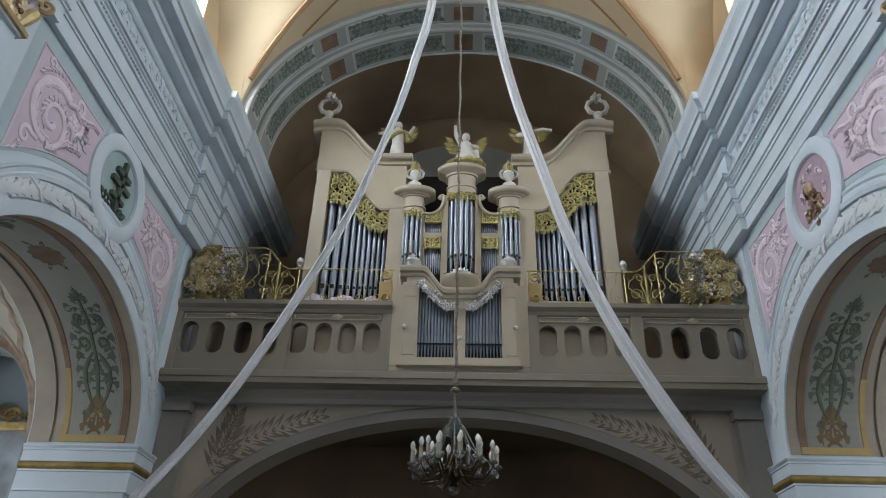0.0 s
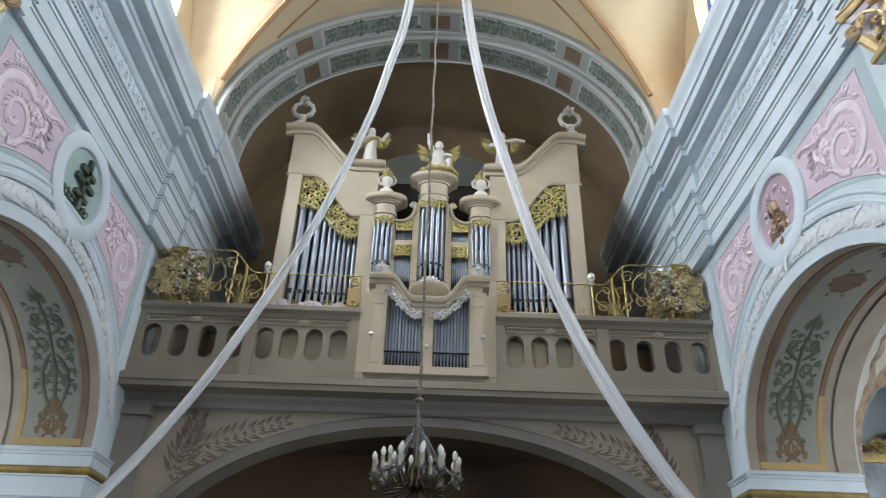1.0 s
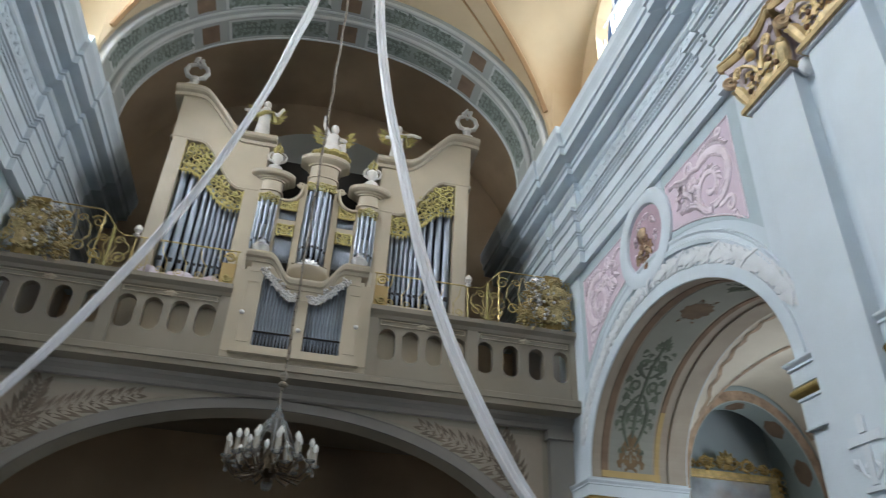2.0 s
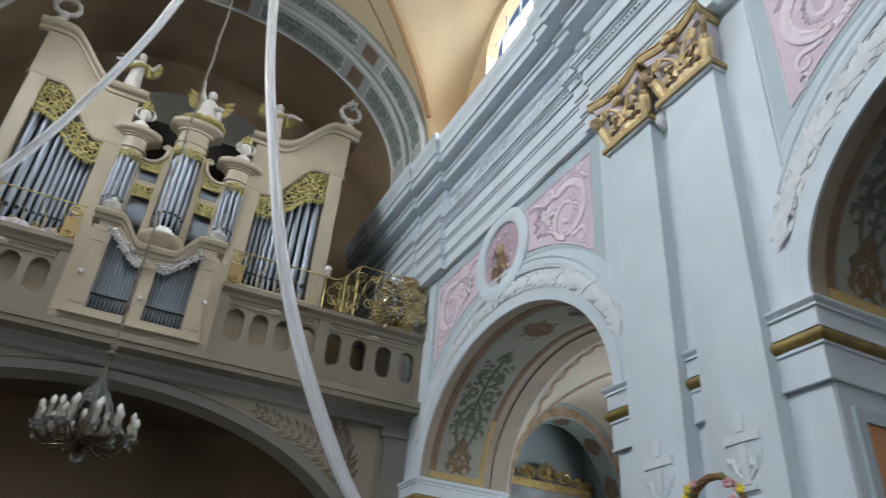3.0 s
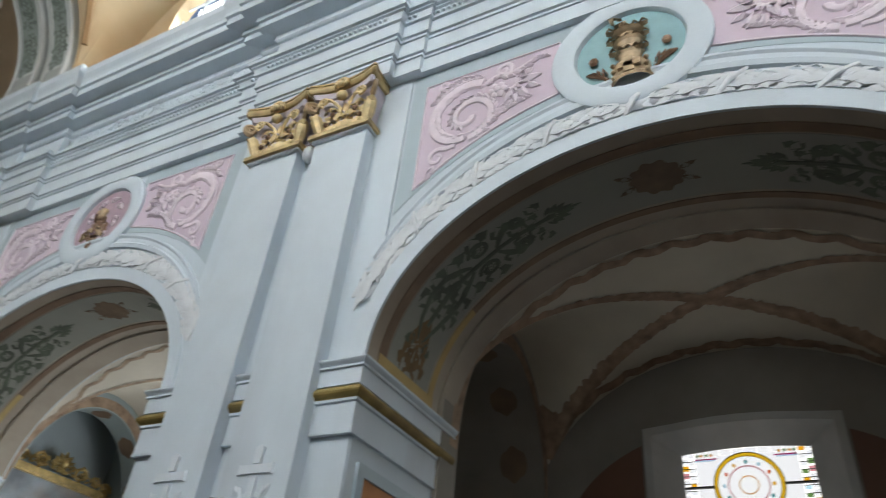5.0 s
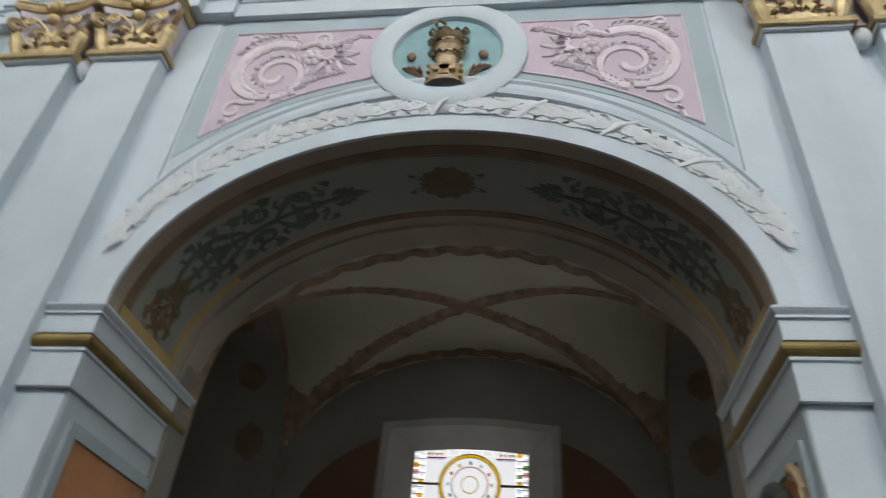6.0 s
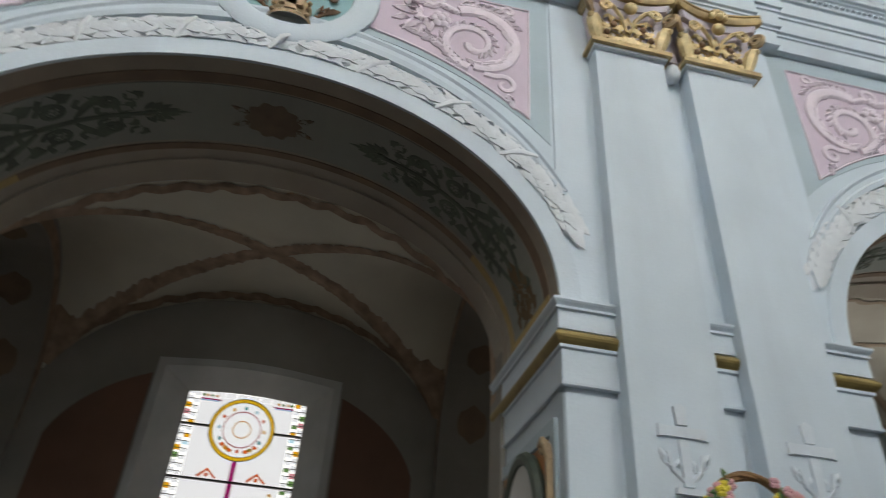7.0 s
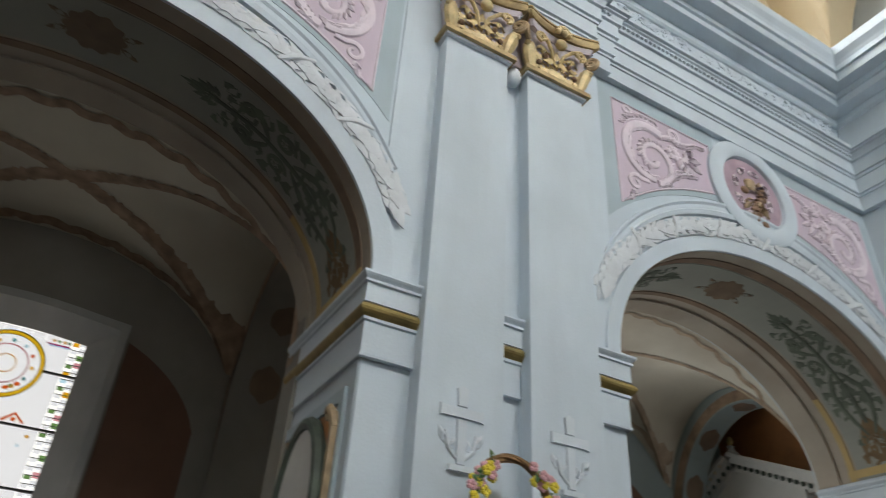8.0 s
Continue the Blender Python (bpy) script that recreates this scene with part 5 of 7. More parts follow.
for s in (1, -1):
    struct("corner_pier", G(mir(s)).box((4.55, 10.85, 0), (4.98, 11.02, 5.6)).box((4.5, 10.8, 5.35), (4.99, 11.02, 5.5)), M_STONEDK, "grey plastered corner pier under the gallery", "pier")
    # the beige spandrel field with its palm branches
    g = G(mir(s))
    us = [1.3 + (4.45 - 1.3) * i / 20 for i in range(21)]
    rows = []
    for u in us:
        zl = 2.95 + 2.62 * math.sqrt(max(0, 1 - (u / 4.68) ** 2)) + 0.02
        rows.append([(u, 11.0, zl), (u, 10.99, zl), (u, 10.99, max(zl + 0.005, 5.42)), (u, 11.0, max(zl + 0.005, 5.42))])
    struct("spandrel_field", g.grid(rows), M_SPANDREL, "beige painted spandrel of the gallery arch", "painted panel")
    pb = thing("painted_palm", "brown painted palm branches on the gallery spandrel", "painting", (s * 3.5, 10.98, 4.9), "painted palms")
    M_PALM = mat("faded_brown_paint", (0.22, 0.18, 0.14), 0.8, var=0.25, scale=4)
    rnd = random.Random(4)
    for (xa, za, xb, zb2) in ((4.1, 4.55, 2.4, 5.32), (3.95, 4.35, 3.75, 5.3)):
        g = G(lambda p: (s * p[0], 10.988 - p[2], p[1]))
        for k in range(13):
            t = k / 12
            x, z = xa + (xb - xa) * t, za + (zb2 - za) * (t ** 0.7)
            a = math.atan2(zb2 - za, xb - xa)
            for sd in (-1, 1):
                g.leaf(x, z, a + sd * (0.75 - 0.3 * t) + rnd.uniform(-0.12, 0.12), 0.5 * (1 - 0.5 * t), 0.075, 0, 0.004)
        part("palm_branch", g, M_PALM, pb)


# ---- organ ----
def pipe_mesh(r, h, foot=0.3):
    """A flue pipe: pointed foot, mouth and plain body, open at the top."""
    g = G().lathe((0, 0, 0), [(r * 0.25, 0), (r, foot), (r, foot + 0.02), (r, h), (r * 0.9, h), (r * 0.9, h - 0.04)], 12)
    return g


PIPES = {}


def pipe(parent, x, y, z, r, h, name="pipe"):
    key = (round(r, 3), round(h, 2))
    if key not in PIPES:
        o = part(name, pipe_mesh(r, h, min(0.32, h * 0.25)), M_PIPE, parent, "", True)
        PIPES[key] = o.data
    else:
        o = new(name, PIPES[key])
        o.parent = parent
        o.matrix_parent_inverse = parent.matrix_basis.inverted()
    o.matrix_basis = Matrix.Translation((x, y, z)) @ Matrix.Rotation(random.uniform(0, 6.28), 4, "Z")
    # the mouth, its shaded slit laid on as a black block
    if r > 0.028:
        mo = part("pipe_mouth", G().box((x - r * 0.55, y - r - 0.004, z + min(0.32, h * 0.25) - 0.02), (x + r * 0.55, y - r * 0.6, z + min(0.32, h * 0.25) + r * 0.9)), M_DARK, parent)
    return o


def carve(g, x0, x1, zl, zh, y, seed, r=0.10):
    """Openwork scroll carving between two curves of x."""
    rnd = random.Random(seed)
    x = x0 + r * 0.8
    while x < x1 - r * 0.4:
        z = zl(x) + r * 0.8
        while z < zh(x) - r * 0.3:
            f = rnd.choice((-1, 1))
            rr = r * rnd.uniform(0.8, 1.15)
            g.tube([(p[0], y - 0.02, p[1]) for p in spiral(x + rnd.uniform(-0.02, 0.02), z, rr, rr * 0.25, rnd.uniform(0, 6.28), 1.25, 14, 0, f)], [0.024 * (1 - 0.4 * i / 14) for i in range(15)], 5)
            a = rnd.uniform(0, 6.28)
            g.ball((x + rr * math.cos(a), y - 0.02, z + rr * math.sin(a)), (0.035, 0.025, 0.035), 6, 4)
            z += r * 1.75
        x += r * 1.7
    n = 14
    for f in (zl, zh):
        g.tube([(x0 + (x1 - x0) * i / n, y - 0.02, f(x0 + (x1 - x0) * i / n)) for i in range(n + 1)], 0.022, 5)
    for x in (x0, x1):
        g.tube([(x, y - 0.02, zl(x)), (x, y - 0.02, zh(x))], 0.022, 5)


def smooth(t):
    t = max(0.0, min(1.0, t))
    return t * t * (3 - 2 * t)


YF = 11.4
organ = thing("organ", "cream painted church organ with tin pipes and gilt carving", "organ", (0, 11.9, 5.95))
organ_top = lambda x: 12.05 - 0.92 * smooth((2.75 - x) / 1.05) + 0.06 * math.sin(max(0, min(1, (3.35 - x) / 0.9)) * math.pi)
panel_low = lambda x: 10.82 - 1.0 * smooth((2.55 - x) / 0.95)
carve_low = lambda x: 10.08 - 0.72 * smooth((2.6 - x) / 0.9)
for s in (1, -1):
    part("case_post", G(mir(s)).box((2.80, YF - 0.04, 5.95), (3.08, YF + 0.9, 10.86)), M_ORGAN, organ)
    part("case_post", G(mir(s)).box((1.16, YF - 0.04, 5.95), (1.48, YF + 0.9, 9.95)), M_ORGAN, organ)
    g = G(mir(s))
    us = [1.18 + (3.12 - 1.18) * i / 30 for i in range(31)]
    g.grid([[(u, YF, panel_low(u)), (u, YF, organ_top(u)), (u, YF + 0.95, organ_top(u)), (u, YF + 0.95, panel_low(u))] for u in us], False, True)
    o = len(g.v)
    for u in (us[0], us[-1]):
        g.add([(u, YF, panel_low(u)), (u, YF, organ_top(u)), (u, YF + 0.95, organ_top(u)), (u, YF + 0.95, panel_low(u))], [(0, 1, 2, 3)])
    part("upper_panel", g, M_ORGAN, organ)
    for f, prof, nm, a, b in ((organ_top, ((0, -0.16), (0.06, -0.14), (0.07, -0.07), (0.14, -0.04), (0.17, 0.0), (0.18, 0.07), (0.0, 0.09)), "cornice", 1.06, 3.30), (panel_low, ((0, -0.03), (0.05, -0.02), (0.07, 0.03), (0.03, 0.06), (0, 0.07)), "lower_moulding", 1.2, 3.14)):
        g = G(mir(s))
        us = [a + (b - a) * i / 34 for i in range(35)]
        g.grid([[(u, YF + 0.02 - d, f(u) + z) for d, z in prof] + [(u, YF + 0.9, f(u) + prof[-1][1]), (u, YF + 0.9, f(u) + prof[0][1])] for u in us], False, True)
        for u in (us[0], us[-1]):
            q = [(u, YF + 0.02 - d, f(u) + z) for d, z in prof] + [(u, YF + 0.9, f(u) + prof[-1][1]), (u, YF + 0.9, f(u) + prof[0][1])]
            g.add(q, [tuple(range(len(q)))])
        part(nm, g, M_ORGAN, organ)
    g = G(mir(s))
    carve(g, 1.50, 2.80, carve_low, panel_low, YF + 0.03, 20 + s, 0.082)
    xf = 1.54
    while xf < 2.78:
        g.tube([(xf, YF + 0.01, carve_low(xf)), (xf, YF + 0.01, carve_low(xf) - 0.09)], [0.024, 0.010], 5)
        xf += 0.07
    part("carving", g, M_CARVE, organ, "gilt openwork scroll carving")
    # shade behind the pipes, put in as a black sheet
    part("case_shade", G(mir(s)).box((1.45, YF + 0.42, 5.95), (2.85, YF + 0.46, 10.8)), M_DARK, organ, "black sheet standing in for shade inside the case")
    # tin pipes, large outside, small inside
    x = 2.70
    k = 0
    while x > 1.53:
        r = 0.082 - 0.011 * k if k < 4 else 0.042 - 0.0008 * (k - 4)
        h = carve_low(x) + 0.2 - 7.75
        pipe(organ, s * x, YF + 0.16, 7.75, r, h)
        x -= 2 * r + 0.024
        k += 1
    part("pipe_board", G(mir(s)).box((1.48, YF - 0.02, 7.5), (2.80, YF + 0.42, 7.76)), M_ORGAN, organ)
    part("base", G(mir(s)).box((1.16, YF + 0.02, 5.95), (2.80, YF + 0.9, 7.5)), M_ORGAN, organ)
    # small round towers
    cx = s * 0.99
    g = G()

    def half_round(g, cx, r, z0, z1, yb=YF + 0.25, n=14):
        ring = [(cx + r * math.cos(math.pi * (1 + i / n)), YF + 0.02 + r * 0.55 * math.sin(math.pi * (1 + i / n))) for i in range(n + 1)] + [(cx + r, yb), (cx - r, yb)]
        m = len(ring)
        g.add([(p[0], p[1], z) for z in (z0, z1) for p in ring], [tuple(range(m)), tuple(range(m, 2 * m))] + [(i, (i + 1) % m, m + (i + 1) % m, m + i) for i in range(m)])

    def half_turned(g, cx, prof, yb=YF + 0.25, n=14):
        rings = [[(cx + r * math.cos(math.pi * (1 + i / n)), YF + 0.02 + r * 0.55 * math.sin(math.pi * (1 + i / n)), z) for i in range(n + 1)] + [(cx + r, yb, z), (cx - r, yb, z)] for r, z in prof]
        o, m = len(g.v), n + 3
        g.grid(rings, False, True)
        g.f.append(tuple(o + i for i in range(m)))
        g.f.append(tuple(o + (len(rings) - 1) * m + i for i in range(m)))

    half_turned(g, cx, [(0.21, 9.72), (0.21, 9.86), (0.25, 9.87), (0.25, 9.90), (0.21, 9.91), (0.21, 10.13)])
    drum = part("tower_drum", g, M_ORGAN, organ)
    g = G()
    half_turned(g, cx, [(0.25, 10.13), (0.26, 10.16), (0.30, 10.17), (0.33, 10.20), (0.39, 10.22), (0.43, 10.25), (0.44, 10.28), (0.44, 10.33), (0.34, 10.335), (0.33, 10.36), (0.24, 10.365), (0.23, 10.385)])
    part("tower_cornice", g, M_ORGAN, organ)
    g = G()
    half_round(g, cx, 0.26, 7.9, 8.36)
    part("tower_foot", g, M_ORGAN, organ)
    g = G()
    for i in range(5):
        a = math.pi * (1.1 + 0.2 * i)
        for j in range(2):
            g.tube([(p[0], YF - 0.2 + 0.06 * abs(i - 2), p[1]) for p in spiral(cx + 0.075 * (i - 2), 9.62 + 0.1 * j, 0.055, 0.015, i + j, 1.2, 10, 0, 1 - 2 * (i % 2))], 0.016, 5)
    part("tower_carving", g, M_CARVE, organ, "gilt carving on the small tower")
    for i in range(5):
        a = math.pi * (1.12 + 0.19 * i)
        pipe(organ, cx + 0.17 * math.cos(a), YF + 0.02 + 0.16 * math.sin(a), 8.36, 0.034, 1.35 - 0.05 * abs(i - 2))
    for a, b, yo, zt in ((0.74, 0.80, 0.02, 9.7), (1.17, 1.22, 0.05, 10.1), (0.33, 0.40, 0.02, 10.2)):
        part("post", G(mir(s)).box((a, YF - yo, 7.9), (b, YF + 0.3, zt)), M_ORGAN, organ)
    part("rail", G(mir(s)).box((0.40, YF - 0.03, 9.17), (0.74, YF + 0.25, 9.27)), M_ORGAN, organ)
    # flats with two tiers of little pipes under scroll volutes
    g = G(mir(s))
    vol = [(0.66 + 0.31 * math.cos(math.radians(178 + 112 * i / 16)), YF - 0.03, 10.12 + 0.40 * math.sin(math.radians(178 + 112 * i / 16))) for i in range(17)]
    g.tube(vol, [0.05 - 0.015 * i / 16 for i in range(17)], 8)
    g.tube([(p[0], YF - 0.03, p[1]) for p in spiral(0.41, 10.15, 0.065, 0.02, 3.14, 1.5, 14, 0, -1)], 0.028, 6)
    part("volute", g, M_ORGAN, organ)
    g = G(mir(s))
    carve(g, 0.42, 0.73, lambda u: 9.52, lambda u: 10.10 - 0.40 * math.sqrt(max(0.0, 1 - ((u - 0.66) / 0.31) ** 2)), YF, 31, 0.06)
    carve(g, 0.42, 0.73, lambda u: 8.92 + 0.1 * abs(u - 0.57), lambda u: 9.15, YF, 33, 0.065)
    part("flat_carving", g, M_CARVE, organ, "gilt openwork in the flats")
    for i in range(8):
        pipe(organ, s * (0.43 + 0.042 * i), YF + 0.06, 9.27, 0.0165, 0.36)
        pipe(organ, s * (0.43 + 0.042 * i), YF + 0.06, 8.36, 0.0165, 0.72)
    part("flat_shade", G(mir(s)).box((0.40, YF + 0.2, 7.9), (0.78, YF + 0.24, 9.68)), M_DARK, organ, "black sheet standing in for shade inside the case")
# the middle tower
g = G()
half_turned(g, 0.0, [(0.36, 7.9), (0.36, 8.29), (0.30, 8.3)])
part("tower_foot", g, M_ORGAN, organ)
for e in (-1, 1):
    part("tower_post", G(mir(e)).box((0.27, YF - 0.1, 8.3), (0.33, YF + 0.25, 10.15)), M_ORGAN, organ)
g = G()
half_turned(g, 0.0, [(0.29, 10.1), (0.29, 10.36), (0.32, 10.365), (0.32, 10.40), (0.29, 10.405), (0.29, 10.66), (0.33, 10.67), (0.34, 10.71), (0.39, 10.74), (0.46, 10.78), (0.50, 10.81), (0.51, 10.84), (0.51, 10.89), (0.40, 10.895), (0.39, 10.92), (0.32, 10.925), (0.31, 10.95)])
part("middle_tower", g, M_ORGAN, organ)
# black sheet added between the towers where there is only shade
part("case_back_shade", G().box((-1.75, YF + 0.80, 7.3), (1.75, YF + 0.84, 11.3)), M_DARK, organ, "black sheet standing in for shade behind the towers")
part("tower_shade", G().box((-0.3, YF + 0.22, 7.9), (0.3, YF + 0.26, 10.2)), M_DARK, organ, "black sheet standing in for shade inside the case")
for i in range(7):
    a = math.pi * (1.08 + 0.14 * i)
    pipe(organ, 0.24 * math.cos(a), YF + 0.02 + 0.24 * math.sin(a), 8.3, 0.04, 1.75 - 0.05 * abs(i - 3))
g = G()
for i in range(7):
    for j in range(2):
        g.tube([(p[0], YF - 0.28 + 0.05 * abs(i - 3), p[1]) for p in spiral(0.08 * (i - 3), 9.98 + 0.1 * j + 0.02 * abs(i - 3), 0.06, 0.015, i + j, 1.2, 10, 0, 1 - 2 * (i % 2))], 0.017, 5)
part("tower_carving", g, M_CARVE, organ, "gilt carving on the middle tower")
part("console", G().box((-1.2, YF + 0.02, 5.95), (1.2, YF + 0.9, 7.95)), M_ORGAN, organ)
part("back_case", G().box((-1.15, YF + 0.3, 7.9), (1.15, YF + 0.9, 9.3)), M_ORGAN, organ)

# ---- the positive in the middle of the parapet ----
YP = 10.42
pos = thing("positive_organ", "small cream organ case with tin pipes and silver garlands", "organ", (0, 10.4, 5.95))
pos_top = lambda x: 7.40 + 0.44 * smooth((abs(x) - 0.25) / 0.42)
part("case_side", G().box((-1.02, YP, 6.08), (-0.72, YP + 0.5, 7.62)), M_ORGAN, pos)
part("case_side", G().box((0.72, YP, 6.08), (1.02, YP + 0.5, 7.62)), M_ORGAN, pos)
part("mullion", G().box((-0.10, YP, 6.2), (0.10, YP + 0.3, 7.32)), M_ORGAN, pos)
part("plinth", G().box((-0.72, YP, 6.08), (0.72, YP + 0.5, 6.2)), M_ORGAN, pos)
part("base", G().box((-1.18, YP + 0.09, 5.95), (1.18, YP + 0.3, 6.08)).box((-1.05, YP - 0.03, 6.05), (1.05, YP + 0.09, 6.08)), M_ORGAN, pos)
for e in (-1, 1):
    g = G()
    for a, b in (((0.78, 6.24), (0.792, 7.35)), ((0.96, 6.24), (0.972, 7.35)), ((0.792, 6.24), (0.96, 6.252)), ((0.792, 7.338), (0.96, 7.35))):
        g.box((min(e * a[0], e * b[0]), YP - 0.012, a[1]), (max(e * a[0], e * b[0]), YP, b[1]))
    part("panel_fillet", g, M_ORGAN, pos)
g = G()
us = [-0.95 + 1.9 * i / 40 for i in range(41)]
g.grid([[(u, YP - 0.008, pos_top(u) - 0.30), (u, YP - 0.008, pos_top(u)), (u, YP + 0.49, pos_top(u)), (u, YP + 0.49, pos_top(u) - 0.30)] for u in us], False, True)
for u in (us[0], us[-1]):
    g.add([(u, YP - 0.008, pos_top(u) - 0.30), (u, YP - 0.008, pos_top(u)), (u, YP + 0.49, pos_top(u)), (u, YP + 0.49, pos_top(u) - 0.30)], [(0, 1, 2, 3)])
part("crest", g, M_ORGAN, pos)
g = G()
prof = ((0, -0.13), (0.04, -0.11), (0.05, -0.05), (0.10, -0.03), (0.12, 0.03), (0.12, 0.07), (0.0, 0.09))
us = [-1.07 + 2.14 * i / 44 for i in range(45)]
g.grid([[(u, YP + 0.01 - d, pos_top(u) + z) for d, z in prof] + [(u, YP + 0.5, pos_top(u) + 0.09), (u, YP + 0.5, pos_top(u) - 0.13)] for u in us], False, True)
for u in (us[0], us[-1]):
    q = [(u, YP + 0.01 - d, pos_top(u) + z) for d, z in prof] + [(u, YP + 0.5, pos_top(u) + 0.09), (u, YP + 0.5, pos_top(u) - 0.13)]
    g.add(q, [tuple(range(len(q)))])
part("cornice", g, M_ORGAN, pos)
for s in (1, -1):
    for i in range(11):
        x = 0.135 + i * 0.056
        pipe(pos, s * x, YP + 0.1, 6.2, 0.022 if i % 2 else 0.026, pos_top(x) - 0.25 - 6.2)
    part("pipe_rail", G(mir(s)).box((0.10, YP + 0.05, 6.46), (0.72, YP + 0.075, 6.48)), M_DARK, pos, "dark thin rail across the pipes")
    part("inside", G(mir(s)).box((0.10, YP + 0.22, 6.1), (0.72, YP + 0.25, 7.6)), M_DARK, pos, "black sheet standing in for shade inside the case")
    g = G(mir(s))
    g3 = G(lambda p: (s * p[0], YP - 0.03 - p[2], p[1]))
    rnd = random.Random(8)
    for k in range(22):
        t = k / 21
        x, z = 0.70 - 0.58 * t, 7.56 - 0.42 * smooth(t) - 0.08 * math.sin(t * math.pi)
        g.ball((x + rnd.uniform(-0.02, 0.02), YP - 0.05, z + rnd.uniform(-0.03, 0.03)), (rnd.uniform(0.02, 0.035), 0.035, rnd.uniform(0.02, 0.04)), 7, 4)
        for q in range(2):
            g3.leaf(x, z, rnd.uniform(0, 6.28), rnd.uniform(0.08, 0.13), 0.045, 0.02, 0.03, True)
        g.tube([(p[0], YP - 0.05, p[1]) for p in spiral(x, z - 0.03, 0.055, 0.02, rnd.uniform(0, 6), 0.8, 8, 0, 1)], 0.013, 5)
    part("garland_leaves", g3, M_SILVER, pos, "silvered carved leaves")
    part("garland", g, M_SILVER, pos, "silvered carved leaf garland")
    g = G(mir(s)).lathe((0.88, YP + 0.2, 7.93), [(0.10, 0), (0.11, 0.03), (0.05, 0.06), (0.06, 0.08), (0.14, 0.14), (0.16, 0.20), (0.13, 0.26), (0.06, 0.30), (0.04, 0.33), (0.05, 0.36), (0.01, 0.40)], 16)
    part("finial", g, M_SILVER, pos, "silvered round finial", True)
    for x, z in ((0.95, 6.75),):
        part("boss", G(mir(s)).ball((x, YP - 0.02, z), (0.04, 0.03, 0.04), 10, 6), M_SILVER, pos, "small silvered boss", True)
    g = G(mir(s)).box((1.02, 10.5, 6.08), (1.18, 10.72, 7.6))
    part("side_wing", g, M_ORGAN, pos)
part("boss", G().ball((0, YP - 0.02, 6.55), (0.04, 0.03, 0.04), 10, 6), M_SILVER, pos, "small silvered boss", True)
g = G().lathe((0, YP + 0.25, 7.46), [(0.05, 0), (0.18, 0.06), (0.28, 0.14), (0.34, 0.24), (0.36, 0.27), (0.36, 0.31), (0.28, 0.34), (0.2, 0.36)], 20)
part("bowl", g, M_ORGAN, pos, "cream moulded bowl at the crest", True)
g = G()
for k in range(9):
    g.leaf(0, 0, math.radians(20 + 17.5 * k), 0.26, 0.09, 0, 0.04)
g2 = G(lambda p: (p[0], YP + 0.1 - p[2], 7.78 + p[1]))
for k in range(9):
    g2.leaf(0, 0, math.radians(10 + 20 * k), 0.22, 0.09, 0, 0.04)
part("shell", g2, M_SILVER, pos, "silvered carved shell")

# ---- sculpture on the organ ----
M_STATUE = mat("white_painted_carving", (0.62, 0.60, 0.57), 0.5, var=0.08, scale=6)


def statue(name, label, at, h, gold=None, wings=True, arms=(), crouch=False):
    """A plain carved figure; one mesh, gilding as a second material."""
    g = G(lambda p: (at[0] + p[0] * h, at[1] + p[1] * h, at[2] + p[2] * h))
    if crouch:
        g.lathe((0, 0, 0), [(0.22, 0), (0.24, 0.12), (0.16, 0.3), (0.15, 0.45), (0.10, 0.56), (0.05, 0.6)], 12)
        g.tube([(0.05, 0, 0.2), (0.2, -0.15, 0.22), (0.22, -0.12, 0.02)], [0.08, 0.07, 0.05], 8)
    else:
        g.lathe((0, 0, 0), [(0.17, 0), (0.15, 0.2), (0.12, 0.45), (0.13, 0.6), (0.14, 0.7), (0.10, 0.78), (0.045, 0.81)], 12)
    g.ball((0, -0.01, 0.72 if crouch else 0.90), (0.085, 0.09, 0.10), 10, 7)
    for pts in arms:
        g.tube(pts, [0.05, 0.042, 0.03][: len(pts)], 8)
    n = len(g.f)
    if wings:
        zc = 0.5 if crouch else 0.62
        for e in (-1, 1):
            T0 = g.T
            k = G(lambda p: T0((e * (0.05 + p[0]), 0.12 + 0.1 * p[2], zc + p[1])))
            for i in range(4):
                k.leaf(0, 0, 0.75 - 0.30 * i, 0.52 - 0.07 * i, 0.14, 0.02 * i, 0.06, i % 2 == 0)
            o = len(g.v)
            g.v += k.v
            g.f += [tuple(i + o for i in q) for q in k.f]
    if gold == "cloud":
        for i in range(9):
            a = i * 0.7
            g.ball((0.26 * math.cos(a), 0.16 * math.sin(a), 0.02), (0.14, 0.12, 0.09), 8, 5)
    if gold == "sash":
        g.tube([(-0.16, -0.1, 0.5), (0, -0.16, 0.58), (0.15, -0.1, 0.66), (0.22, 0.02, 0.5)], 0.045, 6)
    o = part(name, g, M_STATUE, None, "", True)
    o.data.materials.append(M_CARVE)
    for i, p in enumerate(o.data.polygons):
        if i >= n:
            p.material_index = 1
    return tagged(o, label, "statue")


statue("statue", "white carved standing figure with gilt wings on the organ", (-1.42, YF + 0.02, 11.21), 1.0, "sash", True, ([(0.12, 0, 0.72), (0.26, -0.08, 0.62), (0.36, -0.12, 0.78)], [(-0.12, 0, 0.72), (-0.3, -0.05, 0.66), (-0.42, -0.1, 0.6)]))
statue("statue", "white carved figure with gilt wings blowing a horn on the organ", (1.46, YF + 0.02, 11.21), 1.0, "sash", True, ([(0.1, 0, 0.74), (0.3, -0.05, 0.78), (0.5, -0.08, 0.72)], [(-0.12, 0, 0.72), (-0.26, -0.1, 0.55), (-0.1, -0.2, 0.5)]))
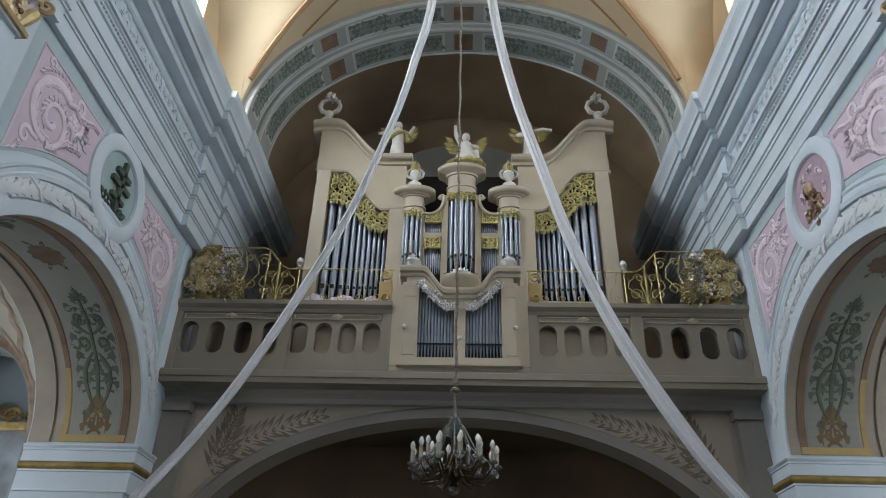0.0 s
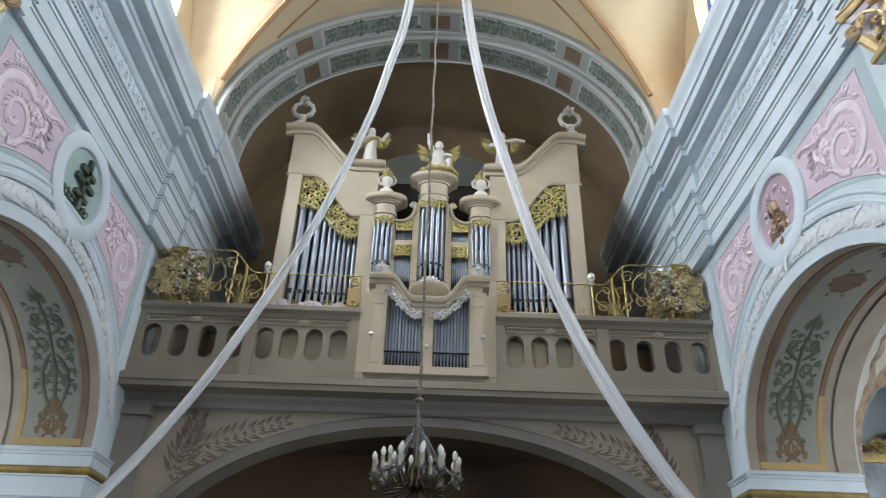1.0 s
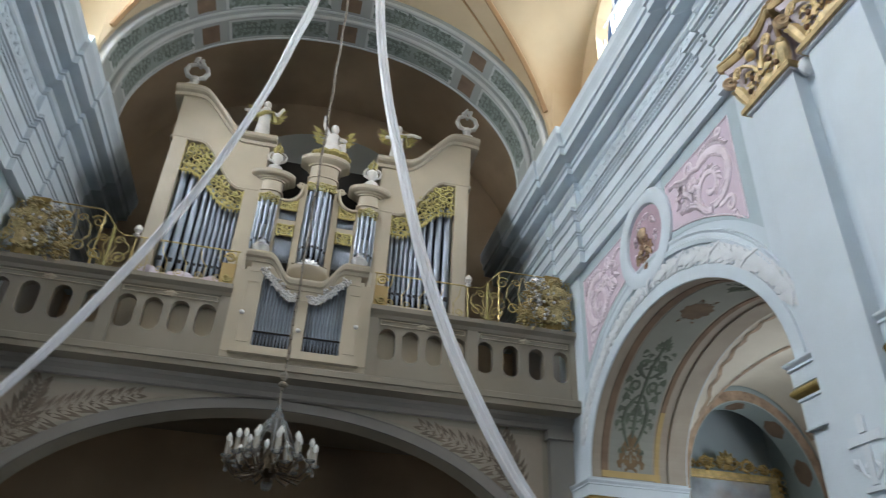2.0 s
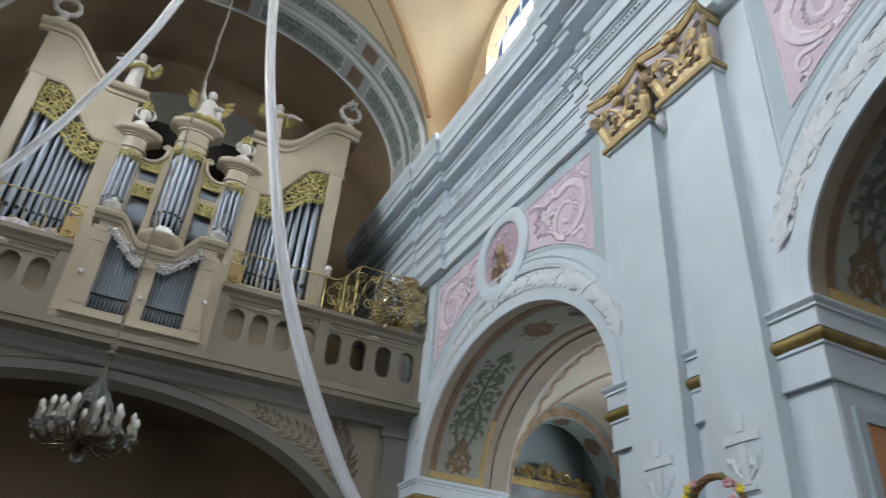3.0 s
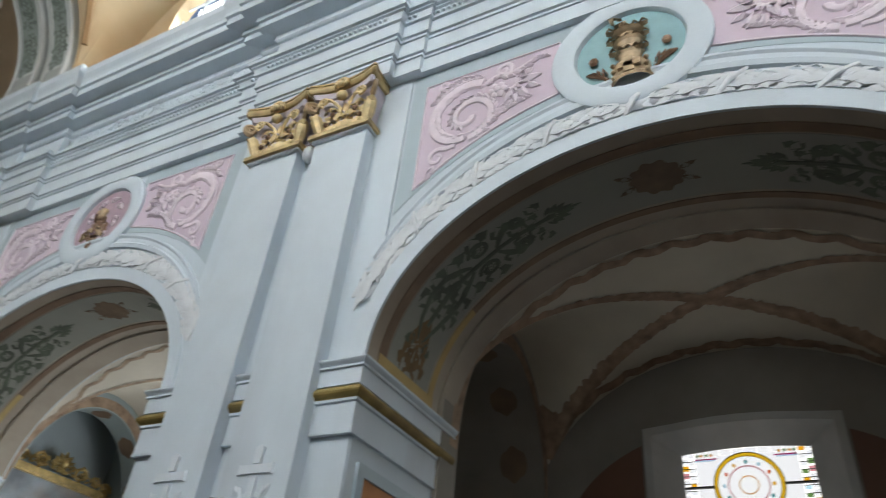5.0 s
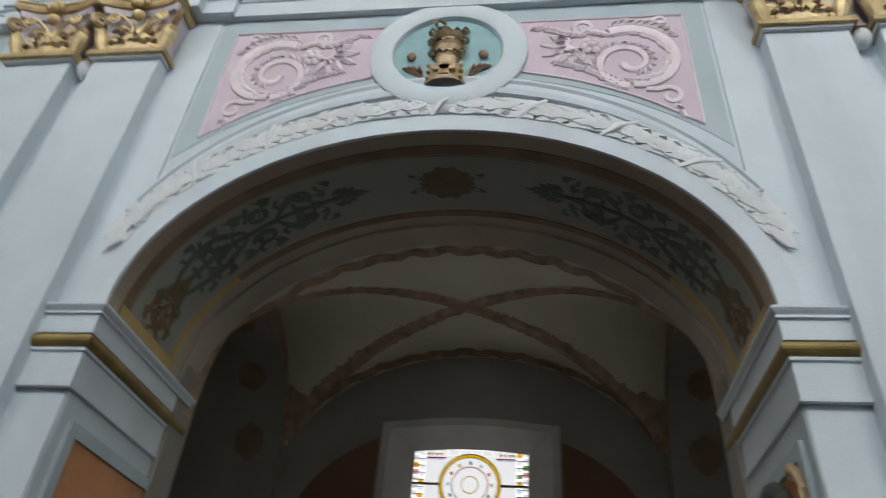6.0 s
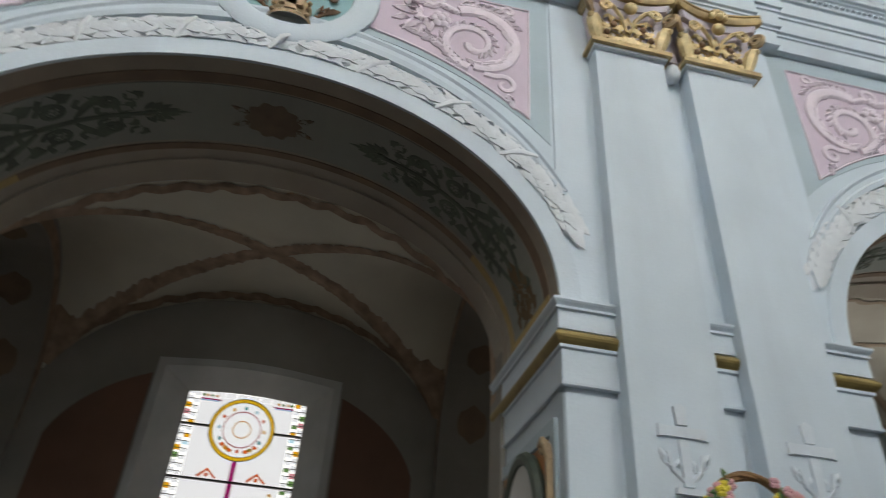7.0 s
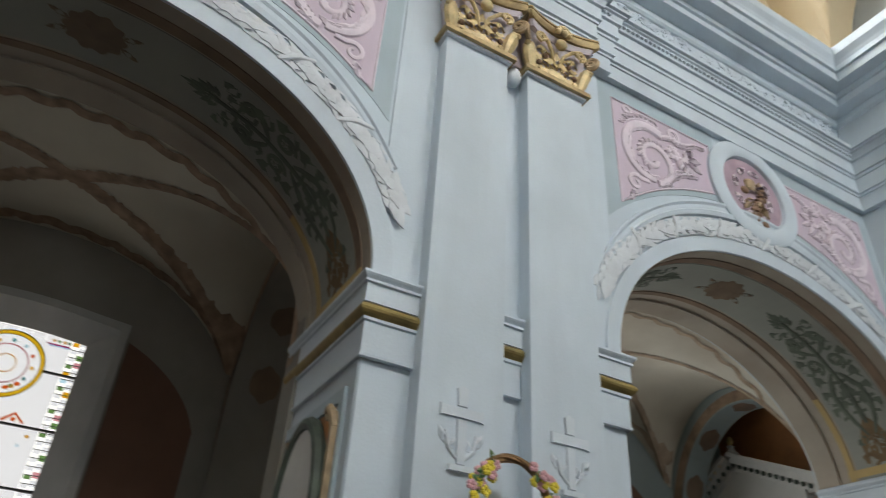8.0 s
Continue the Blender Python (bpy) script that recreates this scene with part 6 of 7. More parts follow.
statue("statue", "small white carved seated figure on a gilt cloud", (0.08, YF, 10.97), 1.1, "cloud", True, ([(-0.1, 0, 0.55), (-0.2, -0.05, 0.75), (-0.22, -0.05, 0.98)], [(0.1, 0, 0.5), (0.22, -0.1, 0.4), (0.1, -0.2, 0.35)]), True)


def urn(at, h, label, open_top):
    t = thing("urn", label, "urn", at, "flaming urns on the organ")
    g = G().lathe(at, [(0.20 * h, 0), (0.20 * h, 0.12 * h), (0.12 * h, 0.16 * h), (0.06 * h, 0.24 * h), (0.12 * h, 0.34 * h)] + ([(0.10 * h, 0.44 * h), (0.04 * h, 0.47 * h)] if open_top else [(0.17 * h, 0.46 * h), (0.15 * h, 0.56 * h), (0.08 * h, 0.62 * h), (0.11 * h, 0.66 * h), (0.08 * h, 0.68 * h)]), 14)
    part("body", g, M_STATUE, t, "", True)
    for e in (-1, 1):
        g = G()
        g.tube([(at[0] + e * p[0] * h, at[1], at[2] + p[1] * h) for p in (((0.05, 0.42), (0.20, 0.48), (0.27, 0.64), (0.22, 0.82), (0.04, 0.92)) if open_top else ((0.10, 0.34), (0.22, 0.40), (0.25, 0.54), (0.19, 0.64), (0.10, 0.66)))], [0.05 * h, 0.07 * h, 0.065 * h, 0.06 * h, 0.04 * h] if open_top else 0.04 * h, 6)
        part("handle", g, M_STATUE, t)
    g = G()
    lift = 0.28 if open_top else 0.0
    for k in range(5):
        a = k * 1.257
        g.tube([(at[0] + 0.09 * h * math.cos(a), at[1] + 0.09 * h * math.sin(a), at[2] + (0.62 + lift) * h), (at[0] + 0.12 * h * math.cos(a + 0.5), at[1] + 0.12 * h * math.sin(a + 0.5), at[2] + (0.78 + lift * 0.8) * h), (at[0] + 0.03 * h * math.cos(a + 1), at[1] + 0.03 * h * math.sin(a + 1), at[2] + (0.96 + 0.05 * (k % 2) + lift * 0.5) * h)], [0.055 * h, 0.05 * h, 0.012 * h], 6)
    part("flame", g, M_STATUE if open_top else M_CARVE, t, "" if open_top else "gilt carved flame")


for s in (1, -1):
    urn((s * 0.99, YF - 0.02, 10.38), 0.72, "white carved urn with a gilt flame on a small organ tower", False)
    urn((s * 3.02, YF + 0.02, 12.13), 0.85, "white carved urn with open horns on the organ cornice", True)

M_BOUQUET = mat("worn_gilt_bouquet", (0.52, 0.43, 0.22), 0.45, metal=0.3, var=0.35, scale=12, stain=(0.25, 0.17, 0.06), stain_amt=0.5)
# ---- wrought railing and gilt bouquets on the parapet ----
for s in (1, -1):
    rl = thing("railing", "gilded wrought-iron scroll railing on the gallery parapet", "railing", (s * 3, 10.62, 7.27), "gallery railings")
    yy = 10.62
    g = G(mir(s))
    top = lambda x: 7.98 + 0.44 * smooth((x - 3.15) / 0.5)
    g.tube([(1.2 + (4.95 - 1.2) * i / 40, yy, top(1.2 + (4.95 - 1.2) * i / 40)) for i in range(41)], 0.014, 6)
    g.tube([(1.2, yy, 7.33), (4.95, yy, 7.33)], 0.012, 6)
    part("rails", g, M_IRON, rl)
    for x in (1.24, 2.95, 3.55, 4.95):
        part("post", G(mir(s)).tube([(x, yy, 7.26), (x, yy, top(x))], 0.016, 6), M_IRON, rl)
    part("gilt_bar", G(mir(s)).tube([(3.33, yy, 7.30), (3.33, yy, top(3.33))], 0.024, 8), M_CARVE, rl, "bright gilt middle bar")
    for mx, hh in ((3.33, 0.62), (4.02, 1.02)):
        for e in (-1, 1):
            g = G(mir(s))
            P = lambda u, f: (mx + e * u, yy, 7.34 + hh * f)
            g.tube([(p[0], yy, p[1]) for p in spiral(mx + e * 0.20, 7.34 + hh * 0.30, 0.03, 0.125, 1.0, 1.45, 24, 0, e)] + [P(0.33, 0.52), P(0.30, 0.72), P(0.20, 0.84)] + [(p[0], yy, p[1]) for p in spiral(mx + e * 0.13, 7.34 + hh * 0.84, 0.085, 0.02, 0.2, 1.3, 18, 0, e)], 0.013, 5)
            g.tube([(p[0], yy, p[1]) for p in spiral(mx + e * 0.09, 7.41, 0.07, 0.015, -1.57, 1.4, 16, 0, -e)], 0.011, 5)
            g.tube([P(0.02, 0.98), P(0.10, 0.62), P(0.05, 0.40), P(0.02, 0.12)], 0.011, 5)
            part("scroll", g, M_IRON, rl)
    g = G(mir(s)).tube([(p[0], yy, p[1]) for p in spiral(3.62, 8.16, 0.13, 0.02, 0.5, 1.5, 20, 0, 1)], 0.013, 5)
    part("scroll", g, M_IRON, rl)
    for i in range(5):
        x = 1.5 + i * 0.32
        g = G(mir(s))
        g.tube([(p[0], yy, p[1]) for p in spiral(x, 7.42, 0.075, 0.015, -1.57, 1.5, 16, 0, 1 - 2 * (i % 2))], 0.008, 5)
        g.tube([(x - 0.1, yy, 7.34), (x - 0.1, yy, 7.6), (x, yy, 7.75), (x + 0.04, yy, 7.97)], 0.008, 5)
        part("scroll", g, M_IRON, rl)
    # gilt carved bouquet at the wall
    bq = thing("gilt_bouquet", "gilded carved bouquet with silver-white blossoms on the parapet", "carved bouquet", (s * 4.55, 10.62, 7.27), "gilt bouquets at the wall")
    rnd = random.Random(21)
    g = G(lambda p: (s * p[0], 10.55 - p[2], p[1]))
    for k in range(260):
        x, z = rnd.uniform(4.22, 4.92), 7.3 + 0.95 * rnd.random()
        w = 0.38 - 0.12 * (z - 7.3)
        x = 4.50 - 0.22 * (1 - (z - 7.3) / 0.95) + (x - 4.57) * (w + 0.05) / 0.35
        g.leaf(x, z, rnd.uniform(0, 6.28), rnd.uniform(0.10, 0.2), rnd.uniform(0.03, 0.07), rnd.uniform(-0.12, 0.14), 0.04, True)
    for k in range(40):
        g.tube([(q[0], q[1], 0.15) for q in spiral(rnd.uniform(4.3, 4.85), rnd.uniform(7.4, 8.15), 0.09, 0.02, rnd.uniform(0, 6), 1.3, 12, 0, rnd.choice((-1, 1)))], 0.018, 5)
    part("foliage", g, M_BOUQUET, bq)
    part("core", G(mir(s)).lathe((4.57, 10.62, 7.27), [(0.18, 0), (0.2, 0.15), (0.2, 0.6), (0.14, 0.95), (0.12, 1.0)], 10), M_OLDGOLD, bq)
    part("cap", G(mir(s)).box((4.40, 10.5, 8.24), (4.78, 10.76, 8.32)).box((4.44, 10.53, 8.32), (4.74, 10.74, 8.42)), M_OLDGOLD, bq, "old gold moulded cap")
    for k in range(16):
        x, z = 4.57 + rnd.uniform(-0.28, 0.28), rnd.uniform(7.36, 8.15)
        part("blossom", G(mir(s)).ball((x, 10.38 + rnd.uniform(-0.03, 0.05), z), (0.032, 0.03, 0.032), 7, 4), M_SILVER, bq, "silver-white blossom")
    g = G(lambda p: (s * p[0], 10.50 - p[2], p[1]))
    for k in range(26):
        z = 7.36 + 0.85 * rnd.random()
        g.leaf(4.12 + 0.22 * (z - 7.3) + rnd.uniform(-0.10, 0.10), z, rnd.uniform(0.9, 2.6), rnd.uniform(0.12, 0.22), 0.07, rnd.uniform(-0.02, 0.08), 0.04, True)
    part("silver_leafage", g, M_SILVER, bq, "silver-white carved leaves")["kind"] = "stuff"
    # gilt bracket panels beside the positive
    bp = thing("carved_bracket", "small gilded scroll bracket beside the small organ case", "bracket", (s * 1.32, 10.6, 7.27), "gilt brackets")
    part("board", G(mir(s)).box((1.22, 10.60, 7.27), (1.46, 10.66, 7.72)), M_OCHRE, bp)
    g = G(lambda p: (s * p[0], 10.58 - p[2], p[1]))
    g.tube(spiral(1.34, 7.82, 0.10, 0.02, 0, 1.5, 16, 0), 0.022, 5)
    g.tube(spiral(1.34, 7.42, 0.08, 0.02, 3, 1.5, 16, 0), 0.02, 5)
    part("scroll", g, M_IRON, bp)
    # small pale busts of carved ornament on the posts
    fb = thing("post_finial", "small white carved finial on the railing post", "finial", (s * 2.95, 10.6, 7.98), "railing finials")
    part("body", G(mir(s)).lathe((2.95, 10.6, 7.97), [(0.04, 0), (0.06, 0.03), (0.03, 0.06), (0.07, 0.12), (0.06, 0.19), (0.02, 0.23)], 10), M_STATUE, fb, "", True)

# draped cloth by the organ foot
cl = thing("draped_cloth", "crumpled white and lilac cloth draped behind the railing", "cloth", (-2.2, 10.85, 7.27))
rows = []
for i in range(25):
    x = -2.85 + 1.5 * i / 24
    rows.append([(x, 10.80 + 0.05 * math.sin(i * 1.3) + 0.03 * j, 7.28 + (0.30 + 0.06 * math.sin(i * 0.7) - 0.05 * (i / 24)) * j / 4 + 0.02 * math.sin(i * 2.1 + j)) for j in range(5)] + [(x, 11.1, 7.5 - 0.01 * i / 24), (x, 11.1, 7.28)])
M_CLOTH = mat("lilac_white_cloth", (0.60, 0.54, 0.62), 0.8, var=0.15, scale=4)
part("cloth", G().grid(rows, False, True), M_CLOTH, cl, "", True)


# ---- chandelier and ribbons ----
M_CRYSTAL = mat("cut_crystal", (0.80, 0.84, 0.86), 0.08, var=0.05, bump=0.0)
M_CRYSTAL.node_tree.nodes["Principled BSDF"].inputs["Transmission Weight"].default_value = 0.85
M_BRASSDK = mat("tarnished_brass", (0.07, 0.05, 0.03), 0.35, metal=0.8, var=0.25, scale=10)
M_CANDLE = mat("ivory_candle_tube", (0.42, 0.38, 0.32), 0.5, var=0.08)
M_BULB = mat("frosted_bulb", (0.85, 0.84, 0.80), 0.25, var=0.03, bump=0)
CX, CY, CZ = 0.0, 6.0, 3.1
ch = thing("chandelier", "crystal and brass candle chandelier hanging unlit on a chain", "chandelier", (CX, CY, CZ))
g = G().lathe((CX, CY, CZ), [(0.01, 0), (0.05, 0.03), (0.03, 0.07), (0.06, 0.1), (0.10, 0.14), (0.06, 0.18), (0.03, 0.24), (0.05, 0.3), (0.03, 0.36), (0.03, 0.62), (0.015, 0.66)], 12)
part("stem", g, M_BRASSDK, ch, "", True)
g = G().lathe((CX, CY, CZ + 0.48), [(0.03, 0), (0.08, 0.02), (0.09, 0.06), (0.06, 0.08), (0.08, 0.11), (0.05, 0.14), (0.06, 0.17), (0.03, 0.20), (0.04, 0.22), (0.01, 0.26)], 10)
part("crystal_crown", g, M_CRYSTAL, ch, "clear cut crystal crown")
part("crystal_drop", G().ball((CX, CY, CZ + 0.01), (0.05, 0.05, 0.05), 10, 8), M_CRYSTAL, ch, "crystal drop")
for ring, (n, R, zt, z0) in enumerate(((13, 0.39, 0.33, 0.12), (8, 0.25, 0.40, 0.2))):
    for k in range(n):
        a = 2 * math.pi * (k + 0.3 * ring) / n
        c, q = math.cos(a), math.sin(a)
        P = lambda r, z: (CX + r * c, CY + r * q, CZ + z)
        arm = part("arm", G().tube([P(0.04, z0 + 0.12), P(R * 0.35, z0 - 0.02), P(R * 0.75, z0 - 0.05), P(R, z0 + 0.04), P(R, zt - 0.14)], [0.012, 0.011, 0.010, 0.010, 0.009], 6), M_BRASSDK, ch)
        part("drip_pan", G().lathe(P(R, zt - 0.14), [(0.01, 0), (0.045, 0.015), (0.05, 0.03), (0.02, 0.035)], 10), M_CRYSTAL, arm, "clear glass drip pan")
        part("candle", G().lathe(P(R, zt - 0.11), [(0.017, 0), (0.017, 0.11), (0.012, 0.115)], 8), M_CANDLE, arm, "ivory candle tube")
        part("bulb", G().lathe(P(R, zt), [(0.010, 0), (0.024, 0.03), (0.023, 0.05), (0.012, 0.075), (0.003, 0.085)], 10), M_BULB, arm, "frosted candle bulb", True)
        if k % 2 == 0:
            part("crystal_drop", G().ball(P(R, zt - 0.19), (0.014, 0.014, 0.03), 6, 4), M_CRYSTAL, arm, "crystal drop")
for k in range(8):
    a = 2 * math.pi * k / 8
    part("crystal_chain", G().tube([(CX + 0.08 * math.cos(a), CY + 0.08 * math.sin(a), CZ + 0.6), (CX + 0.2 * math.cos(a), CY + 0.2 * math.sin(a), CZ + 0.36), (CX + 0.34 * math.cos(a), CY + 0.34 * math.sin(a), CZ + 0.24)], 0.007, 5), M_CRYSTAL, ch, "string of crystal beads")
g = G()
z = CZ + 0.66
while z < barrel_z(0) - 0.02:
    g.tube([(CX + 0.006 * math.sin(z * 9), CY, z), (CX + 0.006 * math.sin(z * 9 + 1), CY, z + 0.07)], 0.017 if int(z * 14) % 2 else 0.012, 5)
    z += 0.075
part("chain", g, M_ROPE, ch, "dusty cord-wrapped chain")
part("chain_knot", G().ball((CX, CY, CZ + 1.02), (0.035, 0.035, 0.05), 8, 5).ball((CX, CY, CZ + 0.94), (0.05, 0.05, 0.03), 8, 5), M_ROPE, ch)


def ribbon(s, pts, w):
    """A folded satin ribbon hanging through pts of (x, z) at the chandelier's bay."""
    t = thing("ribbon", "long white satin ribbon draped from the vault to the side", "ribbon", (pts[0][0], CY, pts[0][1]), "draped ribbons")
    fine = []
    for i in range(len(pts) - 1):
        p0, p1, p2, p3 = pts[max(0, i - 1)], pts[i], pts[i + 1], pts[min(len(pts) - 1, i + 2)]
        for k in range(10):
            u = k / 10
            fine.append(tuple(0.5 * (2 * p1[j] + (p2[j] - p0[j]) * u + (2 * p0[j] - 5 * p1[j] + 4 * p2[j] - p3[j]) * u * u + (3 * p1[j] - p0[j] - 3 * p2[j] + p3[j]) * u ** 3) for j in (0, 1)))
    fine.append(pts[-1])
    rows = []
    n = len(fine)
    for i, (x, z) in enumerate(fine):
        a, b = fine[max(0, i - 1)], fine[min(n - 1, i + 1)]
        d = Vector((b[0] - a[0], b[1] - a[1])).normalized()
        nx, nz = -d.y, d.x
        ww = w * (0.9 + 0.12 * math.sin(i * 0.11 + s))
        row = []
        for q, yo in ((-0.5, 0.0), (-0.3, -0.02), (-0.12, 0.012), (0.1, -0.018), (0.28, 0.01), (0.5, -0.008), (0.48, 0.006), (0.28, 0.022), (0.1, 0.004), (-0.12, 0.026), (-0.3, 0.0), (-0.48, 0.014)):
            yy = CY + (yo + 0.008 * math.sin(i * 0.17 + q * 9)) * 1.3
            row.append((x + nx * ww * q, yy, z + nz * ww * q))
        rows.append(row)
    part("cloth", G().grid(rows, False, True), M_RIBBON, t, "", True)


ribbon(-1, [(-0.03, 15.5), (-0.18, 12.6), (-0.40, 9.67), (-0.575, 8.6), (-0.79, 7.55), (-1.24, 6.05), (-1.88, 4.58), (-2.36, 3.70), (-2.87, 2.98), (-3.9, 1.75), (-4.7, 1.0)], 0.115)
ribbon(1, [(0.03, 15.5), (0.20, 12.6), (0.42, 9.67), (0.65, 8.07), (0.97, 6.73), (1.28, 5.59), (1.66, 4.60), (2.13, 3.69), (2.56, 3.06), (3.6, 1.9), (4.7, 1.0)], 0.15)

# ---- altars at the aisle ends ----
M_CANVAS = mat("blue_grey_painting", (0.33, 0.38, 0.43), 0.4, var=0.4, scale=2.5, stain=(0.4, 0.3, 0.22), stain_amt=0.7)
M_ALTARWHITE = mat("white_altar_paint", (0.58, 0.58, 0.55), 0.5, var=0.06, scale=3)
for s in (1, -1):
    fr = thing("altar_painting", "large dark painting in a carved gilt frame with a crest", "painting", (s * 8.2, 11.4, 0.0), "altar paintings")
    x0, x1, zt = 7.2, 9.25, 5.25
    part("canvas", G(mir(s)).box((x0 + 0.12, 11.36, 1.6), (x1 - 0.12, 11.42, zt - 0.12)), M_CANVAS, fr)
    prof_boxes = (((x0, zt - 0.14), (x1, zt)), ((x0, 1.5), (x0 + 0.14, zt - 0.14)), ((x1 - 0.14, 1.5), (x1, zt - 0.14)), ((x0 + 0.14, 1.5), (x1 - 0.14, 1.64)))
    g = G(mir(s))
    for a, b in prof_boxes:
        g.box((a[0], 11.28, a[1]), (b[0], 11.5, b[1]))
        g.box((a[0] + 0.03, 11.25, a[1] + 0.03), (b[0] - 0.03, 11.28, b[1] - 0.03))
    part("frame", g, M_GOLD, fr)
    g = G(lambda p: (s * p[0], 11.3 - p[2], p[1]))
    rnd = random.Random(2)
    mid = (x0 + x1) / 2
    for e in (-1, 1):
        scroll(g, mid + e * 0.42, zt + 0.12, 0.14, e, 0, 1.4, 0.035, 6, rnd)
        scroll(g, mid + e * 0.78, zt + 0.09, 0.11, -e, 0, 1.4, 0.03, 5, rnd)
        scroll(g, mid + e * 1.02, zt + 0.02, 0.13, e, 0, 1.4, 0.035, 6, rnd)
        for k in range(6):
            g.leaf(mid + e * (0.15 + 0.16 * k), zt + 0.05, math.pi / 2 + rnd.uniform(-0.9, 0.9), 0.22 - 0.015 * k, 0.12, 0, 0.07, True)
        for k in range(5):
            g.leaf(mid + e * 1.03, zt - 0.12 - 0.12 * k, math.pi / 2 - e * 1.3, 0.2, 0.12, 0, 0.06, True)
    for k in range(7):
        g.leaf(mid, zt + 0.05, math.pi / 2 + (k - 3) * 0.35, 0.36 - 0.03 * abs(k - 3), 0.13, 0.02, 0.08, True)
    g.ball((mid, zt + 0.2, 0.08), (0.09, 0.1, 0.07), 8, 6)
    part("crest", g, M_GOLD, fr, "carved gilt leaf crest")
    part("altar_table", G(mir(s)).box((x0 + 0.1, 11.0, 0), (x1 - 0.1, 11.55, 1.5)), M_ALTARWHITE, fr)
    al = thing("side_altar", "white gabled side altar with dark dentils and a small gilt finial", "altar", (s * 8.5, -11.2, 0), "side altars")
    g = G(mir(s)).box((7.5, -11.55, 0), (7.8, -11.1, 5.0)).box((9.2, -11.55, 0), (9.38, -11.1, 5.0)).box((7.8, -11.55, 0), (9.2, -11.4, 5.2))
    part("body", g, M_ALTARWHITE, al)
    pk = (8.75, 5.62)
    for a, b in (((7.2, 4.95), pk), (pk, (9.39, 5.2))):
        d = Vector((b[0] - a[0], b[1] - a[1]))
        n = Vector((-d.y, d.x)).normalized()
        for o0, o1, y0 in ((0.0, 0.10, -10.98), (0.10, 0.16, -10.92), (-0.12, 0.0, -11.05)):
            q = [(a[0] + n.x * o0, a[1] + n.y * o0), (b[0] + n.x * o0, b[1] + n.y * o0), (b[0] + n.x * o1, b[1] + n.y * o1), (a[0] + n.x * o1, a[1] + n.y * o1)]
            g = G(mir(s)).add([(p[0], y0, p[1]) for p in q] + [(p[0], -11.5, p[1]) for p in q], [(0, 1, 2, 3), (4, 5, 6, 7), (0, 1, 5, 4), (1, 2, 6, 5), (2, 3, 7, 6), (3, 0, 4, 7)])
            part("gable_moulding", g, M_ALTARWHITE, al)
    g = G(mir(s)).add([(x, y, z) for y in (-11.15, -11.5) for x, z in ((7.3, 4.9), (9.38, 4.9), (9.38, 5.15), pk)], [(0, 1, 2, 3), (4, 5, 6, 7), (0, 1, 5, 4), (1, 2, 6, 5), (2, 3, 7, 6), (3, 0, 4, 7)])
    part("gable", g, M_ALTARWHITE, al)
    for k in range(18):
        t = (k + 0.5) / 13 if k < 13 else (k - 12.5) / 5
        x, z = (7.3 + (pk[0] - 7.3) * t, 4.96 + (pk[1] - 4.96) * t) if k < 13 else (pk[0] + (9.36 - pk[0]) * t, pk[1] + (5.2 - pk[1]) * t)
        part("dentil", G(mir(s)).ball((x, -11.03, z - 0.03), (0.04, 0.04, 0.04), 6, 4), M_DKGREEN, al, "dark green leaf dentil")
    g = G(mir(s)).lathe((pk[0], -11.1, pk[1] + 0.12), [(0.12, 0), (0.12, 0.06), (0.07, 0.09), (0.05, 0.16), (0.07, 0.18), (0.02, 0.2)], 10)
    part("pedestal", g, M_ALTARWHITE, al)
    part("finial", G(mir(s)).ball((pk[0], -11.1, pk[1] + 0.40), (0.06, 0.05, 0.08), 8, 6), M_GOLD, al, "small gilt finial", True)
    for k in range(4):
        part("finial", G(mir(s)).ball((pk[0] + 0.2 + 0.12 * k, -11.0, pk[1] - 0.02 - 0.09 * k), (0.03, 0.03, 0.05), 8, 5), M_GOLD, al, "small gilt finial", True)

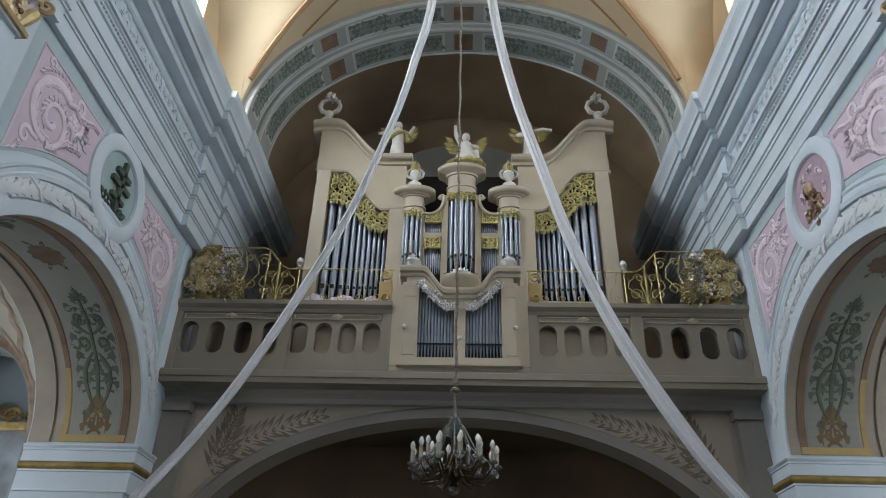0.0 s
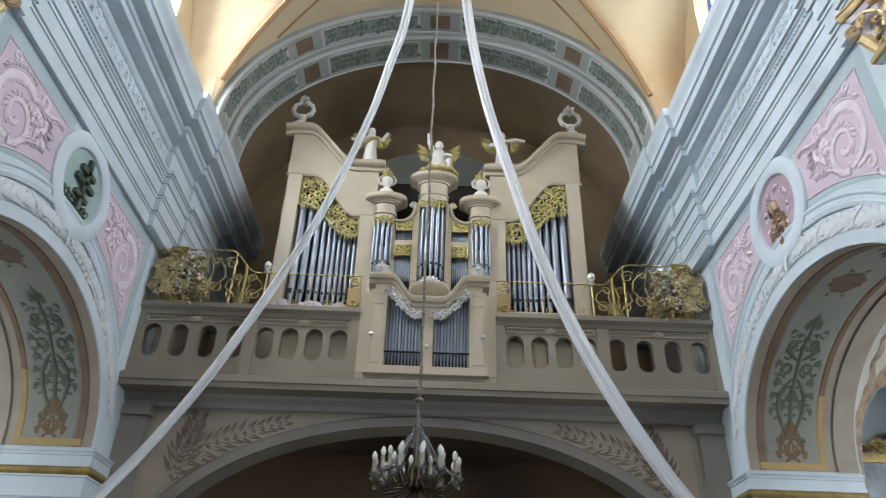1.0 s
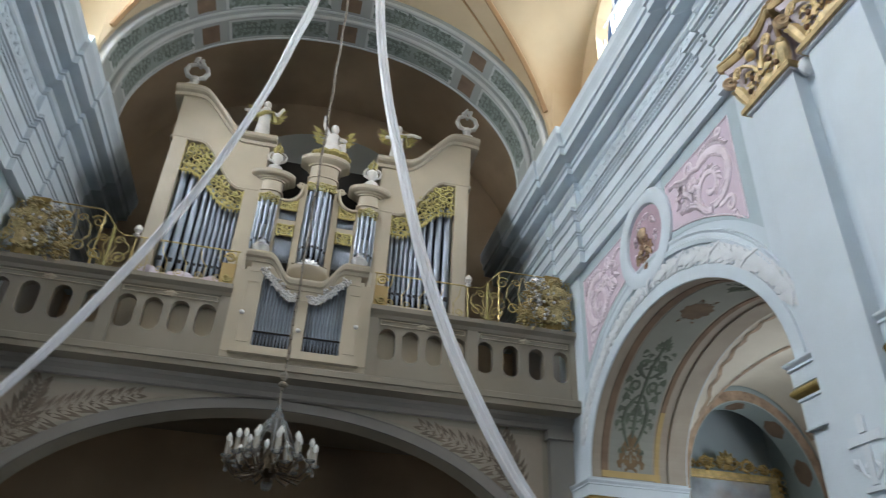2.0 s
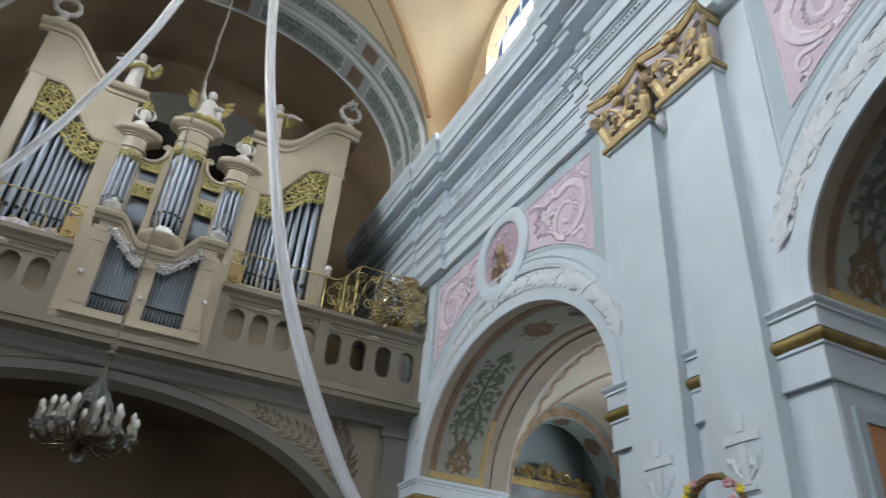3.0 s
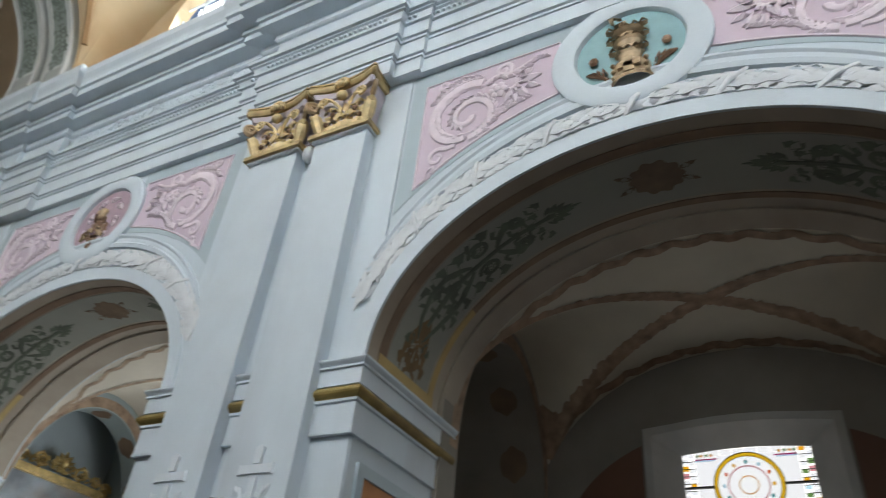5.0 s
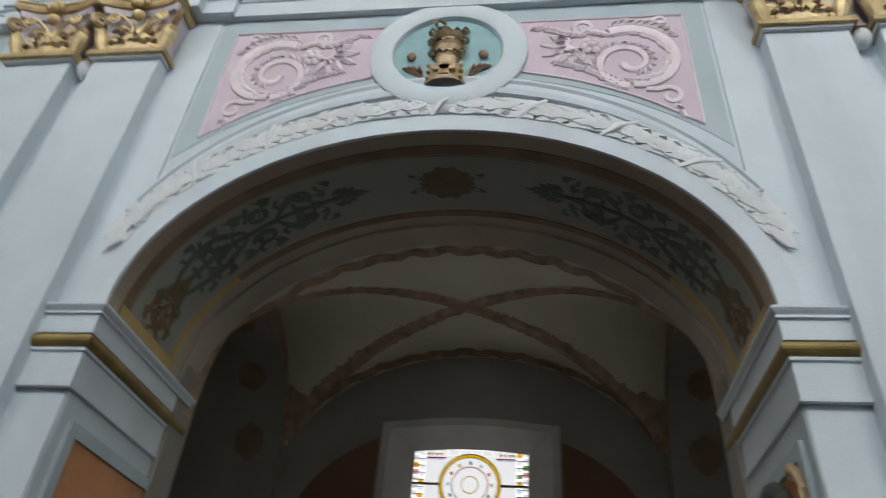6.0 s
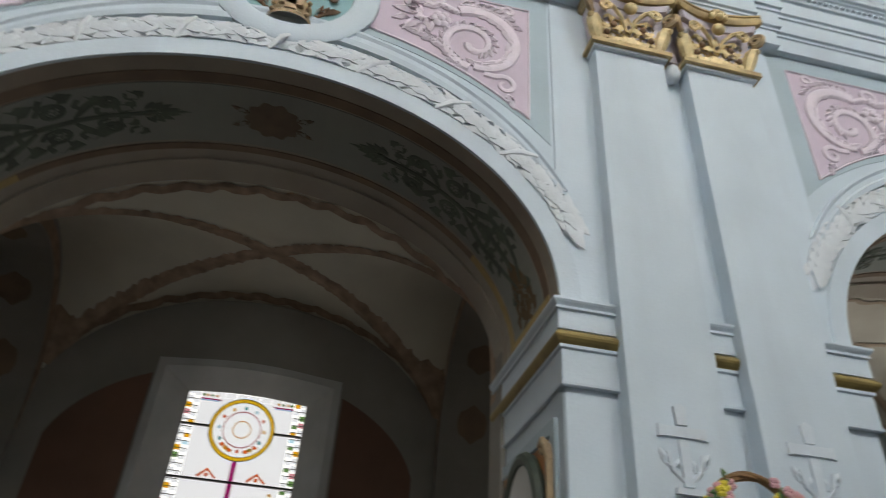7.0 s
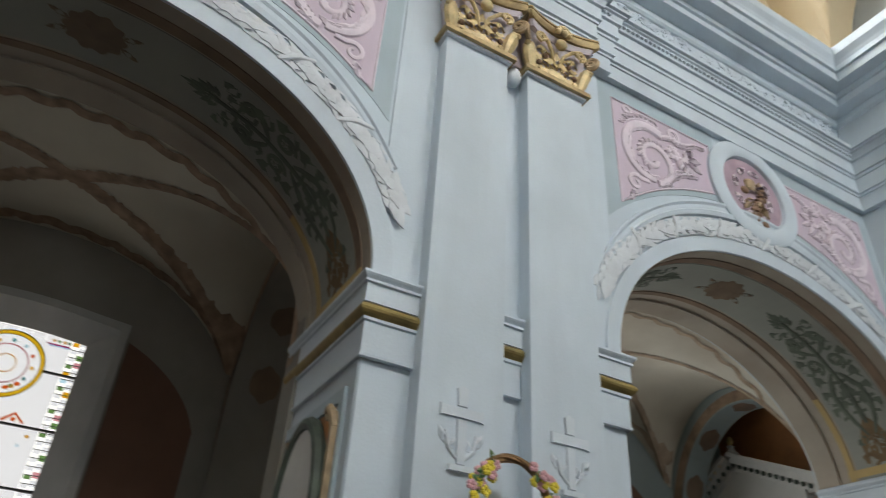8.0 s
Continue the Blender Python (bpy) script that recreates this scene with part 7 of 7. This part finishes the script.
# ---- flower hoops on the pilasters and the framed oval on the jamb ----
M_WICKER = mat("brown_wicker", (0.24, 0.13, 0.05), 0.7, var=0.3, scale=25, bump=0.5, grain=90)
M_YELLOW = mat("yellow_paper_petals", (0.75, 0.60, 0.05), 0.6, var=0.15, scale=10)
M_ROSE = mat("pink_paper_petals", (0.68, 0.36, 0.40), 0.6, var=0.15, scale=10)
M_GREENLEAF = mat("green_leaves", (0.10, 0.18, 0.06), 0.6, var=0.3, scale=10)
for yc in (3.5, -3.64):
    cn = struct("console_shelf", G().box((4.35, yc - 0.6, 1.9), (4.83, yc + 0.6, 2.02)).box((4.5, yc - 0.5, 1.75), (4.83, yc + 0.5, 1.9)), M_TRIM, "pale blue stone console on the pilasters", "console")
    hp = thing("flower_hoop", "brown wicker hoop with yellow and pink paper flowers on a console", "flower arch", (4.6, yc, 2.02), "flower hoops")
    H = lambda t: (4.6, yc + 0.31 * math.cos(t), 2.92 + 0.35 * math.sin(t))
    pts = [(4.6, yc + 0.33, 2.02), (4.6, yc + 0.32, 2.5)] + [H(math.pi * i / 24) for i in range(25)] + [(4.6, yc - 0.32, 2.5), (4.6, yc - 0.33, 2.02)]
    g = G()
    for k in range(4):
        a = k * 1.57
        g.tube([(p[0] + 0.02 * math.cos(a + i * 0.5), p[1] + 0.014 * math.sin(a + i * 0.5), p[2] + 0.016 * math.sin(a + i * 0.5)) for i, p in enumerate(pts)], 0.017, 6)
    part("hoop", g, M_WICKER, hp)
    rnd = random.Random(int(yc * 10) + 60)
    for k in range(30):
        sd = rnd.choice((0, 1))
        t = rnd.uniform(-0.15, 0.9)
        t = t if sd else math.pi - t
        p = H(t) if 0 < t < math.pi else (4.6, yc + 0.31 * (1 if sd else -1), 2.92 - 0.4 * rnd.random())
        c = (p[0] - rnd.uniform(0.03, 0.09), p[1] + rnd.uniform(-0.07, 0.07), p[2] + rnd.uniform(-0.06, 0.06))
        g = G()
        for q in range(5):
            a = q * 1.257 + rnd.random()
            g.ball((c[0], c[1] + 0.022 * math.cos(a), c[2] + 0.022 * math.sin(a)), (0.014, 0.02, 0.02), 6, 4)
        part("flower", g, M_YELLOW if rnd.random() < 0.5 else M_ROSE, hp, "yellow or pink paper flower")
    for k in range(10):
        sd = rnd.choice((-1, 1))
        p = H(math.pi / 2 - sd * rnd.uniform(0.6, 1.5))
        g = G(lambda v: (p[0] - 0.06 - v[2], p[1] + v[0], p[2] + v[1])).leaf(0, 0, rnd.uniform(0, 6.28), 0.09, 0.04, 0, 0.01)
        part("leaf", g, M_GREENLEAF, hp, "small green leaf")
ov = thing("oval_frame", "white oval plaque in a dark carved frame on the pier", "plaque", (5.75, -2.45, 2.9))
N = 32
E0 = lambda r: [(5.66 + 0.44 * r * math.cos(2 * math.pi * i / N), 2.88 + 0.66 * r * math.sin(2 * math.pi * i / N)) for i in range(N)]
g = G()
g.grid([[(p[0], y, p[1]) for p in E0(r)] for r, y in ((0.0, -2.44), (0.92, -2.44), (0.92, -2.53))], False, True)
part("plaque", g, M_ALTARWHITE, ov)
g = G()
g.tube([(p[0], -2.46, p[1]) for p in E0(1.0)], 0.055, 8, True)
part("frame", g, M_DKGREEN, ov, "dark carved oval frame", True)
g = G().box((5.15, -2.545, 1.2), (5.19, -2.47, 3.46)).box((5.19, -2.545, 1.2), (5.215, -2.49, 3.42))
g.tube([(5.17, -2.50, 3.40), (5.18, -2.48, 3.50), (5.22, -2.47, 3.55), (5.27, -2.47, 3.52), (5.26, -2.48, 3.47)], [0.035, 0.04, 0.035, 0.028, 0.015], 7)
part("gilt_strip", g, M_TIARA, ov, "gilt upright strip beside the oval")
